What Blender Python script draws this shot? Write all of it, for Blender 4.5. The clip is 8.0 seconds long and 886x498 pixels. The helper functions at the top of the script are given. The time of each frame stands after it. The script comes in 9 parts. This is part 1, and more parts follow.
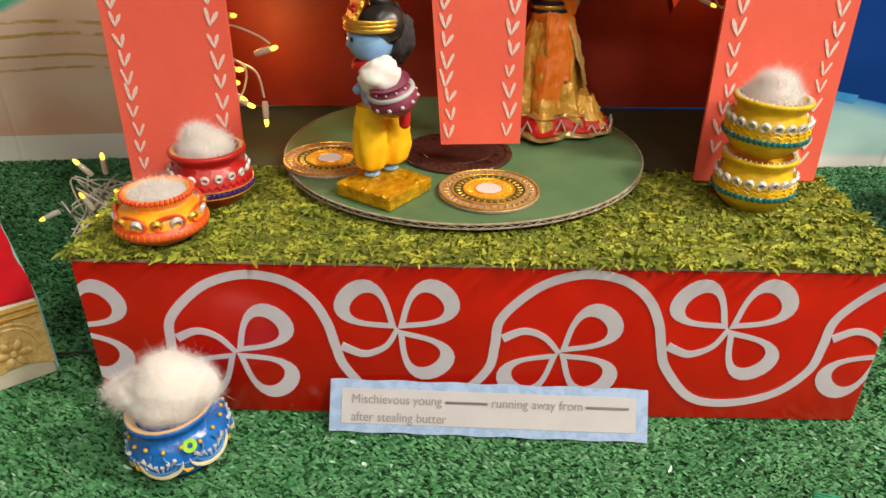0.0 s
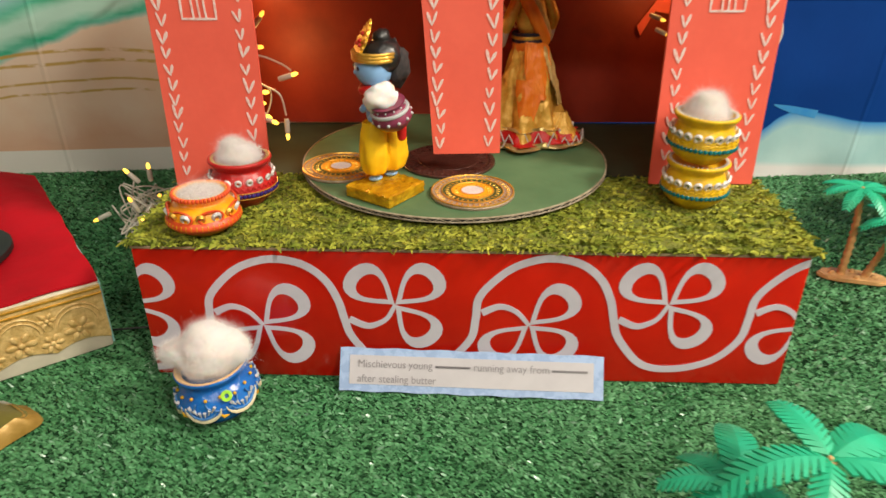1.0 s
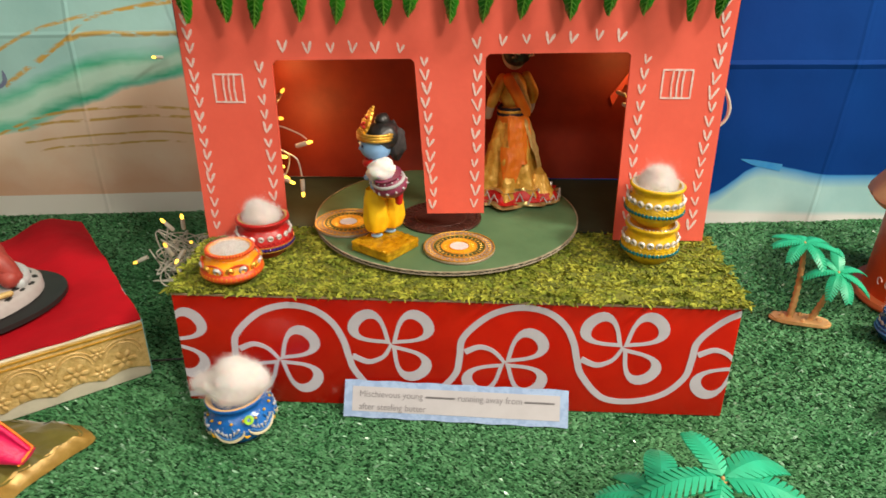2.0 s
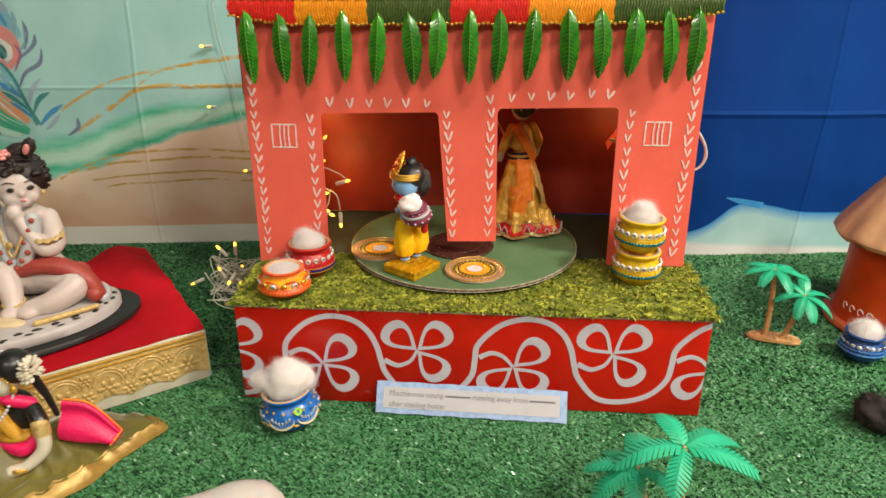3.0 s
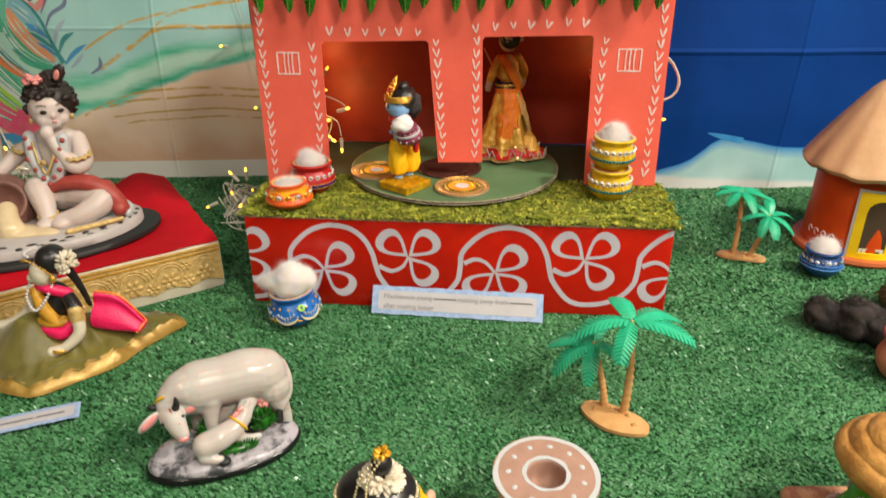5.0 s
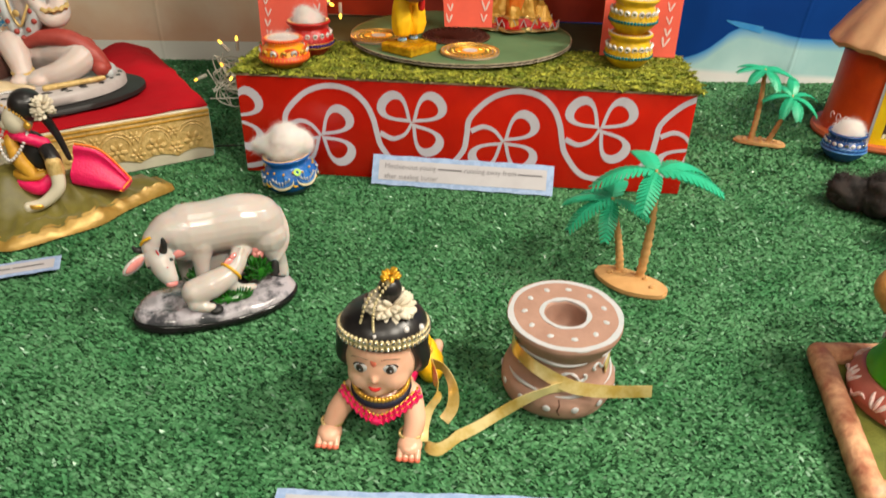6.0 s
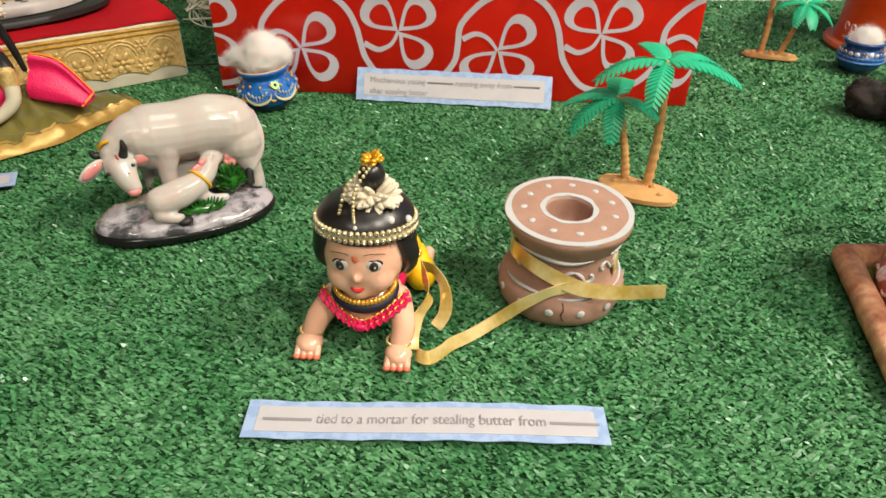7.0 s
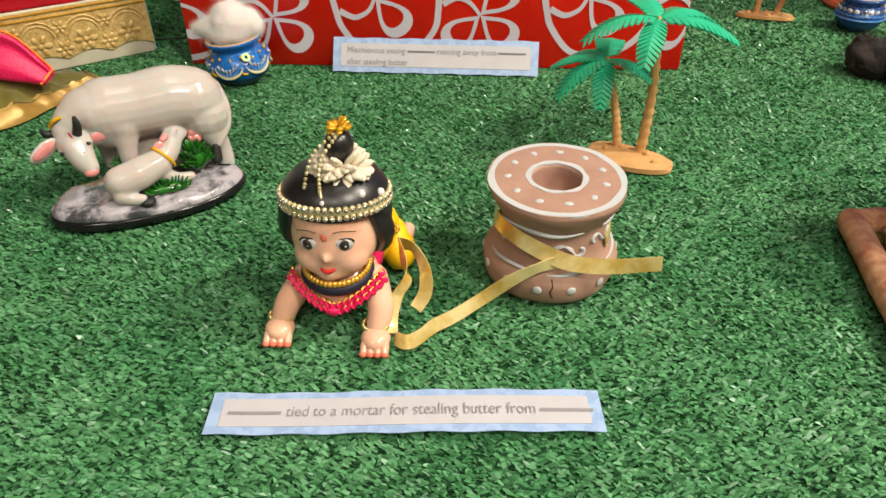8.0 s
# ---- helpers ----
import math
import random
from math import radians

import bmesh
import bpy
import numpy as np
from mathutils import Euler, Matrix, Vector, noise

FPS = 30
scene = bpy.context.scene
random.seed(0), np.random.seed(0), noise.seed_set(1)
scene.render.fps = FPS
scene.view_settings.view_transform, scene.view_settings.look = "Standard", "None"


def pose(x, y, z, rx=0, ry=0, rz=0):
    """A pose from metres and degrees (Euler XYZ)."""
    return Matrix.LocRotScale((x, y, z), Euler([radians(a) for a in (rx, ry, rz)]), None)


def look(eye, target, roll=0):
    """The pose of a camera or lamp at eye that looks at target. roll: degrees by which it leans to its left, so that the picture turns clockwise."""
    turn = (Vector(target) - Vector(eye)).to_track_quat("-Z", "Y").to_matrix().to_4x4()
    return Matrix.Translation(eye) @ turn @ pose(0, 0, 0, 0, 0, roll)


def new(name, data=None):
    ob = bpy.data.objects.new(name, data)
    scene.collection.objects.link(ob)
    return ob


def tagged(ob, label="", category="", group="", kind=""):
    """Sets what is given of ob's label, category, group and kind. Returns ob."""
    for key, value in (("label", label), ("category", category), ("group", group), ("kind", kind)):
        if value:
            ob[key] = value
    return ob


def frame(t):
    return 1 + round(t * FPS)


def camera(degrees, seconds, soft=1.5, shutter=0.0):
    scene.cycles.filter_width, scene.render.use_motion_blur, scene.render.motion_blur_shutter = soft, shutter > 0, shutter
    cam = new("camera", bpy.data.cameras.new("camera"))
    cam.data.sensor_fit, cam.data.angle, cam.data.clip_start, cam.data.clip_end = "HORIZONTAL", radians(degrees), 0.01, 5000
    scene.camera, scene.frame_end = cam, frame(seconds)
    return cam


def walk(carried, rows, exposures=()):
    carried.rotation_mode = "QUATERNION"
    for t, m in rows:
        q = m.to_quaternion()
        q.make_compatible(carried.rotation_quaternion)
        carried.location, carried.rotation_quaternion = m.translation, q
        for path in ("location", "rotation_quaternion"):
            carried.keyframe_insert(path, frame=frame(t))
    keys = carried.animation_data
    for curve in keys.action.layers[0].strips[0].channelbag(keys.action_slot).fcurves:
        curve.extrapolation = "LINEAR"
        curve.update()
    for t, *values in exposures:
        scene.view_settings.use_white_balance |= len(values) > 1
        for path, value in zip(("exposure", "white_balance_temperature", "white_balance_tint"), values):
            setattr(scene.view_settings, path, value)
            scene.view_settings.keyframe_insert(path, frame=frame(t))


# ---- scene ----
cam = camera(64.0, 8.0, shutter=0.4)
PATH = [
    (0, (-0.015, -0.357, 0.32), (-0.027, 1.397, -0.642), 0.7),
    (0.5, (-0.012, -0.376, 0.324), (-0.044, 1.377, -0.638), 0.4),
    (0.7, (-0.005, -0.398, 0.333), (-0.059, 1.363, -0.613), -0.1),
    (1, (0.005, -0.448, 0.349), (-0.051, 1.325, -0.576), 0.0),
    (1.2, (0.02, -0.471, 0.373), (-0.059, 1.301, -0.551), -0.3),
    (1.5, (0.043, -0.492, 0.399), (-0.028, 1.297, -0.492), -0.1),
    (1.7, (0.044, -0.503, 0.407), (-0.019, 1.295, -0.467), 0.3),
    (2, (0.028, -0.522, 0.417), (-0.066, 1.274, -0.459), -0.0),
    (2.2, (0.022, -0.535, 0.431), (-0.06, 1.268, -0.43), 0.4),
    (3.3, (0.038, -0.674, 0.463), (-0.129, 1.167, -0.301), -0.6),
    (3.5, (0.046, -0.69, 0.471), (-0.14, 1.149, -0.292), -1.0),
    (4, (0.057, -0.719, 0.461), (-0.135, 1.112, -0.321), -1.3),
    (4.2, (0.072, -0.729, 0.451), (-0.148, 1.107, -0.313), -1.6),
    (5.3, (0.063, -0.732, 0.407), (-0.083, 1.041, -0.507), 0.3),
    (5.5, (0.061, -0.732, 0.383), (-0.077, 1.026, -0.562), 0.8),
    (5.7, (0.055, -0.733, 0.362), (-0.079, 1.012, -0.605), 1.0),
    (6, (0.049, -0.729, 0.339), (-0.085, 0.993, -0.67), 1.3),
    (6.3, (0.048, -0.722, 0.317), (-0.083, 0.984, -0.718), 1.2),
    (6.5, (0.046, -0.718, 0.308), (-0.081, 0.977, -0.745), 1.2),
    (6.7, (0.048, -0.716, 0.297), (-0.071, 0.966, -0.78), 1.2),
    (7, (0.051, -0.709, 0.279), (-0.062, 0.955, -0.825), 0.7),
    (7.2, (0.053, -0.705, 0.277), (-0.059, 0.951, -0.839), 0.4),
    (7.5, (0.055, -0.696, 0.268), (-0.046, 0.95, -0.863), 0.1),
    (8, (0.058, -0.684, 0.26), (-0.038, 0.948, -0.892), -0.5),
]
walk(cam, [(t, look(eye, target, roll)) for t, eye, target, roll in PATH])

# ---- world and lamps: a hall with ceiling panels, the display stands on a table ----
world = bpy.data.worlds.new("hall_air")
scene.world = world
world.use_nodes = True
world.node_tree.nodes["Background"].inputs[0].default_value = (1.0, 0.95, 0.9, 1)
world.node_tree.nodes["Background"].inputs[1].default_value = 0.12
scene.view_settings.exposure = -0.12
CEIL = 1.9
LAMPS = [(0.2, -0.4), (1.70, -0.5), (-0.8, -2.2), (0.2, -2.2), (1.15, -1.5)]
POWER = [4.0, 87.0, 19.0, 17.0, 50.0]
for (lx, ly), power in zip(LAMPS, POWER):
    lamp = bpy.data.lights.new("ceiling_lamp", "AREA")
    lamp.shape, lamp.size, lamp.size_y = "RECTANGLE", 0.36, 0.36
    lamp.energy, lamp.color = power, (1.0, 0.915, 0.765)
    ob = new("ceiling_lamp_light", lamp)
    ob.matrix_world = look((lx, ly, CEIL - 0.035), (lx, ly + 0.001, 0))

# ---- small builders ----
def finish(me, smooth=True, angle=40):
    if smooth:
        me.shade_smooth()
        me.set_sharp_from_angle(angle=radians(angle))
    return me


def mesh_of(name, bm, mats, smooth=True, angle=40):
    bmesh.ops.recalc_face_normals(bm, faces=bm.faces)
    me = bpy.data.meshes.new(name)
    bm.to_mesh(me)
    bm.free()
    for m in (mats if isinstance(mats, (list, tuple)) else [mats]):
        me.materials.append(m)
    return finish(me, smooth, angle)


def part(name, bm, material, parent, label="", smooth=True, angle=40, at=None):
    ob = new(name, mesh_of(name, bm, material, smooth, angle))
    ob.parent = parent
    if at is not None:
        ob.matrix_basis = at
    return tagged(ob, label)


def thing(name, at, label, category, group="", kind=""):
    ob = new(name)
    ob.empty_display_size = 0.01
    ob.matrix_basis = at
    return tagged(ob, label, category, group, kind)


def solid(name, bm, material, at, label, category, group="", kind="", smooth=True, angle=40):
    ob = new(name, mesh_of(name, bm, material, smooth, angle))
    ob.matrix_basis = at
    return tagged(ob, label, category, group, kind)


def put(bm, other, mi=0, m=None):
    """Joins the bmesh other into bm, with the material slot mi and the pose m."""
    if m is not None:
        bmesh.ops.transform(other, matrix=m, verts=other.verts)
    vs = [bm.verts.new(v.co) for v in other.verts]
    other.verts.index_update()
    for f in other.faces:
        g = bm.faces.new([vs[v.index] for v in f.verts])
        g.material_index = mi
    other.free()
    return bm


def lathe(profile, segs=40, wobble=0.0, closed=False):
    """Turns (radius, height) pairs round z."""
    bm = bmesh.new()
    rings = []
    for r, z in profile:
        if r < 1e-6:
            rings.append([bm.verts.new((0, 0, z))])
        else:
            ring = []
            for i in range(segs):
                a = 2 * math.pi * i / segs
                k = 1 + wobble * (noise.noise((math.cos(a) * 1.3 + z * 40, math.sin(a) * 1.3, z * 30 + r * 9)))
                ring.append(bm.verts.new((r * k * math.cos(a), r * k * math.sin(a), z)))
            rings.append(ring)
    for a, b in zip(rings, rings[1:]):
        for i in range(segs):
            j = (i + 1) % segs
            if len(a) == 1 and len(b) == 1:
                continue
            if len(a) == 1:
                bm.faces.new((a[0], b[i], b[j]))
            elif len(b) == 1:
                bm.faces.new((a[i], a[j], b[0]))
            else:
                bm.faces.new((a[i], a[j], b[j], b[i]))
    return bm


def spline(points, n=8, closed=False):
    """A Catmull-Rom curve through points (any dimension), n steps each."""
    p = np.array(points, float)
    out = []
    count = len(p) if closed else len(p) - 1
    for i in range(count):
        if closed:
            a, b, c, d = p[i - 1], p[i], p[(i + 1) % len(p)], p[(i + 2) % len(p)]
        else:
            a, b, c, d = p[max(i - 1, 0)], p[i], p[i + 1], p[min(i + 2, len(p) - 1)]
        for k in range(n):
            t = k / n
            out.append(0.5 * (2 * b + (c - a) * t + (2 * a - 5 * b + 4 * c - d) * t * t + (3 * b - a - 3 * c + d) * t ** 3))
    if not closed:
        out.append(p[-1])
    return np.array(out)


def tube(points, radius, segs=8, closed=False, flat=1.0):
    """A round rod along points; radius: a number or one for each point."""
    bm = bmesh.new()
    pts = [Vector(p) for p in points]
    n = len(pts)
    rad = [radius] * n if isinstance(radius, (int, float)) else list(radius)
    rings, side = [], None
    for i, p in enumerate(pts):
        if closed:
            d = pts[(i + 1) % n] - pts[i - 1]
        else:
            d = pts[min(i + 1, n - 1)] - pts[max(i - 1, 0)]
        d.normalize()
        if side is None:
            side = d.orthogonal().normalized()
        side = (side - d * side.dot(d)).normalized()
        up = d.cross(side)
        rings.append([bm.verts.new(p + (side * math.cos(a) + up * math.sin(a) * flat) * rad[i])
                      for a in (2 * math.pi * k / segs for k in range(segs))])
    last = n if closed else n - 1
    for i in range(last):
        a, b = rings[i], rings[(i + 1) % n]
        for k in range(segs):
            bm.faces.new((a[k], a[(k + 1) % segs], b[(k + 1) % segs], b[k]))
    if not closed:
        bm.faces.new(rings[0][::-1])
        bm.faces.new(rings[-1])
    return bm


def ball(center, radii, rot=(0, 0, 0), u=20, v=12, rough=0.0, scale=30.0, seed=0.0):
    """An ellipsoid; rough: how far it is dented, as a share of its radius."""
    bm = bmesh.new()
    bmesh.ops.create_uvsphere(bm, u_segments=u, v_segments=v, radius=1)
    if rough:
        for w in bm.verts:
            w.co *= 1 + rough * (noise.noise(w.co * 1.7 + Vector((seed, 0, 0))) + 0.5 * noise.noise(w.co * 4 + Vector((0, seed, 0))))
    m = Matrix.LocRotScale(center, Euler([radians(a) for a in rot]), radii)
    bmesh.ops.transform(bm, matrix=m, verts=bm.verts)
    return bm


def brick(sx, sy, sz, bevel=0.0, segs=2, base=True):
    """A box, its base at z 0 (or its middle at 0), with rounded edges."""
    bm = bmesh.new()
    bmesh.ops.create_cube(bm, size=1)
    bmesh.ops.transform(bm, matrix=Matrix.Translation((0, 0, sz / 2 if base else 0)) @ Matrix.Diagonal((sx, sy, sz, 1)), verts=bm.verts)
    if bevel:
        bmesh.ops.bevel(bm, geom=bm.edges[:], offset=bevel, segments=segs, affect="EDGES", profile=0.5)
    return bm


def slab(outline, thick, lift=0.0):
    """A flat piece with a given outline (x, y), from z lift up to lift + thick."""
    bm = bmesh.new()
    low = [bm.verts.new((x, y, lift)) for x, y in outline]
    top = [bm.verts.new((x, y, lift + thick)) for x, y in outline]
    bm.faces.new(top)
    bm.faces.new(low[::-1])
    n = len(low)
    for i in range(n):
        bm.faces.new((low[i], low[(i + 1) % n], top[(i + 1) % n], top[i]))
    return bm


def stroke(points, widths, thick, lift=0.0, closed=False):
    """A flat strip of changing width along (x, y) points."""
    bm = bmesh.new()
    p = np.array(points, float)
    n = len(p)
    w = np.full(n, widths, float) if isinstance(widths, (int, float)) else np.array(widths, float)
    if closed:
        d = np.roll(p, -1, 0) - np.roll(p, 1, 0)
    else:
        d = np.gradient(p, axis=0)
    d /= np.maximum(np.linalg.norm(d, axis=1), 1e-9)[:, None]
    nrm = np.stack([-d[:, 1], d[:, 0]], 1)
    rows = []
    for i in range(n):
        l, r = p[i] + nrm[i] * w[i] / 2, p[i] - nrm[i] * w[i] / 2
        rows.append([bm.verts.new((*l, lift)), bm.verts.new((*l, lift + thick)), bm.verts.new((*r, lift + thick)), bm.verts.new((*r, lift))])
    for i in range(n if closed else n - 1):
        a, b = rows[i], rows[(i + 1) % n]
        for k in range(3):
            bm.faces.new((a[k], a[k + 1], b[k + 1], b[k]))
    if not closed:
        bm.faces.new(rows[0])
        bm.faces.new(rows[-1][::-1])
    return bm


def ring_between(outer, inner, thick, lift=0.0):
    """A flat frame between two closed outlines with the same count of points."""
    bm = bmesh.new()
    o = [bm.verts.new((x, y, lift + thick)) for x, y in outer]
    i = [bm.verts.new((x, y, lift + thick)) for x, y in inner]
    ol = [bm.verts.new((x, y, lift)) for x, y in outer]
    il = [bm.verts.new((x, y, lift)) for x, y in inner]
    n = len(o)
    for k in range(n):
        j = (k + 1) % n
        bm.faces.new((o[k], o[j], i[j], i[k]))
        bm.faces.new((ol[k], ol[j], o[j], o[k]))
        bm.faces.new((i[k], i[j], il[j], il[k]))
    return bm


def strands(name, roots, tips, width, material, bend=None, parent=None, seed=1, flat=1.0):
    """Many thin blades, two quads each, from roots to tips, as one mesh."""
    rng = np.random.default_rng(seed)
    n = len(roots)
    mid = (roots + tips) / 2 + (bend if bend is not None else 0)
    side = rng.normal(size=(n, 3)) * np.array((1.0, 1.0, flat))
    axis = tips - roots
    side -= axis * (np.sum(side * axis, 1) / np.maximum(np.sum(axis * axis, 1), 1e-12))[:, None]
    side /= np.maximum(np.linalg.norm(side, axis=1), 1e-9)[:, None]
    side *= (width if np.isscalar(width) else np.asarray(width)[:, None]) / 2
    co = np.stack([roots - side, roots + side, mid + side, mid - side, tips + side * 0.35, tips - side * 0.35], 1).reshape(-1, 3)
    base = np.arange(n)[:, None] * 6
    idx = np.concatenate([base + np.array([0, 1, 2, 3]), base + np.array([3, 2, 4, 5])], 1).reshape(-1)
    me = bpy.data.meshes.new(name)
    me.vertices.add(n * 6)
    me.vertices.foreach_set("co", co.astype(np.float32).reshape(-1))
    me.loops.add(n * 8)
    me.loops.foreach_set("vertex_index", idx.astype(np.int32))
    me.polygons.add(n * 2)
    me.polygons.foreach_set("loop_start", np.arange(n * 2, dtype=np.int32) * 4)
    me.update(calc_edges=True)
    me.materials.append(material)
    ob = new(name, me)
    ob.parent = parent
    return ob

# ---- materials ----
def material(name, a, b=None, rough=0.6, metal=0.0, scale=60.0, bump=0.0, bump_scale=300.0, spread=(0.35, 0.65), fine=0.0,
             coat=0.0, sheen=0.0, emit=0.0, through_light=0.0, per_piece=0.0, per_island=0.0, rough_var=0.0, spec=0.5, deep=1.0):
    """Colours a and b mixed by cloudy noise of the given scale (per metre); fine: extra grain; bump in millimetres."""
    m = bpy.data.materials.new(name)
    m.use_nodes = True
    nt = m.node_tree
    n, l = nt.nodes, nt.links
    bs = n["Principled BSDF"]
    bs.inputs["Roughness"].default_value = rough
    bs.inputs["Metallic"].default_value = metal
    bs.inputs["Specular IOR Level"].default_value = spec
    if coat:
        bs.inputs["Coat Weight"].default_value = coat
        bs.inputs["Coat Roughness"].default_value = 0.08
    if sheen:
        bs.inputs["Sheen Weight"].default_value = sheen
        bs.inputs["Sheen Roughness"].default_value = 0.5
    if through_light:
        bs.inputs["Subsurface Weight"].default_value = through_light
        bs.inputs["Subsurface Radius"].default_value = (0.004, 0.002, 0.0015)
        bs.inputs["Subsurface Scale"].default_value = deep
    co = n.new("ShaderNodeTexCoord").outputs["Object"]
    b = b or tuple(x * 0.82 for x in a)
    tex = n.new("ShaderNodeTexNoise")
    tex.inputs["Scale"].default_value, tex.inputs["Detail"].default_value = scale, 6
    tex.inputs["Roughness"].default_value = 0.6
    l.new(co, tex.inputs["Vector"])
    ramp = n.new("ShaderNodeValToRGB")
    ramp.color_ramp.elements[0].position, ramp.color_ramp.elements[1].position = spread
    ramp.color_ramp.elements[0].color, ramp.color_ramp.elements[1].color = (*b, 1), (*a, 1)
    l.new(tex.outputs["Fac"], ramp.inputs["Fac"])
    out = ramp.outputs["Color"]

    def vary(value, lo, hi, colour):
        rng = n.new("ShaderNodeMapRange")
        rng.inputs["To Min"].default_value, rng.inputs["To Max"].default_value = lo, hi
        l.new(value, rng.inputs["Value"])
        hsv = n.new("ShaderNodeHueSaturation")
        l.new(rng.outputs[0], hsv.inputs["Value"])
        l.new(colour, hsv.inputs["Color"])
        return hsv.outputs["Color"]

    if fine:
        g = n.new("ShaderNodeTexNoise")
        g.inputs["Scale"].default_value, g.inputs["Detail"].default_value = scale * 14, 3
        l.new(co, g.inputs["Vector"])
        out = vary(g.outputs["Fac"], 1 - fine, 1 + fine, out)
    if per_piece:
        out = vary(n.new("ShaderNodeObjectInfo").outputs["Random"], 1 - per_piece, 1 + per_piece, out)
    if per_island:
        out = vary(n.new("ShaderNodeNewGeometry").outputs["Random Per Island"], 1 - per_island, 1 + per_island, out)
    l.new(out, bs.inputs["Base Color"])
    if rough_var:
        rr = n.new("ShaderNodeMapRange")
        rr.inputs["To Min"].default_value, rr.inputs["To Max"].default_value = max(rough - rough_var, 0.02), min(rough + rough_var, 1)
        l.new(tex.outputs["Fac"], rr.inputs["Value"])
        l.new(rr.outputs[0], bs.inputs["Roughness"])
    if bump:
        h = n.new("ShaderNodeTexNoise")
        h.inputs["Scale"].default_value, h.inputs["Detail"].default_value = bump_scale, 5
        l.new(co, h.inputs["Vector"])
        bp = n.new("ShaderNodeBump")
        bp.inputs["Strength"].default_value, bp.inputs["Distance"].default_value = 1.0, bump * 0.001
        l.new(h.outputs["Fac"], bp.inputs["Height"])
        l.new(bp.outputs["Normal"], bs.inputs["Normal"])
    if emit:
        bs.inputs["Emission Color"].default_value = (*a, 1)
        bs.inputs["Emission Strength"].default_value = emit
    return m


M = {}
def mk(name, *a, **k):
    M[name] = material(name, *a, **k)
    return M[name]


mk("turf_mat", (0.016, 0.064, 0.024), (0.010, 0.040, 0.015), rough=0.95, scale=25, bump=1.0, bump_scale=700, spec=0.1)
mk("turf_blade", (0.096, 0.270, 0.116), (0.050, 0.194, 0.072), rough=0.5, scale=14, per_island=0.22, spec=0.32)
# paler than turf_blade: sparkle is put into the colour, besides the gloss
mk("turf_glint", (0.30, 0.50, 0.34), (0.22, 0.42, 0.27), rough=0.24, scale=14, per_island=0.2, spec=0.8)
mk("moss", (0.39, 0.39, 0.052), (0.14, 0.185, 0.022), rough=0.8, scale=70, per_island=0.32, spec=0.15, spread=(0.36, 0.62))
mk("moss_mat", (0.17, 0.18, 0.025), (0.09, 0.11, 0.015), rough=0.9, scale=50, bump=1.2, bump_scale=400)
mk("wall_paint", (0.14, 0.125, 0.105), rough=0.8, scale=3, bump=0.3)
mk("ceiling_paint", (0.38, 0.365, 0.34), rough=0.8, scale=3)
mk("floor_tile", (0.3, 0.28, 0.25), (0.22, 0.2, 0.18), rough=0.4, scale=4)
mk("panel_glow", (1.0, 0.91, 0.80), emit=2.5)
mk("white_metal", (0.75, 0.75, 0.73), rough=0.4)
mk("table_wood", (0.28, 0.18, 0.1), (0.18, 0.11, 0.06), rough=0.5, scale=14)
mk("box_red", (0.60, 0.014, 0.004), (0.49, 0.009, 0.003), rough=0.22, scale=18, bump=0.25, bump_scale=45, rough_var=0.08)
mk("print_white", (0.66, 0.62, 0.70), (0.58, 0.54, 0.62), rough=0.25, scale=22, bump=0.2, bump_scale=45)
mk("cardboard", (0.42, 0.29, 0.17), (0.32, 0.22, 0.13), rough=0.85, scale=90, fine=0.1)
mk("coral_card", (0.93, 0.148, 0.098), (0.85, 0.122, 0.08), rough=0.55, scale=14, bump=0.2, bump_scale=60, fine=0.03)
mk("coral_gloss", (0.90, 0.15, 0.11), (0.84, 0.13, 0.09), rough=0.22, scale=14, bump=0.2, bump_scale=40)
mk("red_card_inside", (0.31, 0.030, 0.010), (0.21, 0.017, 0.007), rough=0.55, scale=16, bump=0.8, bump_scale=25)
mk("chalk_white", (0.86, 0.74, 0.72), (0.84, 0.42, 0.36), rough=0.7, scale=240, spread=(0.34, 0.58))
mk("disc_green", (0.105, 0.2, 0.095), (0.075, 0.155, 0.07), rough=0.6, scale=22, bump=0.3, bump_scale=90)
mk("disc_edge", (0.45, 0.38, 0.28), (0.25, 0.2, 0.13), rough=0.9, scale=200)
# near black for painted shade: house corners and corrugation gaps
mk("shade_black", (0.015, 0.013, 0.012), rough=0.7, scale=60)
mk("gold", (0.85, 0.50, 0.09), (0.65, 0.34, 0.04), rough=0.30, metal=0.6, scale=200, bump=0.3, bump_scale=500)
mk("gold_foil", (0.90, 0.52, 0.04), (0.65, 0.32, 0.02), rough=0.25, metal=0.45, scale=120, bump=1.2, bump_scale=220)
mk("gold_lace", (0.74, 0.53, 0.22), (0.52, 0.34, 0.105), rough=0.42, metal=0.15, scale=190, bump=0.9, bump_scale=420, fine=0.15)
mk("pale_gold", (0.75, 0.6, 0.28), (0.6, 0.42, 0.15), rough=0.3, metal=0.6, scale=150)
mk("foil_wrap", (0.86, 0.50, 0.015), (0.50, 0.24, 0.006), rough=0.22, metal=0.45, scale=150, bump=1.6, bump_scale=260)
mk("champagne", (0.78, 0.68, 0.42), (0.62, 0.50, 0.26), rough=0.2, metal=0.45, scale=300)
mk("bisque", (0.64, 0.56, 0.53), (0.62, 0.50, 0.455), rough=0.45, scale=35, through_light=0.4)
mk("cream_skin", (0.70, 0.64, 0.50), (0.66, 0.59, 0.45), rough=0.5, scale=40)
mk("bead_white", (0.80, 0.77, 0.75), (0.66, 0.62, 0.62), rough=0.15, metal=0.15, scale=400, per_piece=0.2)
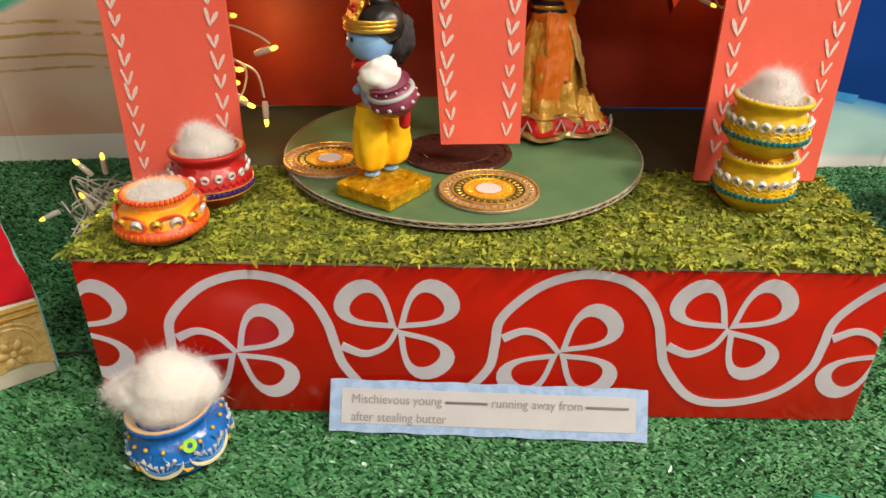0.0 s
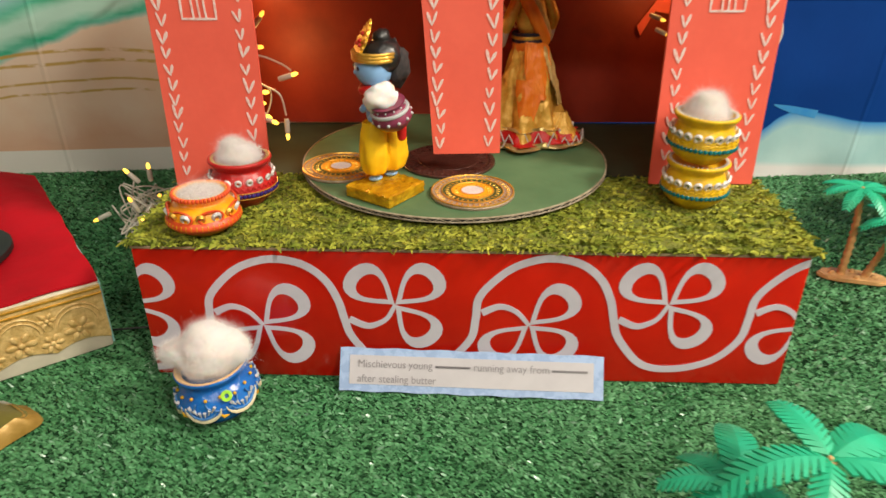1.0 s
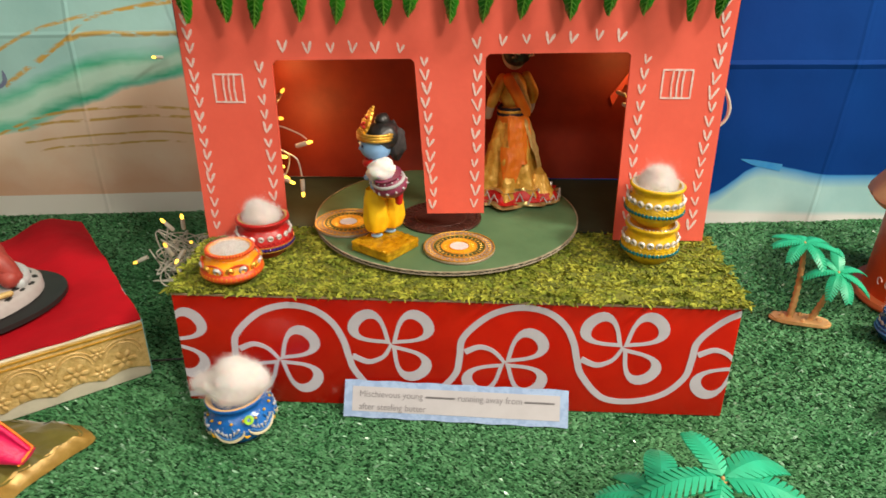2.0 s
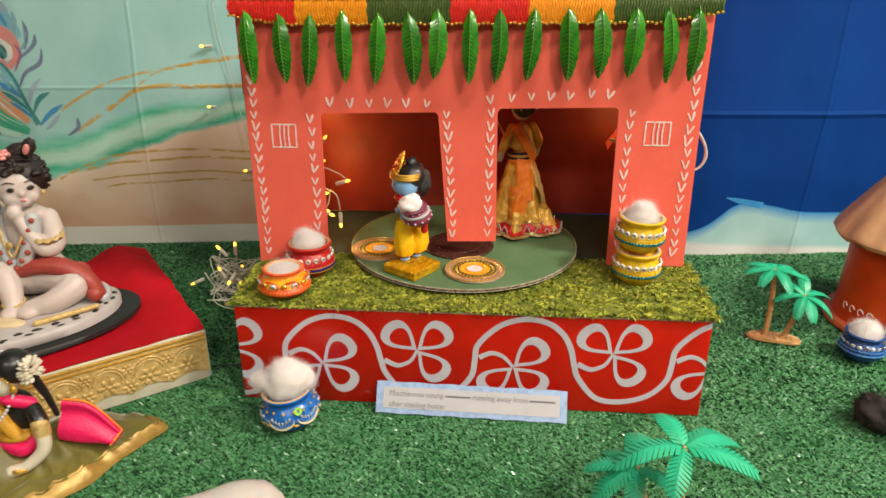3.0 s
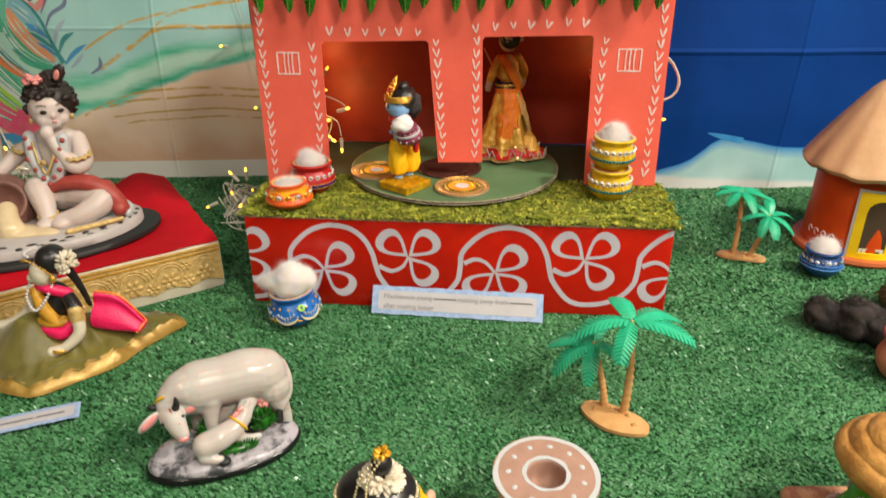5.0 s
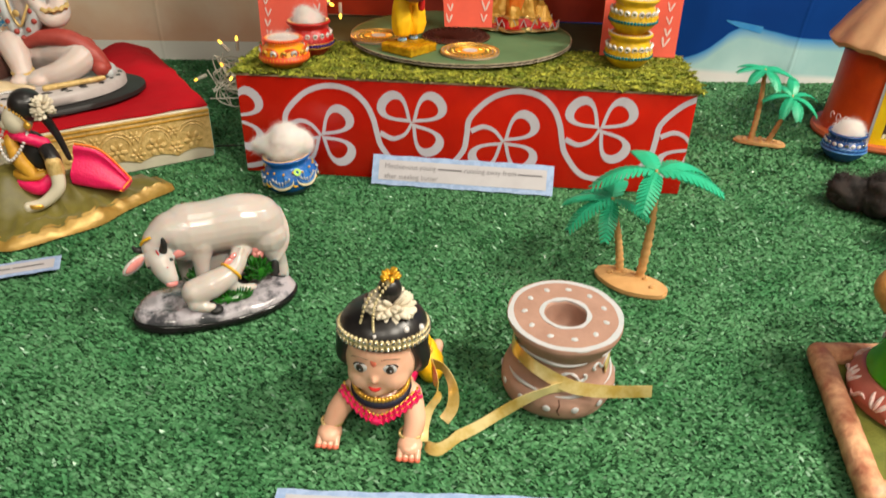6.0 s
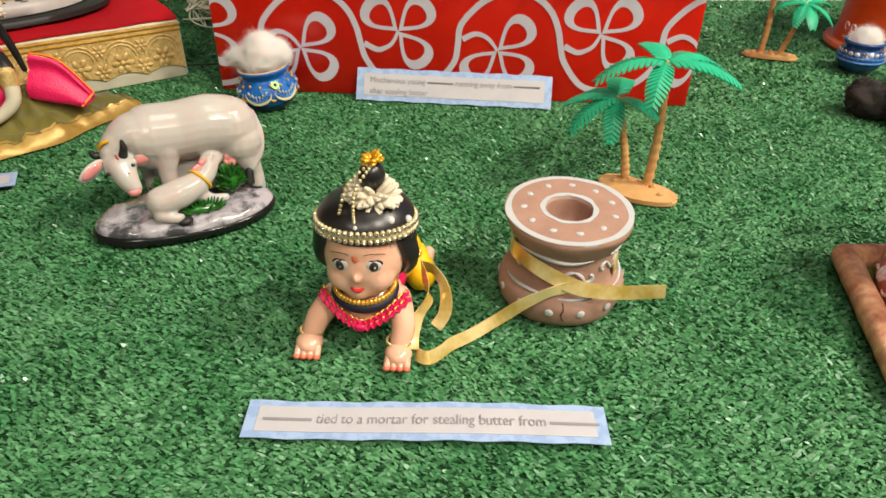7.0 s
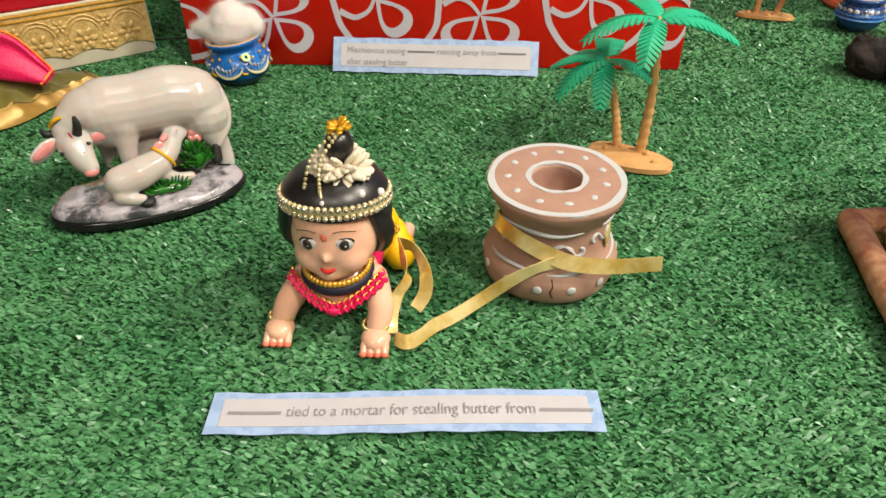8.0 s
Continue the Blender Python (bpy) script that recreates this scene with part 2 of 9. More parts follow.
mk("mirror_bead", (0.75, 0.75, 0.75), (0.35, 0.35, 0.37), rough=0.1, metal=0.8, scale=300, per_piece=0.3)
mk("teal_bead", (0.01, 0.2, 0.2), (0.01, 0.1, 0.13), rough=0.15, scale=400, per_piece=0.3)
mk("violet_bead", (0.06, 0.03, 0.22), (0.03, 0.015, 0.12), rough=0.15, scale=400, per_piece=0.3)
mk("cotton", (0.82, 0.77, 0.76), (0.78, 0.73, 0.72), rough=1.0, scale=90, spec=0.02, through_light=0.9, deep=1.5)
mk("cotton_fibre", (0.88, 0.84, 0.83), (0.83, 0.79, 0.78), rough=1.0, scale=90, spec=0.02)
mk("paint_cream", (0.74, 0.66, 0.42), (0.68, 0.60, 0.40), rough=0.35, scale=90)
mk("pot_yellow", (0.84, 0.54, 0.008), (0.62, 0.38, 0.006), rough=0.42, scale=90, bump=0.5, bump_scale=260)
mk("pot_orange", (1.0, 0.43, 0.010), (0.92, 0.32, 0.008), rough=0.4, scale=70, bump=0.5, bump_scale=260)
mk("pot_orange_red", (0.80, 0.10, 0.02), (0.65, 0.06, 0.015), rough=0.4, scale=70, bump=0.5, bump_scale=260)
mk("pot_red", (0.54, 0.020, 0.018), (0.40, 0.012, 0.012), rough=0.32, scale=70, bump=0.5, bump_scale=260)
mk("pot_blue", (0.016, 0.17, 0.56), (0.010, 0.10, 0.40), rough=0.2, scale=70, bump=0.5, bump_scale=260)
mk("pot_deep", (0.016, 0.085, 0.30), (0.009, 0.045, 0.18), rough=0.25, scale=70, bump=0.5, bump_scale=260)
mk("tape_yellow", (0.92, 0.52, 0.02), rough=0.4, scale=60)
mk("pot_navy", (0.008, 0.030, 0.12), (0.005, 0.018, 0.08), rough=0.3, scale=70)
mk("pot_pale_blue", (0.10, 0.28, 0.6), (0.05, 0.16, 0.42), rough=0.25, scale=200)
mk("pot_inner", (0.75, 0.5, 0.28), (0.6, 0.36, 0.16), rough=0.6, scale=90)
mk("paint_yellow", (0.80, 0.45, 0.01), (0.7, 0.36, 0.01), rough=0.35, scale=90)
mk("paint_white", (0.55, 0.525, 0.54), (0.48, 0.52, 0.53), rough=0.45, scale=120)
mk("lime_bead", (0.35, 0.7, 0.05), rough=0.25, scale=200)
mk("palm_green", (0.028, 0.46, 0.25), (0.020, 0.38, 0.19), rough=0.42, scale=60)
mk("palm_tan", (0.66, 0.38, 0.155), (0.56, 0.30, 0.11), rough=0.5, scale=70, bump=0.3)
mk("leaf_green", (0.050, 0.30, 0.012), (0.012, 0.12, 0.008), rough=0.22, scale=40, coat=0.4, per_piece=0.3, bump=0.3, bump_scale=200)
mk("leaf_rib", (0.10, 0.32, 0.03), rough=0.3, scale=50)
mk("band_red", (0.90, 0.025, 0.012), (0.70, 0.015, 0.01), rough=0.5, scale=300, bump=0.8, bump_scale=900)
mk("band_orange", (1.0, 0.40, 0.006), (0.90, 0.28, 0.005), rough=0.5, scale=300, bump=0.8, bump_scale=900)
mk("band_green", (0.09, 0.14, 0.02), (0.04, 0.08, 0.012), rough=0.5, scale=300, bump=0.8, bump_scale=900)
mk("clay_brown", (0.42, 0.245, 0.182), (0.35, 0.198, 0.145), rough=0.7, scale=45, bump=0.45, bump_scale=160, fine=0.05)
mk("clay_dark", (0.10, 0.035, 0.02), rough=0.8, scale=90)
# gold satin; pale and dark streaks paint its highlights into the colour
mk("ribbon_gold_sheen", (0.92, 0.74, 0.36), (0.62, 0.42, 0.10), rough=0.18, metal=0.3, scale=38, bump=0.2, bump_scale=90, spread=(0.4, 0.6))
mk("card_white", (0.52, 0.50, 0.53), (0.48, 0.46, 0.49), rough=0.5, scale=40)
mk("card_blue", (0.35, 0.47, 0.70), (0.28, 0.39, 0.62), rough=0.5, scale=130, spread=(0.45, 0.55))
mk("ink", (0.31, 0.29, 0.31), (0.25, 0.24, 0.26), rough=0.6, scale=100)
mk("cloth_red", (0.52, 0.003, 0.012), (0.38, 0.002, 0.008), rough=0.8, scale=12, spec=0.2, bump=3.0, bump_scale=22)
mk("card_teal", (0.30, 0.58, 0.56), (0.22, 0.48, 0.47), rough=0.6, scale=40)
mk("cream_card", (0.72, 0.66, 0.52), rough=0.6, scale=40)
mk("cloth_olive", (0.165, 0.140, 0.018), (0.095, 0.080, 0.010), rough=0.5, scale=26, sheen=0.3, bump=0.5, bump_scale=60)
mk("rock_white", (0.50, 0.455, 0.445), (0.44, 0.395, 0.385), rough=0.4, scale=60)
mk("gloss_black", (0.012, 0.012, 0.013), (0.008, 0.008, 0.008), rough=0.18, scale=60)
mk("matt_black", (0.016, 0.015, 0.015), rough=0.55, scale=60)
mk("porcelain", (0.57, 0.52, 0.49), (0.53, 0.475, 0.445), rough=0.18, scale=30, coat=0.06, through_light=0.8, spec=0.35, deep=1.2)
mk("porcelain_pink", (0.82, 0.33, 0.30), (0.74, 0.25, 0.24), rough=0.15, scale=90, coat=0.5)
mk("stone_grey", (0.44, 0.41, 0.45), (0.06, 0.06, 0.07), rough=0.25, scale=55, coat=0.5, spread=(0.43, 0.56), bump=2.0, bump_scale=120)
mk("bush_green", (0.02, 0.17, 0.012), (0.008, 0.05, 0.006), rough=0.25, scale=220, coat=0.4)
mk("iris_brown", (0.060, 0.036, 0.022), (0.030, 0.018, 0.012), rough=0.3, scale=400)
mk("doll_skin", (0.84, 0.49, 0.35), (0.80, 0.44, 0.30), rough=0.2, scale=30, through_light=0.2)
mk("doll_blush", (0.80, 0.19, 0.11), rough=0.4, scale=60)
mk("pale_skin", (0.62, 0.53, 0.47), (0.56, 0.46, 0.40), rough=0.5, scale=40)
mk("blue_skin", (0.28, 0.50, 0.82), (0.22, 0.42, 0.74), rough=0.4, scale=40)
mk("hair_black", (0.010, 0.009, 0.010), (0.02, 0.018, 0.018), rough=0.32, scale=90)
mk("hair_fuzz", (0.02, 0.018, 0.02), (0.05, 0.04, 0.04), rough=0.9, scale=200)
mk("hair_brown", (0.035, 0.022, 0.018), (0.015, 0.01, 0.01), rough=0.5, scale=160, bump=1.0, bump_scale=250)
mk("magenta", (0.86, 0.010, 0.13), (0.74, 0.008, 0.095), rough=0.45, scale=200, bump=0.6, bump_scale=400)
mk("navy", (0.012, 0.010, 0.03), rough=0.6, scale=90)
mk("silk_yellow", (1.0, 0.60, 0.005), (0.90, 0.48, 0.004), rough=0.55, scale=60, bump=0.5, bump_scale=160)
mk("silk_orange", (0.92, 0.25, 0.015), (0.80, 0.17, 0.01), rough=0.5, scale=60, bump=0.7, bump_scale=160)
mk("silk_gold", (0.86, 0.52, 0.10), (0.62, 0.32, 0.04), rough=0.36, metal=0.2, scale=110, bump=1.4, bump_scale=170)
mk("mustard", (0.68, 0.36, 0.03), (0.52, 0.25, 0.02), rough=0.5, scale=80, bump=0.6, bump_scale=200)
mk("hem_gold", (0.50, 0.31, 0.075), (0.34, 0.20, 0.04), rough=0.38, metal=0.25, scale=60, bump=0.5, bump_scale=120)
mk("red_cloth", (0.62, 0.012, 0.012), rough=0.5, scale=80)
mk("plum", (0.26, 0.04, 0.09), (0.2, 0.03, 0.07), rough=0.4, scale=90)
mk("flower_white", (0.72, 0.65, 0.52), (0.64, 0.56, 0.43), rough=0.5, scale=100)
mk("terra", (0.22, 0.1, 0.08), (0.16, 0.07, 0.055), rough=0.5, scale=90)
mk("butter", (0.75, 0.6, 0.38), (0.68, 0.52, 0.3), rough=0.3, scale=60)
mk("hut_red", (0.66, 0.085, 0.008), (0.52, 0.050, 0.006), rough=0.42, scale=22, bump=0.3, spec=0.3)
mk("door_yellow", (0.95, 0.66, 0.008), (0.88, 0.56, 0.006), rough=0.4, scale=40, bump=0.4)
mk("hut_rim", (0.55, 0.13, 0.04), rough=0.5, scale=50)
mk("hut_roof", (0.66, 0.40, 0.215), (0.58, 0.33, 0.17), rough=0.6, scale=30, bump=0.4, bump_scale=160)
mk("hut_dark", (0.06, 0.035, 0.015), rough=0.8, scale=50)
mk("bark_clay", (0.76, 0.41, 0.23), (0.44, 0.155, 0.085), rough=0.5, scale=85, spread=(0.36, 0.62), bump=1.2, bump_scale=170, fine=0.12)
mk("well_green", (0.075, 0.42, 0.008), (0.05, 0.32, 0.006), rough=0.25, scale=40)
mk("well_pink", (0.58, 0.17, 0.13), (0.48, 0.12, 0.09), rough=0.35, scale=40)
mk("well_roof", (0.66, 0.33, 0.085), (0.44, 0.19, 0.040), rough=0.5, scale=60, bump=0.9, bump_scale=240, fine=0.1)
mk("pot_salmon", (0.66, 0.26, 0.17), (0.56, 0.19, 0.125), rough=0.55, scale=40, bump=0.4, bump_scale=160)
mk("pot_rose", (0.46, 0.10, 0.085), (0.36, 0.07, 0.06), rough=0.5, scale=40)
mk("wool_brown", (0.11, 0.065, 0.018), (0.06, 0.035, 0.012), rough=0.95, scale=90)
mk("wool_black", (0.02, 0.018, 0.018), (0.045, 0.032, 0.028), rough=0.95, scale=90)
mk("wire_clear", (0.70, 0.67, 0.60), (0.56, 0.52, 0.44), rough=0.2, scale=90)
mk("bulb_body", (0.75, 0.7, 0.6), rough=0.15, scale=90)
mk("bulb_glow", (1.0, 0.60, 0.06), emit=4.0)
mk("bulb_dim", (1.0, 0.54, 0.06), emit=2.2)
mk("rope_black", (0.01, 0.01, 0.01), rough=0.5, scale=60)

mk("house_floor", (0.022, 0.042, 0.022), (0.014, 0.028, 0.015), rough=0.7, scale=30)
mk("rose_gold", (0.50, 0.36, 0.26), (0.36, 0.25, 0.17), rough=0.4, metal=0.2, scale=400, bump=0.8, bump_scale=700)
mk("coaster_dark", (0.09, 0.03, 0.022), (0.05, 0.018, 0.014), rough=0.3, scale=120, bump=0.4)
mk("coaster_green", (0.05, 0.10, 0.03), (0.03, 0.05, 0.015), rough=0.4, scale=300)

# ---- the hall and the table ----
hall = thing("hall", pose(0, 0, 0), "plain painted hall round the display table", "room", kind="structure")
FLOOR = -0.75
R = 2.6
part("floor", brick(2 * R, 2 * R, 0.1), M["floor_tile"], hall, at=pose(0, -0.6, FLOOR - 0.1), smooth=False)
for name, at, size in (("wall_north", (0, R - 0.6 + 0.05, FLOOR), (2 * R, 0.1, CEIL - FLOOR)), ("wall_south", (0, -R - 0.6 - 0.05, FLOOR), (2 * R, 0.1, CEIL - FLOOR)),
                       ("wall_east", (R + 0.05, -0.6, FLOOR), (0.1, 2 * R, CEIL - FLOOR)), ("wall_west", (-R - 0.05, -0.6, FLOOR), (0.1, 2 * R, CEIL - FLOOR))):
    part(name, brick(*size), M["wall_paint"], hall, at=pose(*at), smooth=False)
ceiling = solid("ceiling", brick(2 * R, 2 * R, 0.1), M["ceiling_paint"], pose(0, -0.6, CEIL), "plain white painted hall ceiling", "ceiling", kind="structure", smooth=False)
for lx, ly in LAMPS:
    cl = thing("ceiling_light", pose(lx, ly, CEIL - 0.03), "square flat ceiling light panel in white frame", "ceiling light", group="ceiling lights")
    part("frame", ring_between([(-.22, -.22), (.22, -.22), (.22, .22), (-.22, .22)], [(-.195, -.195), (.195, -.195), (.195, .195), (-.195, .195)], 0.03), M["white_metal"], cl, smooth=False)
    part("diffuser", brick(0.39, 0.39, 0.006), M["panel_glow"], cl, at=pose(0, 0, 0.018), smooth=False)

table = thing("table", pose(0, 0, 0), "large wooden display table under the turf", "table")
part("tabletop", brick(2.5, 1.7, 0.03, 0.004), M["table_wood"], table, at=pose(0, -0.25, -0.042))
for tx in (-1.1, 1.1):
    for ty in (-0.98, 0.48):
        part("leg", brick(0.06, 0.06, -FLOOR - 0.042, 0.004), M["table_wood"], table, at=pose(tx, ty, FLOOR))

# artificial turf: a mat with dense short blades
turf = solid("ground", brick(2.46, 1.66, 0.010), M["turf_mat"], pose(0, -0.25, -0.012), "bright green artificial turf mat with short fibres", "artificial turf", kind="structure", smooth=False)
rng = np.random.default_rng(7)


def turf_field(x0, x1, y0, y1, step, width, seed):
    r = np.random.default_rng(seed)
    nx, ny = int((x1 - x0) / step), int((y1 - y0) / step)
    gx, gy = np.meshgrid(np.arange(nx), np.arange(ny))
    n = nx * ny
    root = np.stack([x0 + (gx.ravel() + r.random(n)) * step, y0 + (gy.ravel() + r.random(n)) * step, np.full(n, -0.002)], 1)
    # short flat fibres, most of them lying across
    a = np.where(r.random(n) < 0.5, 0.0, math.pi) + r.normal(0, 0.38, n) + 0.18 * np.sin(root[:, 0] * 23 + 3 * np.sin(root[:, 1] * 17))
    out = r.uniform(0.0022, 0.0052, n)
    tip = root + np.stack([np.cos(a) * out, np.sin(a) * out, r.uniform(0.0008, 0.0027, n)], 1)
    bend = np.stack([np.cos(a) * out * 0.1, np.sin(a) * out * 0.1, np.full(n, 0.0006)], 1)
    return root, tip, width * r.uniform(0.7, 1.3, n), bend


for k, (x0, x1, y0, y1, step, width) in enumerate(((-0.46, 0.46, -0.62, 0.02, 0.00178, 0.00175), (-1.0, -0.46, -0.30, 0.47, 0.0026, 0.0023),
                                                    (0.46, 0.92, -0.45, 0.47, 0.0023, 0.0021), (-0.46, 0.46, 0.02, 0.47, 0.0023, 0.0020))):
    root, tip, width, bend = turf_field(x0, x1, y0, y1, step, width, 20 + k)
    keep = ~((np.abs(root[:, 0] - 0.008) < 0.245) & (root[:, 1] > 0.012) & (root[:, 1] < 0.30))
    # about one blade in eighty becomes a pale painted glint
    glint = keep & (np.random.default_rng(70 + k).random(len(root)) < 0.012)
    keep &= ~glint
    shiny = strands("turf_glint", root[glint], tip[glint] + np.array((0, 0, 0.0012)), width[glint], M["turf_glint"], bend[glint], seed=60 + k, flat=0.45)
    tagged(shiny, "scattered turf fibres coloured pale and glossy as glints", "turf", kind="stuff")
    ob = strands("turf_pile", root[keep], tip[keep], width[keep], M["turf_blade"], bend[keep], seed=40 + k, flat=0.30)
    tagged(ob, "short shiny green plastic turf fibres", "turf", kind="stuff")

# ---- printed cloths hung behind the table ----
BACK_Y, BACK_SLOPE = 0.462, 0.029


def cloth_off(x, z):
    """How far the cloth stands forward (towards -y): fold lines and slow waves."""
    v = 0.0
    for c, w, h in ((-0.517, 0.015, 0.002), (-0.75, 0.03, 0.002), (0.521, 0.025, 0.007), (0.84, 0.03, 0.004), (0.2, 0.04, 0.003)):
        v += h * math.exp(-abs(x - c - 0.02 * (z - 0.2)) / w)
    for c, w, h in ((0.229, 0.018, 0.003), (0.62, 0.03, 0.003)):
        v += h * math.exp(-abs(z - c - (0.03 if x < 0 else 0.0)) / w)
    # flat panels between the folds, tilted by turns
    px = abs(((x + 0.517 if x < 0.05 else x - 0.521) / 0.32 + 0.5) % 2 - 1)
    pz = abs(((z - (0.262 if x < 0.05 else 0.229)) / 0.36) % 2 - 1)
    return v * 0.6 + 0.028 * px + 0.016 * pz * min(1.0, max(z, 0) * 8) + 0.002 * math.sin(x * 9 + z * 4) * min(1.0, max(z, 0) * 6)


def on_cloth(x, z, lift=0.0):
    return (x, BACK_Y + BACK_SLOPE * x - cloth_off(x, z) - lift, z)


def cloth(x0, x1, z0, z1, nx, nz, lift=0.0, thick=0.0015):
    bm = bmesh.new()
    grid = [[bm.verts.new(on_cloth(x0 + (x1 - x0) * i / nx, z0 + (z1 - z0) * j / nz, lift)) for i in range(nx + 1)] for j in range(nz + 1)]
    back = [[bm.verts.new(v.co + Vector((0, thick, 0))) for v in row] for row in grid]
    for j in range(nz):
        for i in range(nx):
            bm.faces.new((grid[j][i], grid[j][i + 1], grid[j + 1][i + 1], grid[j + 1][i]))
            bm.faces.new((back[j][i], back[j + 1][i], back[j + 1][i + 1], back[j][i + 1]))
    for j in range(nz):
        for i in (0, nx):
            bm.faces.new((grid[j][i], grid[j + 1][i], back[j + 1][i], back[j][i]))
    for i in range(nx):
        for j in (0, nz):
            bm.faces.new((grid[j][i], back[j][i], back[j][i + 1], grid[j][i + 1]))
    return bm


class Nodes:
    """Short words for the printed cloths' node trees."""

    def __init__(self, name, rough):
        self.m = bpy.data.materials.new(name)
        self.m.use_nodes = True
        self.n, self.l = self.m.node_tree.nodes, self.m.node_tree.links
        self.bs = self.n["Principled BSDF"]
        self.bs.inputs["Roughness"].default_value = rough
        self.bs.inputs["Specular IOR Level"].default_value = 0.15
        co = self.n.new("ShaderNodeTexCoord").outputs["Object"]
        sep = self.n.new("ShaderNodeSeparateXYZ")
        self.l.new(co, sep.inputs[0])
        self.co, self.x, self.z = co, sep.outputs[0], sep.outputs[2]

    def math(self, op, a, b=0.0, clamp=False):
        k = self.n.new("ShaderNodeMath")
        k.operation, k.use_clamp = op, clamp
        for s, v in zip(k.inputs, (a, b)):
            if isinstance(v, (int, float)):
                s.default_value = v
            else:
                self.l.new(v, s)
        return k.outputs[0]

    def noise(self, scale, detail=4, stretch=(1, 1, 1)):
        mp = self.n.new("ShaderNodeMapping")
        mp.inputs["Scale"].default_value = stretch
        self.l.new(self.co, mp.inputs["Vector"])
        k = self.n.new("ShaderNodeTexNoise")
        k.inputs["Scale"].default_value, k.inputs["Detail"].default_value = scale, detail
        self.l.new(mp.outputs[0], k.inputs["Vector"])
        return k.outputs["Fac"]

    def range(self, v, a, b, c=0.0, d=1.0):
        k = self.n.new("ShaderNodeMapRange")
        self.l.new(v, k.inputs["Value"])
        for s, w in zip(("From Min", "From Max", "To Min", "To Max"), (a, b, c, d)):
            k.inputs[s].default_value = w
        return k.outputs[0]

    def curve(self, pts, x0, x1, z0, z1):
        k = self.n.new("ShaderNodeFloatCurve")
        c = k.mapping.curves[0]
        pts = [((px - x0) / (x1 - x0), (pz - z0) / (z1 - z0)) for px, pz in pts]
        c.points[0].location, c.points[1].location = pts[0], pts[-1]
        for p in pts[1:-1]:
            c.points.new(*p)
        k.mapping.update()
        self.l.new(self.range(self.x, x0, x1), k.inputs["Value"])
        return self.range(k.outputs[0], 0, 1, z0, z1)

    def mix(self, fac, a, b):
        k = self.n.new("ShaderNodeMix")
        k.data_type = "RGBA"
        for i, v in ((0, fac), (6, a), (7, b)):
            if isinstance(v, (int, float)):
                k.inputs[i].default_value = v
            elif isinstance(v, tuple):
                k.inputs[i].default_value = (*v, 1)
            else:
                self.l.new(v, k.inputs[i])
        return k.outputs[2]

    def weave(self, creases=()):
        k = self.n.new("ShaderNodeBump")
        k.inputs["Strength"].default_value, k.inputs["Distance"].default_value = 1.0, 0.0004
        self.l.new(self.noise(60, 5), k.inputs["Height"])
        slow = self.n.new("ShaderNodeBump")
        slow.inputs["Strength"].default_value, slow.inputs["Distance"].default_value = 1.0, 0.010
        self.l.new(self.noise(7, 2, (1.0, 1.0, 0.6)), slow.inputs["Height"])
        self.l.new(k.outputs[0], slow.inputs["Normal"])
        out = slow.outputs[0]
        # pressed fold lines: sharp ridges, some standing out and some sunk
        for axis, at, wide, deep in creases:
            line = self.math("ADD", self.z if axis == "z" else self.math("SUBTRACT", self.x, self.math("MULTIPLY", self.z, 0.03)), -at)
            line = self.math("ADD", line, self.math("MULTIPLY", self.math("SUBTRACT", self.noise(7, 2), 0.5), 0.006))
            b = self.n.new("ShaderNodeBump")
            b.inputs["Strength"].default_value, b.inputs["Distance"].default_value = 1.0, deep
            self.l.new(self.range(self.math("ABSOLUTE", line), wide, 0.0), b.inputs["Height"])
            self.l.new(out, b.inputs["Normal"])
            out = b.outputs[0]
        self.l.new(out, self.bs.inputs["Normal"])


# left cloth: teal sky, a green wave band, sand with gold lines, white border
g = Nodes("cloth_print_shore", 0.7)
wob = g.math("MULTIPLY", g.math("SUBTRACT", g.noise(9, 5), 0.5), 0.05)
zz = g.math("ADD", g.z, wob)
sky = g.mix(g.range(g.noise(5, 4), 0.35, 0.65), (0.34, 0.62, 0.60), (0.45, 0.73, 0.70))
sky = g.mix(g.range(g.noise(3, 2, (1, 1, 2)), 0.5, 0.75), sky, (0.42, 0.68, 0.74))
up = g.curve([(-1.1, 0.20), (-0.85, 0.20), (-0.70, 0.178), (-0.662, 0.187), (-0.618, 0.196), (-0.564, 0.213), (-0.495, 0.235), (-0.36, 0.248), (0.1, 0.26)], -1.1, 0.1, 0.0, 0.4)
low = g.curve([(-1.1, 0.10), (-0.85, 0.10), (-0.70, 0.108), (-0.671, 0.116), (-0.634, 0.126), (-0.597, 0.140), (-0.506, 0.174), (-0.42, 0.20), (-0.36, 0.212), (0.1, 0.23)], -1.1, 0.1, 0.0, 0.4)
inside = g.math("MULTIPLY", g.range(g.math("SUBTRACT", up, zz), -0.006, 0.010), g.range(g.math("SUBTRACT", zz, low), -0.004, 0.006))
streak = g.range(g.noise(26, 4, (0.35, 1, 2.2)), 0.35, 0.65)
green = g.mix(streak, (0.035, 0.44, 0.24), (0.22, 0.64, 0.48))
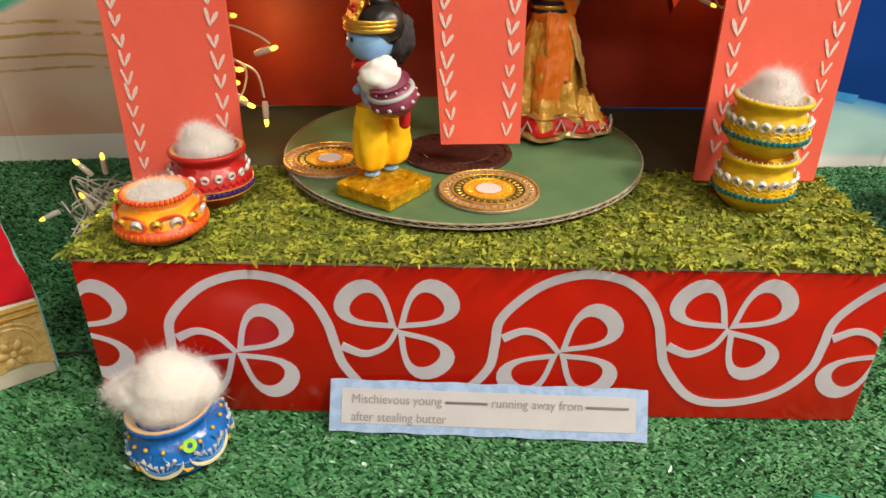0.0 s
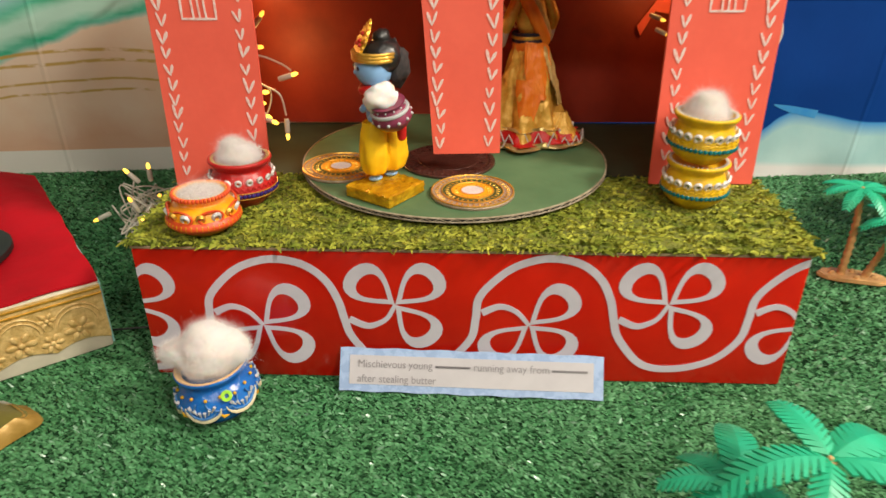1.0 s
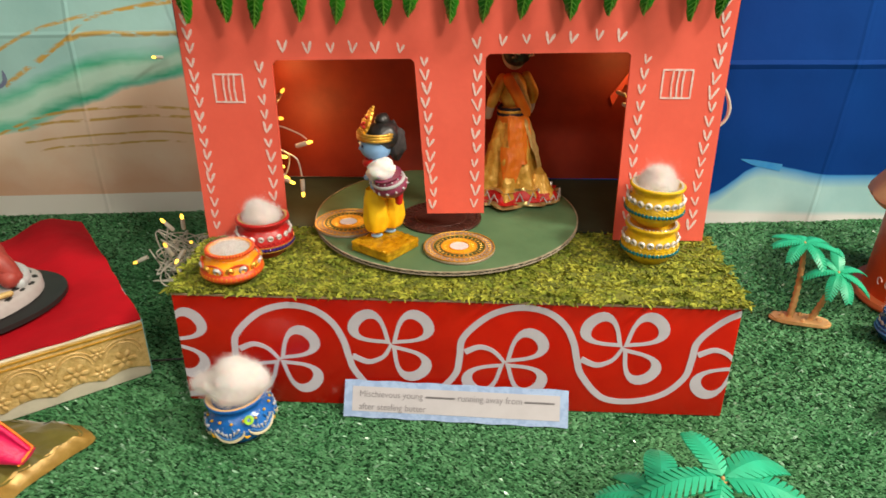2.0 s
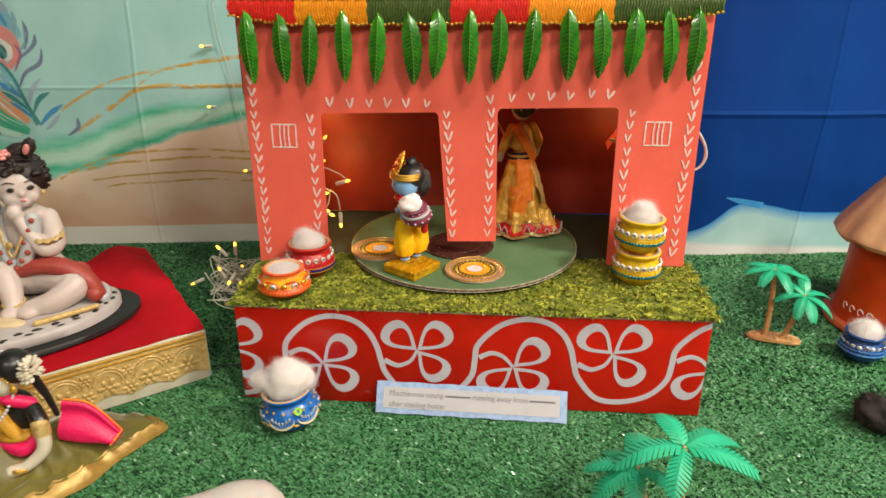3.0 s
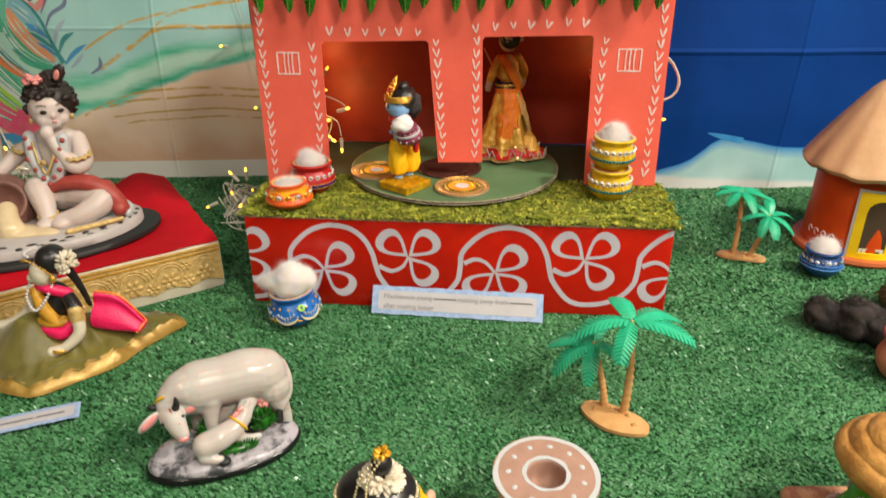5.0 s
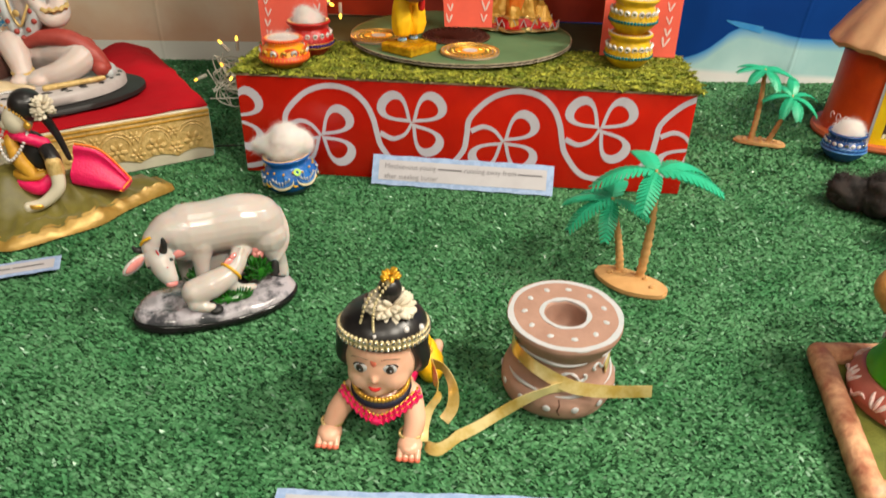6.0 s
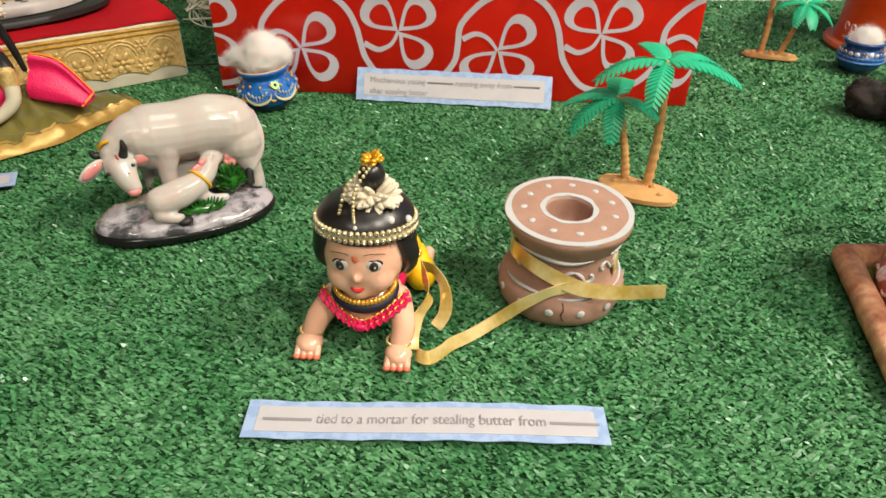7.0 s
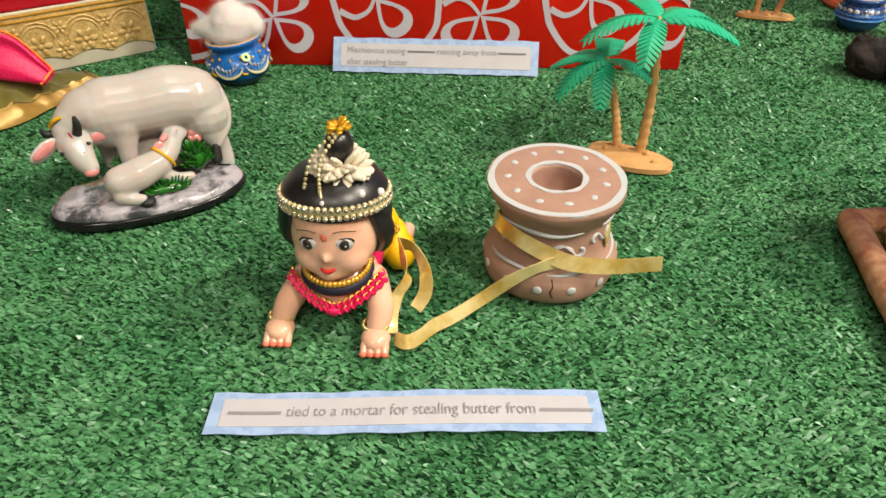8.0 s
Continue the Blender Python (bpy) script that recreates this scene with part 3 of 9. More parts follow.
# a pale wash along the middle of the wave
across = g.math("DIVIDE", g.math("SUBTRACT", zz, low), g.math("SUBTRACT", up, low))
wash = g.range(g.math("ABSOLUTE", g.math("SUBTRACT", g.math("ADD", across, g.math("MULTIPLY", g.noise(16, 4, (0.5, 1, 1)), 0.3)), 0.66)), 0.34, 0.10, 0.0, 0.85)
green = g.mix(wash, green, (0.56, 0.80, 0.68))
sand = g.mix(g.range(g.noise(10, 5), 0.35, 0.7), (0.88, 0.63, 0.45), (0.90, 0.74, 0.60))
sand = g.mix(g.range(g.math("ADD", g.math("MULTIPLY", g.z, 14.0), g.noise(14, 5)), 1.15, 1.75, 0.55, 0.0), sand, (0.68, 0.31, 0.17))
below = g.range(g.math("SUBTRACT", low, zz), -0.004, 0.004)
col = g.mix(below, sky, sand)
col = g.mix(inside, col, green)
flake = g.range(g.noise(150, 6, (0.35, 1, 1.0)), 0.38, 0.52)
for pts, half in (([(-0.637, 0.225), (-0.597, 0.249), (-0.557, 0.268), (-0.514, 0.281), (-0.46, 0.291), (-0.362, 0.303), (0.1, 0.33)], 0.0020),
                  ([(-0.618, 0.194), (-0.56, 0.231), (-0.517, 0.256), (-0.49, 0.263), (-0.43, 0.262), (-0.36, 0.262), (0.1, 0.25)], 0.0030),
                  ([(-0.575, 0.218), (-0.542, 0.241), (-0.517, 0.260), (-0.488, 0.281), (-0.43, 0.296), (-0.36, 0.306), (0.1, 0.33)], 0.0020),
                  ([(-0.665, 0.113), (-0.623, 0.135), (-0.577, 0.152), (-0.508, 0.161), (-0.45, 0.162), (-0.37, 0.158), (0.1, 0.13)], 0.0018),
                  ([(-0.62, 0.130), (-0.579, 0.141), (-0.511, 0.145), (-0.45, 0.149), (-0.37, 0.146), (0.1, 0.12)], 0.0018),
                  ([(-0.62, 0.112), (-0.602, 0.115), (-0.558, 0.120), (-0.49, 0.124), (-0.42, 0.126), (-0.375, 0.122), (0.1, 0.11)], 0.0014),
                  ([(-0.60, 0.096), (-0.588, 0.102), (-0.514, 0.108), (-0.42, 0.112), (-0.375, 0.109), (0.1, 0.10)], 0.0014)):
    c = g.curve(pts, pts[0][0], pts[-1][0], 0.0, 0.4)
    d = g.math("ABSOLUTE", g.math("SUBTRACT", g.math("ADD", g.z, g.math("MULTIPLY", wob, 0.12)), c))
    on = g.math("MULTIPLY", g.range(d, half * 1.6, half * 0.6), flake)
    on = g.math("MULTIPLY", on, g.math("GREATER_THAN", g.x, pts[0][0] + 0.004))
    col = g.mix(g.math("MULTIPLY", on, 0.9), col, (0.60, 0.37, 0.07))
border = g.math("MAXIMUM", g.math("LESS_THAN", g.z, 0.031), g.math("LESS_THAN", g.math("SUBTRACT", g.x, g.math("MULTIPLY", g.z, 0.145)), -0.852))
col = g.mix(border, col, (0.86, 0.83, 0.78))
g.l.new(col, g.bs.inputs["Base Color"])
g.weave((("x", -0.523, 0.004, 0.0010), ("z", 0.262, 0.004, 0.0009), ("x", -0.20, 0.006, 0.001), ("z", 0.60, 0.006, 0.001)))
back_l = solid("backdrop_shore", cloth(-1.25, 0.06, -0.008, 1.15, 170, 110), g.m, pose(0, 0, 0),
               "teal and sand printed cloth backdrop with gold streaks and creases", "backdrop", kind="structure", angle=70)

# right cloth: deep blue with a pale wave over a white hem
g = Nodes("cloth_print_sea", 0.75)
blue = g.mix(g.range(g.noise(4, 4), 0.35, 0.7), (0.001, 0.034, 0.205), (0.001, 0.052, 0.275))
edge = g.curve([(0.06, 0.018), (0.30, 0.025), (0.329, 0.034), (0.364, 0.048), (0.390, 0.068), (0.410, 0.084), (0.428, 0.089), (0.466, 0.083), (0.517, 0.073), (0.577, 0.070), (1.25, 0.075)], 0.06, 1.25, 0.0, 0.2)
dd = g.math("SUBTRACT", edge, g.z)
pale = g.mix(g.range(g.noise(12, 4), 0.3, 0.7), (0.34, 0.58, 0.60), (0.46, 0.68, 0.68))
rim = g.mix(g.range(dd, 0.0, 0.020), (0.04, 0.26, 0.62), pale)
col = g.mix(g.range(dd, -0.001, 0.001), blue, rim)
hem = g.curve([(0.06, 0.026), (0.30, 0.022), (0.455, 0.014), (0.558, 0.010), (0.64, 0.006), (1.25, 0.0)], 0.06, 1.25, 0.0, 0.2)
col = g.mix(g.range(g.math("SUBTRACT", hem, g.z), -0.004, 0.004), col, (0.72, 0.72, 0.72))
g.l.new(col, g.bs.inputs["Base Color"])
g.weave((("x", 0.512, 0.004, 0.0009), ("z", 0.229, 0.006, 0.0020), ("x", 0.83, 0.007, 0.0025), ("x", 0.30, 0.007, 0.0014), ("z", 0.60, 0.006, 0.002)))
back_r = solid("backdrop_sea", cloth(0.05, 1.25, -0.008, 1.15, 160, 110, lift=0.004), g.m, pose(0, 0, 0),
               "deep blue cloth backdrop with pale wave and fold creases", "backdrop", kind="structure", angle=70)


bm = stroke(spline([(0.392, 0.0985), (0.408, 0.0940), (0.427, 0.0895), (0.452, 0.0840)], 6), list(np.interp(np.linspace(0, 1, 19), [0, 0.4, 1], [0.0008, 0.0080, 0.0110])), 0.0003)
for v in bm.verts:
    v.co = on_cloth(v.co.x, v.co.y, 0.0043 + v.co.z * 0.3)
part("printed_crest", bm, mk("ink_crest", (0.03, 0.25, 0.62), (0.06, 0.32, 0.64), rough=0.6, scale=40), back_r, "bright blue wave crest")


# the large printed feather on the left cloth
def printed(name, pts, widths, colour, lift, label):
    p = spline(pts, 8)
    if isinstance(widths, (int, float)):
        w = np.full(len(p), widths)
    else:
        w = np.interp(np.linspace(0, 1, len(p)), np.linspace(0, 1, len(widths)), widths)
    bm = stroke(p, list(w), 0.0003)
    for v in bm.verts:
        v.co = on_cloth(v.co.x, v.co.y, 0.0002 + lift * 0.16 + v.co.z * 0.3)
    return part(name, bm, colour, back_l, label)


ink = {}
for nm, c in (("ink_navy", (0.03, 0.10, 0.14)), ("ink_teal", (0.05, 0.28, 0.28)), ("ink_coral", (0.82, 0.30, 0.27)), ("ink_orange", (0.92, 0.22, 0.03)),
              ("ink_green", (0.06, 0.46, 0.26)), ("ink_lime", (0.42, 0.72, 0.05)), ("ink_pink", (0.85, 0.09, 0.20)), ("ink_blue", (0.06, 0.30, 0.60)),
              ("ink_violet", (0.17, 0.20, 0.33)), ("ink_mint", (0.50, 0.80, 0.68)), ("ink_grey", (0.24, 0.42, 0.50)), ("ink_white", (0.80, 0.84, 0.78)), ("ink_tan", (0.82, 0.36, 0.17)), ("ink_sky", (0.24, 0.52, 0.62)), ("ink_haze", (0.36, 0.46, 0.56)), ("ink_jade", (0.16, 0.60, 0.42)), ("ink_plum", (0.36, 0.14, 0.26))):
    ink[nm] = mk(nm, c, tuple(0.80 * x + 0.20 * y for x, y in zip(c, (0.28, 0.52, 0.50))), rough=0.7, scale=60, spread=(0.36, 0.60), fine=0.10)
def vane(pts, widths, hue, lift, label):
    """A broad brush stroke with dry streaks of its neighbours' colours along it."""
    widths = [1.75 * w for w in widths]
    printed("printed_vane", pts, widths, ink[hue], lift, label)
    run = spline(pts, 8)
    wide = max(widths)
    for k in range(5):
        off = rv.uniform(-0.42, 0.42) * wide * 0.6
        i0 = rv.randrange(0, max(1, len(run) // 3))
        cut = [tuple(p) for p in run[i0:len(run) - rv.randrange(0, max(1, len(run) // 3)):4]]
        if len(cut) < 2:
            continue
        if len(cut) == 2:
            cut.insert(1, tuple((np.array(cut[0]) + np.array(cut[1])) / 2))
        way = Vector(cut[-1]) - Vector(cut[0])
        n = Vector((-way.y, way.x)).normalized() * off
        printed("printed_streak", [(x + n.x, z + n.y) for x, z in cut], [0.0005, rv.uniform(0.0012, 0.0030), rv.uniform(0.0010, 0.0026), 0.0005], ink[rv.choice(("ink_white", "ink_white", "ink_mint", hue, "ink_teal"))], lift + 0.0006, "dry brush streak of the feather")


rv = random.Random(77)
vane([(-0.800, 0.358), (-0.788, 0.332), (-0.774, 0.310), (-0.764, 0.293)], [0.016, 0.018, 0.015, 0.006], "ink_coral", 0.0010, "coral brush stroke of the feather")
vane([(-0.811, 0.310), (-0.800, 0.253), (-0.774, 0.214), (-0.740, 0.188)], [0.004, 0.007, 0.006, 0.002], "ink_teal", 0.0022, "dark green edge of the feather")
vane([(-0.790, 0.292), (-0.776, 0.245), (-0.752, 0.212), (-0.705, 0.192)], [0.014, 0.026, 0.024, 0.010], "ink_mint", 0.0012, "pale mint brush stroke of the feather")
vane([(-0.768, 0.282), (-0.755, 0.242), (-0.732, 0.214), (-0.690, 0.194)], [0.006, 0.015, 0.016, 0.006], "ink_green", 0.0018, "green brush stroke of the feather")
vane([(-0.752, 0.292), (-0.736, 0.260), (-0.714, 0.231), (-0.686, 0.210)], [0.008, 0.014, 0.014, 0.004], "ink_tan", 0.0020, "orange tan brush stroke of the feather")
vane([(-0.818, 0.282), (-0.797, 0.231), (-0.773, 0.201), (-0.748, 0.181)], [0.014, 0.018, 0.014, 0.003], "ink_orange", 0.0018, "orange brush stroke of the feather")
vane([(-0.815, 0.218), (-0.786, 0.177), (-0.757, 0.146)], [0.012, 0.017, 0.006], "ink_green", 0.0016, "green brush stroke of the feather")
vane([(-0.820, 0.192), (-0.786, 0.158), (-0.760, 0.136)], [0.006, 0.010, 0.004], "ink_white", 0.0018, "white brush stroke of the feather")
vane([(-0.826, 0.167), (-0.799, 0.143), (-0.769, 0.116)], [0.012, 0.015, 0.007], "ink_lime", 0.0016, "lime brush stroke of the feather")
vane([(-0.832, 0.122), (-0.799, 0.103), (-0.750, 0.085)], [0.026, 0.034, 0.024], "ink_pink", 0.0014, "pink brush stroke of the feather")
vane([(-0.838, 0.064), (-0.812, 0.062), (-0.782, 0.058)], [0.014, 0.020, 0.012], "ink_blue", 0.0018, "blue brush stroke of the feather")
vane([(-0.744, 0.303), (-0.722, 0.289), (-0.704, 0.272), (-0.690, 0.256)], [0.010, 0.017, 0.016, 0.006], "ink_sky", 0.0018, "pale blue brush stroke of the feather")
# the eye: soft blue wash above, coral ring, pale field, dark heart
printed("printed_vane", [(-0.738, 0.345), (-0.712, 0.358), (-0.690, 0.356), (-0.672, 0.335)], [0.014, 0.030, 0.030, 0.008], ink["ink_sky"], 0.0016, "blue wash over the feather's eye")
printed("printed_vane", [(-0.716, 0.366), (-0.698, 0.378), (-0.684, 0.368)], [0.010, 0.022, 0.006], ink["ink_haze"], 0.0014, "lilac wash over the feather's eye")
printed("printed_eye", [(-0.733, 0.333), (-0.720, 0.341), (-0.704, 0.343), (-0.689, 0.335), (-0.683, 0.321), (-0.687, 0.306), (-0.698, 0.290)], [0.0052, 0.0182, 0.0208, 0.0195, 0.0182, 0.0156, 0.0039], ink["ink_coral"], 0.0023, "coral ring of the feather's eye")
printed("printed_eye", [(-0.730, 0.322), (-0.721, 0.313), (-0.709, 0.302), (-0.698, 0.292)], [0.0052, 0.0104, 0.0104, 0.0039], ink["ink_coral"], 0.0024, "coral ring of the feather's eye")
printed("printed_eye", [(-0.723, 0.327), (-0.711, 0.322), (-0.700, 0.313), (-0.694, 0.303)], [0.0052, 0.0286, 0.0312, 0.0078], ink["ink_white"], 0.0026, "pale field of the feather's eye")
printed("printed_eye", [(-0.713, 0.324), (-0.707, 0.315), (-0.700, 0.306)], [0.0052, 0.0208, 0.0065], ink["ink_teal"], 0.0029, "green heart of the feather's eye")
printed("printed_eye", [(-0.713, 0.318), (-0.709, 0.311), (-0.704, 0.304)], [0.0026, 0.0104, 0.0026], ink["ink_navy"], 0.0032, "dark pupil of the feather's eye")
printed("printed_eye", [(-0.708, 0.326), (-0.702, 0.321), (-0.697, 0.313)], [0.0013, 0.0052, 0.0013], ink["ink_navy"], 0.0032, "dark fleck of the feather's eye")
printed("printed_quill", [(-0.708, 0.326), (-0.724, 0.328), (-0.740, 0.322), (-0.753, 0.310), (-0.760, 0.293), (-0.758, 0.272)], [0.0039, 0.0117, 0.0143, 0.0169, 0.0182, 0.0078], ink["ink_jade"], 0.0034, "mint curl of the feather")
printed("printed_quill", [(-0.722, 0.308), (-0.704, 0.291), (-0.690, 0.267), (-0.682, 0.236), (-0.672, 0.206)], [0.0026, 0.0052, 0.0052, 0.0065, 0.0091], ink["ink_teal"], 0.0034, "dark quill of the feather")
for hue, fat, pts in (("ink_navy", 0.006, [(-0.720, 0.380), (-0.722, 0.366), (-0.726, 0.350)]), ("ink_teal", 0.005, [(-0.730, 0.382), (-0.733, 0.358), (-0.739, 0.334)]),
                      ("ink_teal", 0.008, [(-0.757, 0.375), (-0.750, 0.350), (-0.741, 0.328)]), ("ink_haze", 0.006, [(-0.703, 0.396), (-0.705, 0.384), (-0.707, 0.370)]),
                      ("ink_blue", 0.006, [(-0.700, 0.372), (-0.694, 0.362), (-0.688, 0.350)]), ("ink_grey", 0.005, [(-0.676, 0.372), (-0.675, 0.356), (-0.678, 0.340)]),
                      ("ink_violet", 0.004, [(-0.664, 0.359), (-0.661, 0.340), (-0.668, 0.318)]), ("ink_grey", 0.005, [(-0.664, 0.350), (-0.664, 0.330), (-0.676, 0.316)]),
                      ("ink_violet", 0.005, [(-0.650, 0.340), (-0.655, 0.324), (-0.680, 0.304)]), ("ink_violet", 0.005, [(-0.644, 0.320), (-0.650, 0.299), (-0.674, 0.284), (-0.688, 0.260)]),
                      ("ink_haze", 0.006, [(-0.653, 0.276), (-0.668, 0.260), (-0.680, 0.234)]), ("ink_teal", 0.006, [(-0.643, 0.256), (-0.662, 0.245), (-0.676, 0.222)]),
                      ("ink_blue", 0.006, [(-0.628, 0.237), (-0.652, 0.222), (-0.670, 0.204)]), ("ink_haze", 0.005, [(-0.636, 0.222), (-0.650, 0.208), (-0.662, 0.198)]),
                      ("ink_violet", 0.005, [(-0.612, 0.216), (-0.614, 0.200), (-0.632, 0.188)]), ("ink_blue", 0.007, [(-0.722, 0.270), (-0.704, 0.260), (-0.686, 0.246)]),
                      ("ink_teal", 0.006, [(-0.718, 0.256), (-0.698, 0.243), (-0.680, 0.226)]), ("ink_blue", 0.005, [(-0.710, 0.240), (-0.694, 0.230), (-0.678, 0.216)]), ("ink_plum", 0.004, [(-0.683, 0.326), (-0.676, 0.312), (-0.690, 0.286)])):
    printed("printed_barb", pts, [0.0008, fat * 1.25, fat, 0.0014], ink[hue], 0.0030, "soft brushed barb of the feather")
vane([(-0.800, 0.420), (-0.785, 0.405), (-0.768, 0.412)], [0.02, 0.03, 0.01], "ink_green", 0.0012, "green brush stroke")
printed("printed_vane", [(-0.345, 0.445), (-0.325, 0.42), (-0.30, 0.40), (-0.26, 0.395)], [0.03, 0.05, 0.05, 0.03], ink["ink_green"], 0.0010, "green brush stroke")

# ---- red patterned box ----
BX0, BX1, BTOP, BDEEP = -0.236, 0.252, 0.112, 0.30
red_box = thing("display_box", pose(0, 0, 0), "low red box with white floral scroll print on its front", "box")
bm = brick(BX1 - BX0, BDEEP, BTOP, 0.002)
part("body", bm, M["box_red"], red_box, at=pose((BX0 + BX1) / 2, BDEEP / 2, 0.0))
part("top_edge", brick(BX1 - BX0, 0.002, 0.0016), M["cardboard"], red_box, "raw cardboard edge", at=pose((BX0 + BX1) / 2, 0.0008, BTOP + 0.0002))

SKEW, Z_MID = 0.018, 0.0680


def on_front(u, v):
    """Print coordinates: u along from the second flower, v up from its middle, both in metres."""
    return -0.0449 + u, Z_MID + v + SKEW * u


def petal(bm, cx, cz, ang, length, wide, hole=0.62):
    n = 26
    out, inn = [], []
    for i in range(n):
        t = 2 * math.pi * i / n
        # a drop: a point at the flower's middle, round at the end
        s = (1 - math.cos(t)) / 2
        w = math.sin(t) * (s ** 0.68)
        out.append((s * length, w * wide * 0.62))
        inn.append((0.15 * length + s * length * hole, w * wide * 0.62 * hole * 1.02))
    ca, sa = math.cos(radians(ang)), math.sin(radians(ang))
    turn = lambda p: (p[0] * ca - p[1] * sa + cx, p[0] * sa + p[1] * ca + cz)
    return put(bm, ring_between([turn(p) for p in out], [turn(p) for p in inn], 0.0005))


def scroll_piece(fn, name, label):
    bm = bmesh.new()
    fn(bm)
    # to the front face, cut at the box's corners
    for v in bm.verts:
        x, z = on_front(v.co.x, v.co.y)
        v.co = Vector((x, -0.00025 - v.co.z * 0.3, z))
    for x, s in ((BX0 + 0.001, -1), (BX1 - 0.001, 1)):
        bmesh.ops.bisect_plane(bm, geom=bm.verts[:] + bm.edges[:] + bm.faces[:], plane_co=(x, 0, 0), plane_no=(s, 0, 0), clear_outer=True)
    if len(bm.faces) == 0:
        bm.free()
        return
    part(name, bm, M["print_white"], red_box, label, smooth=False)


PERIOD = 0.2015
for i in range(-1, 3):
    o = i * PERIOD

    def upper(bm, o=o):
        petal(bm, o, 0, 139, 0.0436, 0.0372)
        petal(bm, o, 0, 41, 0.0440, 0.0366)
        petal(bm, o, 0, -50, 0.0450, 0.0362)
        p = spline([(o, 0.0), (o - 0.006, -0.0115), (o - 0.014, -0.0170), (o - 0.0225, -0.0185), (o - 0.035, -0.0125)], 6)
        put(bm, stroke(p, list(np.linspace(0.003, 0.006, len(p))), 0.0011))

    def lower(bm, o=o):
        c = (o - 0.1012, -0.0180)
        petal(bm, *c, 43, 0.0446, 0.0362)
        petal(bm, *c, -41, 0.0446, 0.0360)
        petal(bm, *c, 221, 0.0446, 0.0345)
        p = spline([c, (c[0] - 0.010, c[1] + 0.0120), (c[0] - 0.0225, c[1] + 0.0165), (c[0] - 0.0355, c[1] + 0.0110)], 6)
        put(bm, stroke(p, list(np.linspace(0.003, 0.006, len(p))), 0.0011))

    scroll_piece(upper, "printed_flower", "white scroll flower print")
    scroll_piece(lower, "printed_flower", "white scroll flower print")



def vine(bm):
    pts = []
    for i in range(-1, 3):
        o = i * PERIOD
        pts += [(o - 0.1412, -0.0120), (o - 0.1391, 0.0060), (o - 0.1265, 0.0220), (o - 0.1106, 0.0335), (o - 0.0890, 0.0389), (o - 0.0668, 0.0345), (o - 0.0511, 0.0215), (o - 0.0425, 0.0040),
                (o - 0.0385, -0.0130), (o - 0.0330, -0.0300), (o - 0.0135, -0.0535), (o + 0.0125, -0.0576), (o + 0.0397, -0.0494), (o + 0.0565, -0.0310)]
    put(bm, stroke(spline(pts, 6), 0.0060, 0.0008))


scroll_piece(vine, "printed_vine", "white scroll vine print")

# moss mat on the box
moss = thing("moss_mat", pose(0, 0, BTOP), "shaggy yellow-green moss mat covering the red box", "moss")
bm = brick(BX1 - BX0 + 0.006, 0.135, 0.005, 0.002)
part("backing", bm, M["moss_mat"], moss, at=pose((BX0 + BX1) / 2, 0.068, 0.0005))
r = np.random.default_rng(3)
n = 20000
root = np.stack([r.uniform(BX0 - 0.004, BX1 + 0.006, n), r.uniform(-0.0025, 0.135, n) ** 1.0, np.full(n, 0.004)], 1)
lump = np.array([noise.noise((x * 60, y * 60, 0)) for x, y, _ in root])
a = r.uniform(0, 2 * math.pi, n)
out = r.uniform(0.0025, 0.0090, n)
tip = root + np.stack([np.cos(a) * out, np.sin(a) * out, r.uniform(0.0002, 0.0026, n) + 0.0040 * np.maximum(lump, -0.15)], 1)
edge = root[:, 1] < 0.004
tip[edge, 2] -= r.uniform(0.0, 0.0018, edge.sum())
tip[edge, 1] -= r.uniform(0.0, 0.0015, edge.sum())
bend = np.stack([np.zeros(n), np.zeros(n), r.uniform(0.0004, 0.002, n)], 1)
tagged(strands("moss_fibre", root, tip, r.uniform(0.0012, 0.0029, n), M["moss"], bend, moss, 5), "shaggy yellow-green moss fibres", kind="stuff")

# ---- cardboard house on the box ----
HX0, HX1, HY0, HY1, HZ0, HZ1 = -0.243, 0.243, 0.0, 0.185, BTOP + 0.0055, 0.402
house = thing("toy_house", pose(0.004, 0.1125, 0, 0, 0, 1.6), "coral cardboard toy house with two openings and white painted hearts", "toy house")
CT = 0.003


def corner(cx, cz, r, a0, n=4):
    return [(cx + r * math.cos(radians(a0 + 90 * i / n * s)), cz + r * math.sin(radians(a0 + 90 * i / n * s))) for s in (1,) for i in range(n + 1)]


outline = [(HX0, HZ0), (HX0 + 0.003, HZ1 - 0.004), (HX1 - 0.003, HZ1), (HX1 + 0.002, HZ0 + 0.002), (0.158, HZ0 + 0.002), (0.1555, 0.298), (0.152, 0.3005), (0.032, 0.2985), (0.0285, 0.295),
           (0.0305, 0.147), (-0.0245, 0.146), (-0.0345, 0.291), (-0.038, 0.294), (-0.158, 0.292), (-0.1615, 0.288), (-0.162, HZ0)]
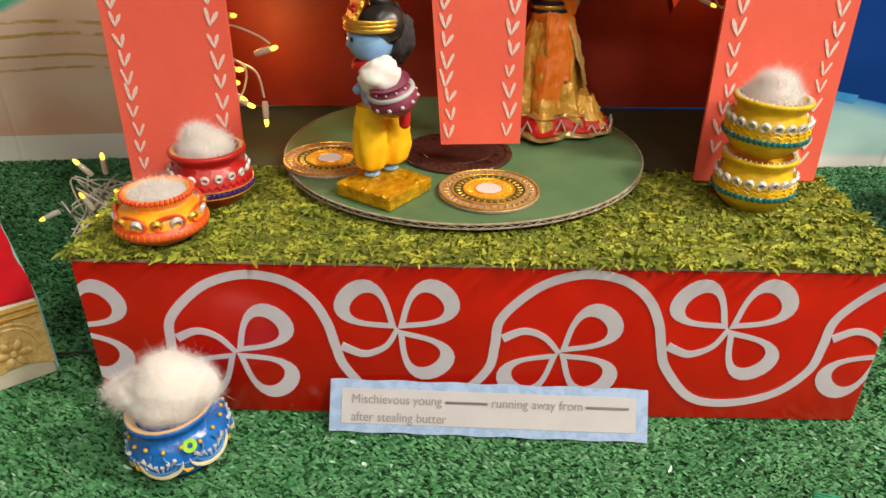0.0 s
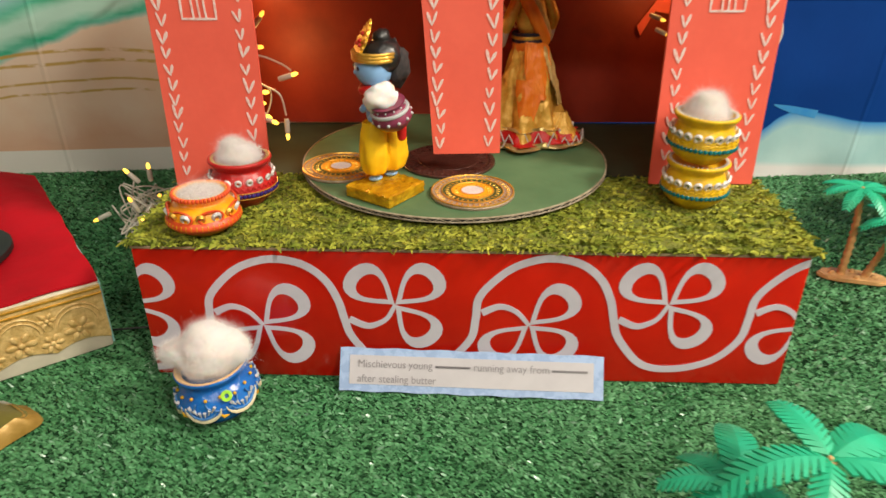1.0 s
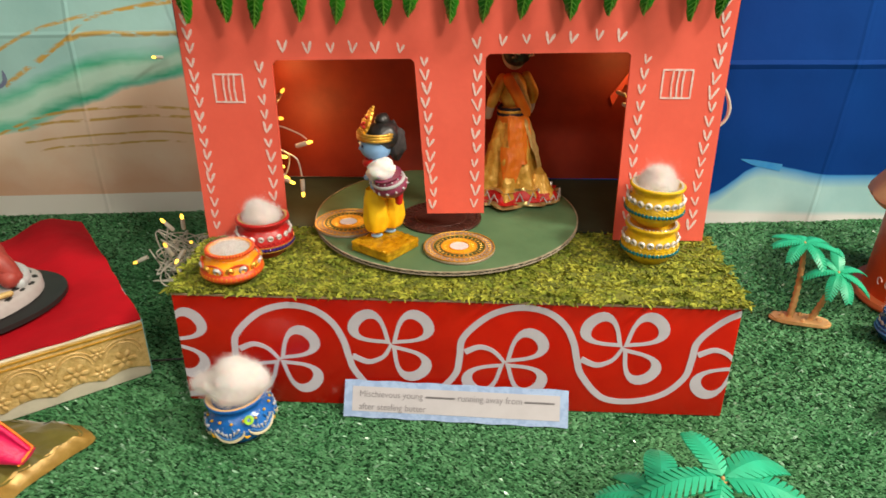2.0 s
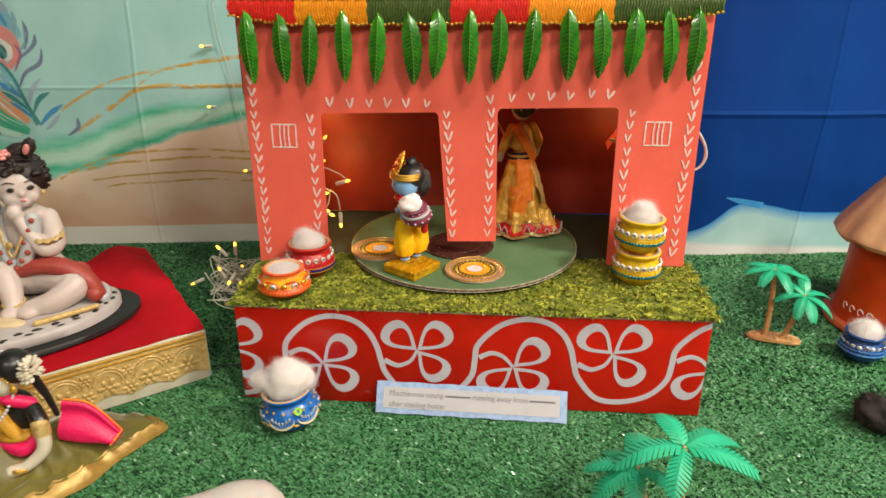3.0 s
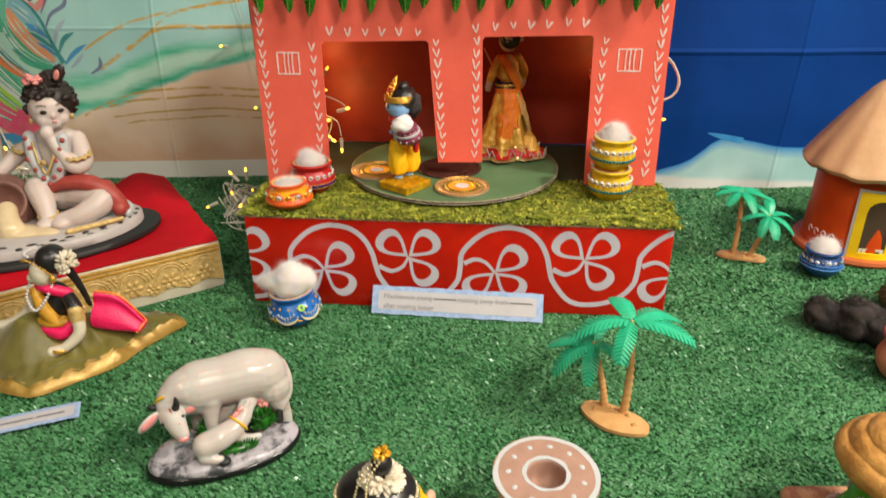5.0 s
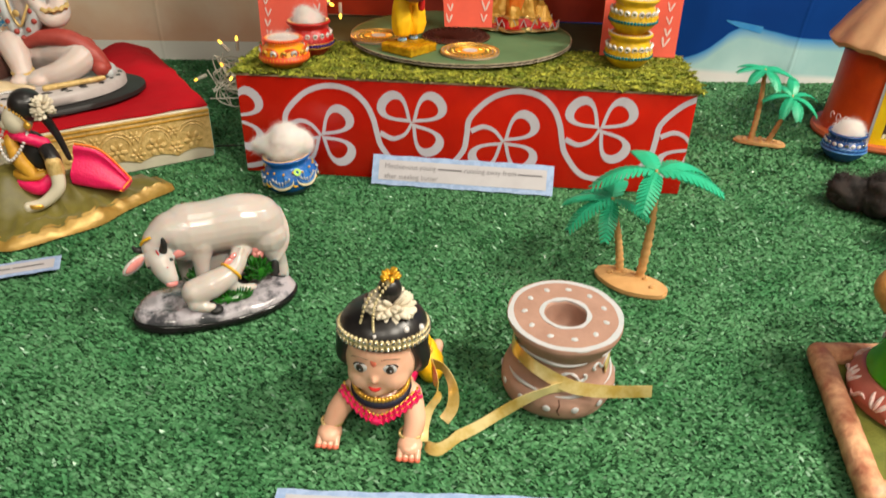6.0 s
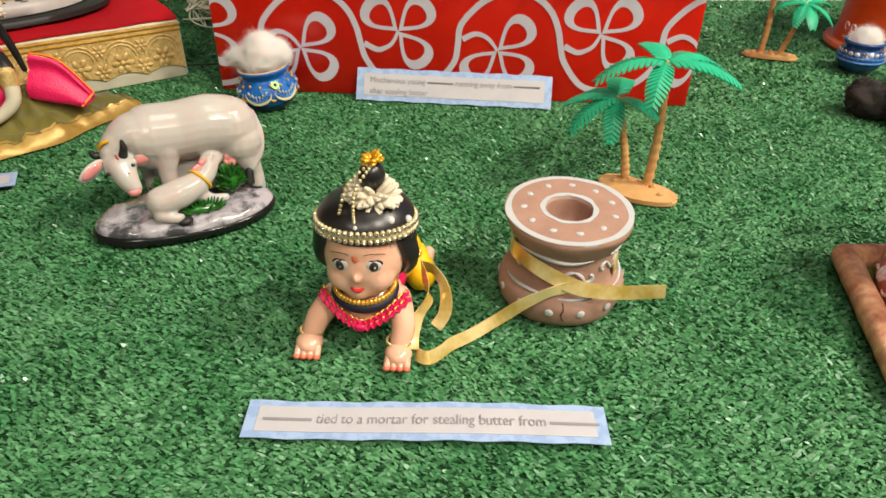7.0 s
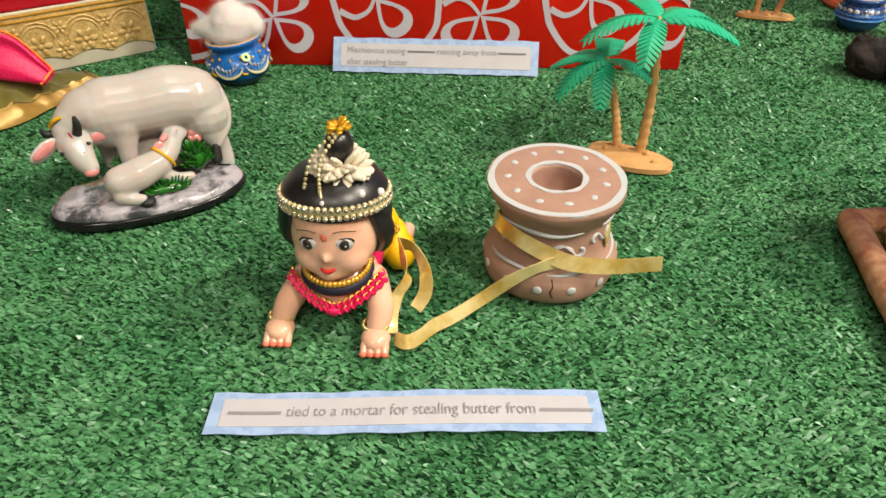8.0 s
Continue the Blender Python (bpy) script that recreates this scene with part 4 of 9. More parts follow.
# laid flat, then set upright: x stays, the outline's second number becomes z
UP = Matrix(((1, 0, 0, 0), (0, 0, -1, 0), (0, 1, 0, 0), (0, 0, 0, 1)))
bm = slab(outline, CT)
bmesh.ops.transform(bm, matrix=Matrix.Translation((0, CT, 0)) @ UP, verts=bm.verts)
front = part("front_wall", bm, M["coral_card"], house, "coral card front with two openings", smooth=False)
for x in (HX0 + CT / 2, HX1 - CT / 2):
    part("side_wall", brick(CT, HY1 - CT, HZ1 - HZ0 - 0.006), M["coral_card"], house, at=pose(x, (HY1 + CT) / 2, HZ0), smooth=False)
    s = 1 if x < 0 else -1
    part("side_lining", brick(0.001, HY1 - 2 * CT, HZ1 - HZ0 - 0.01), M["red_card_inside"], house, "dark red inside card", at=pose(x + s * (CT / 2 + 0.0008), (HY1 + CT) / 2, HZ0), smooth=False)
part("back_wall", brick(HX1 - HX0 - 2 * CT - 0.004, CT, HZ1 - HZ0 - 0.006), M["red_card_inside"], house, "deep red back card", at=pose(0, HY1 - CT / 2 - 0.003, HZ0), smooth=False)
part("house_floor", brick(HX1 - HX0 - 2 * CT - 0.004, HY1 - 0.03, 0.002), M["house_floor"], house, "dark green paper floor", at=pose(0, HY1 / 2 + 0.012, HZ0 - 0.004), smooth=False)
bm = brick(HX1 - HX0 + 0.008, HY1 + 0.022, 0.012, 0.003)
roof = part("roof", bm, M["coral_gloss"], house, "glossy coral box lid roof", at=pose(0, HY1 / 2 + 0.008, HZ1 - 0.004))
# thin black strips that darken the upper corners like shade
part("corner_shade", brick(0.001, 0.06, 0.085), M["shade_black"], house, "black strip standing in for corner shade", at=pose(HX1 + 0.0012, 0.036, HZ1 - 0.092), smooth=False)
part("corner_shade", brick(0.001, 0.06, 0.085), M["shade_black"], house, "black strip standing in for corner shade", at=pose(HX0 - 0.0012, 0.036, HZ1 - 0.092), smooth=False)

# painted hearts: two dabs that meet at a point
def heart_mesh(k):
    r = random.Random(k)
    bm = bmesh.new()
    for s in (-1, 1):
        top = (s * r.uniform(0.0030, 0.0041), r.uniform(0.0085, 0.0108))
        p = spline([(r.uniform(-0.0004, 0.0004), 0), (s * 0.0016, 0.0042), top], 5)
        w = np.interp(np.linspace(0, 1, len(p)), [0, 0.3, 0.7, 1], [0.0006, 0.0014, r.uniform(0.0017, 0.0027), 0.0010])
        put(bm, stroke(p, list(w), 0.0003))
    bmesh.ops.transform(bm, matrix=Matrix.Translation((0, -0.0002, -0.0045)) @ UP, verts=bm.verts)
    return mesh_of("heart_mark", bm, M["chalk_white"], smooth=False)


HEARTS = [heart_mesh(k) for k in range(6)]
rh = random.Random(5)


def heart(x, z):
    ob = new("heart_mark", HEARTS[rh.randrange(6)])
    ob.parent = front
    s = rh.uniform(0.85, 1.15)
    ob.matrix_basis = pose(x + rh.uniform(-.0012, .0012), 0, z + rh.uniform(-.001, .001), 0, rh.uniform(-10, 10), 0) @ Matrix.Diagonal((s, 1, s, 1))


for k in range(17):
    heart(HX0 + 0.0105 + 0.0003 * k * 0, 0.131 + k * 0.0122)
    heart(HX1 - 0.0115, 0.136 + k * 0.0129)
for k in range(12):
    heart(-0.1725, 0.135 + k * 0.0136)
    heart(0.1685, 0.145 + k * 0.0136)
for k in range(12):
    heart(-0.0185 - 0.0007 * k, 0.155 + k * 0.0124)
    heart(0.0215, 0.157 + k * 0.0136)
for k in range(6):
    heart(-0.150 + k * 0.0205, 0.3025)
    heart(0.0425 + k * 0.0205, 0.310 + 0.001 * k)

# painted barred windows
for cx, cz in ((-0.2025, 0.267), (0.1985, 0.273)):
    w, h = 0.013, 0.0125
    bm = bmesh.new()
    sq = [(-w, -h), (w, -h), (w, h), (-w, h)]
    p = np.array([(a * (1 - f) + c * f, b * (1 - f) + d * f) for (a, b), (c, d) in zip(sq, sq[1:] + sq[:1]) for f in np.linspace(0, 1, 5)[:-1]])
    put(bm, stroke(p, 0.0017, 0.0003, closed=True))
    for u in (-0.004, 0.0008, 0.0055):
        put(bm, stroke([(u, -h), (u - 0.0008, 0), (u, h)], 0.0015, 0.0003, lift=0.00015))
    bmesh.ops.transform(bm, matrix=Matrix.Translation((cx, -0.0002, cz)) @ UP, verts=bm.verts)
    part("painted_window", bm, M["chalk_white"], front, "white chalk drawing of a barred window", smooth=False)

part("tape", slab([(-0.0035, -0.010), (0.0035, -0.010), (0.0035, 0.010), (-0.0035, 0.010)], 0.0008), M["tape_yellow"], roof, "strip of yellow tape", at=pose(-0.0659, 0.0778, 0.0122, 0, 0, 4), smooth=False)

# garland along the roof's edge
garland = thing("leaf_garland", pose(0.004, 0.1125, 0, 0, 0, 1.6), "festive woven garland of red, orange and green with plastic mango leaves", "garland")
cols = ["band_red", "band_orange", "band_green"] * 2
xs = [HX0 - 0.003, -0.178, -0.105, -0.022, 0.056, 0.140, HX1 + 0.003]
for i in range(6):
    x0, x1 = xs[i], xs[i + 1]
    bm = bmesh.new()
    n = int((x1 - x0) / 0.0028)
    # looped threads side by side
    for k in range(n):
        x = x0 + (k + 0.5) * (x1 - x0) / n
        z0 = 0.4075 + 0.003 * (x - HX0) / 0.5
        tall = 0.60 + 0.40 * min(1.0, (x - HX0 + 0.003) / 0.055, (HX1 + 0.003 - x) / 0.06)
        z1 = z0 - 0.0235 * tall
        pts = [(x - 0.0007, -0.008, z0), (x + 0.0007, -0.0105, z0 - 0.005 * tall), (x - 0.0007, -0.0105, z0 - 0.012 * tall), (x + 0.0007, -0.0103, z0 - 0.018 * tall), (x, -0.009, z1)]
        put(bm, tube(spline(pts, 3), 0.0016, 5))
    part("woven_band", bm, M[cols[i]], garland, "red thread band" if "red" in cols[i] else "orange thread band" if "orange" in cols[i] else "dark green thread band")
for z0, lab in ((0.4085, "upper"), (0.3835, "lower")):
    bm = bmesh.new()
    for k in range(110):
        x = HX0 - 0.002 + k * (HX1 - HX0 + 0.004) / 109
        up = 0.0235 * 0.40 * (1 - min(1.0, (x - HX0 + 0.003) / 0.055, (HX1 + 0.003 - x) / 0.06)) if lab == "lower" else 0.0
        put(bm, ball((x, -0.0108, z0 + up + 0.004 * (x - HX0) / 0.5 + 0.0008 * math.sin(k * 2.1)), (0.0020, 0.0013, 0.0016), u=6, v=4))
    part("gold_edging", bm, M["gold"], garland, "small gold thread loops")


def leaf_mesh(k):
    r = random.Random(40 + k)
    bm = bmesh.new()
    L, W = 0.072 + r.uniform(-0.004, 0.005), 0.0100 + r.uniform(-0.001, 0.001)
    n = 18
    rows = []
    for i in range(n + 1):
        t = i / n
        w = W * (math.sin(math.pi * min(1, t ** 0.95)) ** 0.62) * (1 - 0.15 * t) + 0.0006
        if i % 2:
            w *= 0.86
        z = -t * L
        bow = -0.006 * math.sin(math.pi * t) - 0.002 * t
        rows.append([bm.verts.new((s * w + 0.002 * math.sin(t * 3) * r.choice((1, 1)), bow + abs(s) * 0.0028, z)) for s in (-1, -0.5, 0, 0.5, 1)])
    for a, b in zip(rows, rows[1:]):
        for q in range(4):
            bm.faces.new((a[q], a[q + 1], b[q + 1], b[q]))
    geom = bmesh.ops.extrude_face_region(bm, geom=bm.faces[:])
    bmesh.ops.translate(bm, vec=(0, 0.0007, 0), verts=[v for v in geom["geom"] if isinstance(v, bmesh.types.BMVert)])
    for i in range(2, n - 1, 1):
        t = i / n
        w = W * (math.sin(math.pi * min(1, t ** 0.85)) ** 0.75) * (1 - 0.25 * t) * 0.85
        bow = -0.006 * math.sin(math.pi * t) - 0.002 * t
        for s in (-1, 1):
            put(bm, tube([(0.002 * math.sin(t * 3), bow - 0.0006, -t * L), (s * w, bow + 0.0018, -t * L - 0.004)], [0.0005, 0.0002], 4), 1)
    put(bm, tube([(0.002 * math.sin(t * 3), -0.006 * math.sin(math.pi * t) - 0.002 * t - 0.0007, -t * L) for t in np.linspace(0, 1, 10)], 0.0006, 5), 1)
    return mesh_of("mango_leaf", bm, [M["leaf_green"], M["leaf_rib"]], angle=60)


LEAVES = [leaf_mesh(k) for k in range(4)]
leaf_x = [-0.229, -0.195, -0.163, -0.131, -0.094, -0.064, -0.034, -0.002, 0.028, 0.062, 0.095, 0.127, 0.162, 0.193, 0.222]
for k, x in enumerate(leaf_x):
    ob = new("mango_leaf", LEAVES[(k * 3 + k // 4) % 4])
    ob.parent = garland
    ob.matrix_basis = pose(x, -0.0125, 0.3975 - 0.003 * (k in (1, 2, 4, 5)) + 0.005 * k / 14, rh.uniform(-3, 2), rh.uniform(-6, 6), rh.uniform(-15, 15))

# ---- turntable with mandala coasters ----
turn = thing("turntable", pose(-0.004, 0.163, BTOP + 0.0045), "round green cardboard turntable with corrugated edge", "turntable")
bm = lathe([(0, 0.0035), (0.1345, 0.0035), (0.1350, 0.0030), (0.1350, -0.0002), (0.1345, -0.0006), (0, -0.0006)], 96, wobble=0.006)
part("disc", bm, M["disc_green"], turn, "green painted cardboard disc", at=pose(0, 0, 0.0065), angle=30)
bm = lathe([(0.1348, 0.0036), (0.1360, 0.0034), (0.1360, 0.0027), (0.1348, 0.0024)], 96)
put(bm, lathe([(0.1348, 0.0008), (0.1360, 0.0005), (0.1360, -0.0002), (0.1348, -0.0004)], 96))
N = 150
pts = [((0.1357) * math.cos(2 * math.pi * i / N), 0.1357 * math.sin(2 * math.pi * i / N), 0.0016 + 0.0011 * (1 if i % 2 else -1)) for i in range(N)]
put(bm, tube(pts, 0.0003, 4, closed=True))
part("corrugated_edge", bm, M["disc_edge"], turn, "bare corrugated cardboard edge", at=pose(0, 0, 0.0065))
# black ring behind the flutes, colours in the shade of their gaps
part("gap_ring", lathe([(0.1351, 0.0001), (0.13535, 0.0004), (0.13535, 0.0028), (0.1351, 0.0031)], 96), M["shade_black"], turn, "dark ring painted as shade in the corrugation", at=pose(0, 0, 0.0065))
part("motor_base", lathe([(0, 0), (0.05, 0), (0.05, 0.0056), (0, 0.0056)], 40), M["matt_black"], turn, "black motor base")
TOP = BTOP + 0.0045 + 0.0100


def coaster(x, y, rz, dark=False):
    ob = thing("coaster", pose(x, y, TOP + 0.0001, 0, 0, rz), "round dark brown embossed coaster" if dark else "round mandala coaster with gold, black and orange rings", "coaster", group="" if dark else "mandala coasters")
    R0 = 0.0415 if dark else 0.0335
    base = lathe([(0, 0), (R0 - 0.0005, 0), (R0, 0.0006), (R0, 0.0020), (R0 - 0.0006, 0.0026), (0, 0.0026)], 56)
    part("plate", base, M["coaster_dark"] if dark else M["rose_gold"], ob)
    if dark:
        bm = bmesh.new()
        for k in range(44):
            a = 2 * math.pi * k / 44
            put(bm, ball((0.0375 * math.cos(a), 0.0375 * math.sin(a), 0.0028), (0.0018, 0.0018, 0.0008), u=8, v=5))
        for k in range(26):
            a = 2 * math.pi * k / 26
            put(bm, ball((0.031 * math.cos(a), 0.031 * math.sin(a), 0.0028), (0.0032, 0.0015, 0.0007), rot=(0, 0, math.degrees(a)), u=8, v=5))
        part("embossing", bm, M["coaster_dark"], ob, "embossed dark rim")
        part("middle", lathe([(0, 0.0030), (0.026, 0.0030), (0.0265, 0.0024)], 40), M["coaster_dark"], ob, "smooth dark middle")
        return ob
    for r0, r1, m, lab, z in ((0.0172, 0.0238, "coaster_green", "dark olive ring", 0.0030), (0.0098, 0.0165, "pot_orange", "orange ring", 0.0031), (0.0, 0.0086, "bead_white", "silver middle", 0.0034)):
        part("ring", lathe([(r0, 0.0026), (r0, z), (r1, z), (r1, 0.0026)], 48), M[m], ob, lab)
    bm = bmesh.new()
    for r0, cnt in ((0.0284, 40), (0.0205, 30), (0.0132, 20)):
        for k in range(cnt):
            a = 2 * math.pi * k / cnt
            put(bm, ball((r0 * math.cos(a), r0 * math.sin(a), 0.0030), (0.0019, 0.0009, 0.0006), rot=(0, 0, math.degrees(a)), u=6, v=4))
    part("petal_ring", bm, M["gold"], ob, "gold petal pattern")
    bm = bmesh.new()
    for r0 in (0.0326, 0.0243, 0.0168, 0.0092):
        put(bm, tube([(r0 * math.cos(a), r0 * math.sin(a), 0.0030 + 0.0003 * (k % 2)) for k, a in enumerate(np.linspace(0, 2 * math.pi, 96, endpoint=False))], 0.0007, 5, closed=True))
    part("gold_wire", bm, M["gold"], ob, "raised gold outlines")
    return ob


coaster(0.012, 0.074, 20)
coaster(-0.101, 0.125, 50)
coaster(-0.009, 0.145, 0, dark=True)
def pedestal_foil():
    """A square block whose foil is pressed into ribs across the top and creases down the sides."""
    bm = brick(0.0445, 0.0445, 0.0095, 0.0012)
    bmesh.ops.subdivide_edges(bm, edges=bm.edges[:], cuts=14, use_grid_fill=True)
    for v in bm.verts:
        if v.co.z > 0.0088:
            v.co.z += 0.0006 * math.sin((v.co.x + 0.3 * v.co.y) * 900) + 0.0007 * noise.noise(v.co * 300)
        elif v.co.z > 0.0008:
            out = Vector((v.co.x, v.co.y, 0)).normalized()
            v.co += out * 0.0008 * noise.noise(v.co * 420)
    return bm


solid("pedestal", pedestal_foil(), M["foil_wrap"], pose(-0.0570, 0.0720, TOP + 0.0002, 0, 0, -34), "small square pedestal wrapped in crinkled gold foil", "pedestal")

# ---- dolls on the turntable: each one plain mesh ----
def fused(bm, voxel, rounds=6):
    """The union of the overlapping shapes in bm as one smooth skin."""
    me = bpy.data.meshes.new("skin")
    bm.to_mesh(me)
    bm.free()
    ob = new("skin_shape", me)
    rm = ob.modifiers.new("join", "REMESH")
    rm.mode, rm.voxel_size = "VOXEL", voxel
    sm = ob.modifiers.new("soften", "SMOOTH")
    sm.factor, sm.iterations = 0.5, rounds
    dg = bpy.context.evaluated_depsgraph_get()
    dg.update()
    got = bpy.data.meshes.new_from_object(ob.evaluated_get(dg))
    bpy.data.objects.remove(ob)
    out = bmesh.new()
    out.from_mesh(got)
    bpy.data.meshes.remove(got)
    return out


def limb(points, radii, segs=10):
    p = spline(points, 5)
    w = np.interp(np.linspace(0, 1, len(p)), np.linspace(0, 1, len(radii)), radii)
    bm = tube(p, list(w), segs)
    for c, r in ((p[0], w[0]), (p[-1], w[-1])):
        put(bm, ball(c, (r * 0.995, r * 0.995, r * 0.995), u=segs, v=8))
    return bm


def joined(name, pieces, at, label, category):
    """pieces: (bmesh, material name); one mesh with several materials."""
    bm = bmesh.new()
    mats = []
    for piece, m in pieces:
        if m not in mats:
            mats.append(m)
        put(bm, piece, mats.index(m))
    return solid(name, bm, [M[m] for m in mats], at, label, category, angle=60)


def dots(points, r, u=6, v=4):
    bm = bmesh.new()
    for p in points:
        put(bm, ball(p, (r, r, r), u=u, v=v))
    return bm


def ringpts(c, rx, ry, n, a0=0.0, a1=2 * math.pi, tilt=0.0):
    out = []
    for k in range(n):
        a = a0 + (a1 - a0) * k / n
        out.append((c[0] + rx * math.cos(a), c[1] + ry * math.sin(a), c[2] + tilt * math.sin(a)))
    return out


def burst(c, n, r, length, wide, seed, up=0.3):
    """A loose ball of small petals."""
    q = random.Random(seed)
    bm = bmesh.new()
    for k in range(n):
        a, e = q.uniform(0, 6.283), q.uniform(-0.35, 0.9) + up
        d = Vector((math.cos(a) * math.cos(e), math.sin(a) * math.cos(e), math.sin(e)))
        rot = d.to_track_quat("X", "Z").to_euler()
        put(bm, ball(Vector(c) + Vector((d.x * r[0], d.y * r[1], d.z * r[2])), (length, wide, wide * 0.6), rot=[math.degrees(x) for x in rot], u=7, v=5))
    return bm


def draped(profile, a0, a1, sharp, depth, seed, segs=120, crumple=0.0016, hem=0.0, squash=0.9, rows=7, taper=0.0):
    """A crumpled cloth sheet round the body between two angles, with sharp pleats that deepen downwards."""
    prof = spline(profile, rows)
    z0, z1 = min(p[1] for p in prof), max(p[1] for p in prof)
    bm = bmesh.new()
    grid = []
    for r0, z in prof:
        q = (z1 - z) / (z1 - z0)
        row = []
        for k in range(segs + 1):
            a = (a0 + a1) / 2 + (a1 - a0) * (k / segs - 0.5) * (1 - taper * q ** 1.5)
            ph = a * sharp + seed + 1.6 * noise.noise((math.cos(a) * 1.5, math.sin(a) * 1.5, seed + q * 1.2))
            pleat = abs(((ph / math.pi) % 2) - 1) - 0.5
            w = noise.noise((math.cos(a) * 5, math.sin(a) * 5, z * 130 + seed)) + 0.5 * noise.noise((math.cos(a) * 14, math.sin(a) * 14, z * 300 + seed))
            r = r0 * (1 + depth * (0.25 + 0.75 * q) * pleat) + crumple * w
            row.append(bm.verts.new((r * math.cos(a), r * squash * math.sin(a), z + hem * q ** 3 * (pleat + 0.5) + crumple * 0.5 * w)))
        grid.append(row)
    for ra, rb in zip(grid, grid[1:]):
        for k in range(segs):
            bm.faces.new((ra[k], ra[k + 1], rb[k + 1], rb[k]))
    return bm


# small blue boy doll with a plum pot, in yellow trousers (faces -x, towards -y)
pieces = []
for s in (-1, 1):
    pieces.append((ball((0.001 + s * 0.0075, s * 0.0030, 0.0022), (0.0058, 0.0036, 0.0026)), "blue_skin"))
    pieces.append((limb([(0.002 + s * 0.0075, s * 0.0030, 0.002), (0.002 + s * 0.0075, s * 0.0030, 0.012)], [0.0030, 0.0032]), "blue_skin"))
    leg = draped([(0.0085, 0.054), (0.0105, 0.044), (0.0118, 0.030), (0.0118, 0.018), (0.0092, 0.0085), (0.0045, 0.0070)], 0, 2 * math.pi, 6, 0.20, 1.0 + s, 48, 0.0008, 0.0, 0.85, 4)
    pieces.append((put(bmesh.new(), leg, 0, Matrix.Translation((0.002 + s * 0.0082, s * 0.0030, 0))), "silk_yellow"))
pieces.append((ball((0.001, 0, 0.050), (0.0118, 0.0125, 0.008)), "silk_yellow"))
pieces.append((ball((-0.001, 0, 0.060), (0.0098, 0.0112, 0.0135)), "blue_skin"))
pieces.append((ball((-0.003, 0, 0.0985), (0.0152, 0.0146, 0.0162), u=24, v=16), "blue_skin"))
pieces.append((ball((-0.0172, 0, 0.0960), (0.0021, 0.0020, 0.0022)), "blue_skin"))
pieces.append((ball((0.004, 0, 0.1075), (0.0160, 0.0164, 0.0148), u=22, v=14, rough=0.12), "hair_black"))
pieces.append((ball((0.0145, 0.001, 0.0995), (0.0100, 0.0140, 0.0170), rough=0.35, seed=4), "hair_fuzz"))
pieces.append((ball((0.004, 0, 0.122), (0.0072, 0.0072, 0.0075), rough=0.15), "hair_black"))
for k in range(3):
    pieces.append((tube(ringpts((-0.0015, 0, 0.1065 + 0.0026 * k), 0.0172, 0.0166, 26, tilt=0.0), 0.0015, 6, closed=True), "gold"))
crest = slab([(-0.0085, 0), (0.0085, 0), (0.0098, 0.010), (0.0055, 0.020), (0, 0.0265), (-0.0055, 0.020), (-0.0098, 0.010)], 0.0022)
tilt = Matrix.Translation((-0.0165, 0, 0.1125)) @ Matrix.Rotation(radians(26), 4, "Y") @ Matrix(((0, 0, 1, 0), (1, 0, 0, 0), (0, 1, 0, 0), (0, 0, 0, 1)))
pieces.append((put(bmesh.new(), crest, 0, tilt), "gold_foil"))
pieces.append((dots([tilt @ Vector(p) for p in ((0, 0.009, -0.0006), (0, 0.015, -0.0006), (0.004, 0.006, -0.0006), (-0.004, 0.006, -0.0006))], 0.0018), "red_cloth"))
pieces.append((dots([tilt @ Vector((x, y, 0.0008)) for x, y in ((-.0085, 0), (-.0098, .010), (-.0055, .020), (0, .0265), (.0055, .020), (.0098, .010), (.0085, 0), (-.0094, .005), (.0094, .005), (-.008, .015), (.008, .015), (-.003, .0235), (.003, .0235))], 0.0014), "gold"))
for s in (-1, 1):
    pieces.append((limb([(0.0, s * 0.0105, 0.076), (-0.003, s * 0.0165, 0.064), (-0.010, s * 0.0125, 0.060)], [0.0042, 0.0040, 0.0032]), "blue_skin"))
    pieces.append((ball((-0.0172, s * 0.0062, 0.1000), (0.0008, 0.0022, 0.0017), u=8, v=6), "navy"))
pieces.append((tube(spline([(0.003, -0.0125, 0.078), (-0.008, -0.0075, 0.082), (-0.0125, 0, 0.080), (-0.008, 0.0075, 0.082), (0.003, 0.0125, 0.078)], 5), 0.0038, 8), "red_cloth"))
pieces.append((limb([(0.009, -0.012, 0.074), (0.0125, -0.0145, 0.056), (0.0130, -0.0150, 0.042)], [0.0042, 0.0044, 0.0036]), "red_cloth"))
pot = lathe([tuple(p) for p in spline([(0, 0), (0.008, 0.001), (0.0135, 0.007), (0.0142, 0.011), (0.0120, 0.0165), (0.0108, 0.019), (0.0125, 0.0215), (0.0105, 0.0215), (0, 0.020)], 3)], 24)
pm = Matrix.Translation((0.0080, -0.0165, 0.0520)) @ Matrix.Rotation(radians(-18), 4, "Y") @ Matrix.Rotation(radians(8), 4, "X") @ Matrix.Scale(1.12, 4)
pieces.append((put(bmesh.new(), pot, 0, pm), "plum"))
pieces.append((put(bmesh.new(), tube(ringpts((0, 0, 0.0155), 0.0128, 0.0128, 22), 0.0014, 6, closed=True), 0, pm), "paint_white"))
pieces.append((put(bmesh.new(), dots(ringpts((0, 0, 0.010), 0.0140, 0.0140, 12), 0.0014), 0, pm), "paint_white"))
pieces.append((put(bmesh.new(), dots(ringpts((0, 0, 0.0188), 0.0115, 0.0115, 12), 0.0008), 0, pm), "paint_white"))
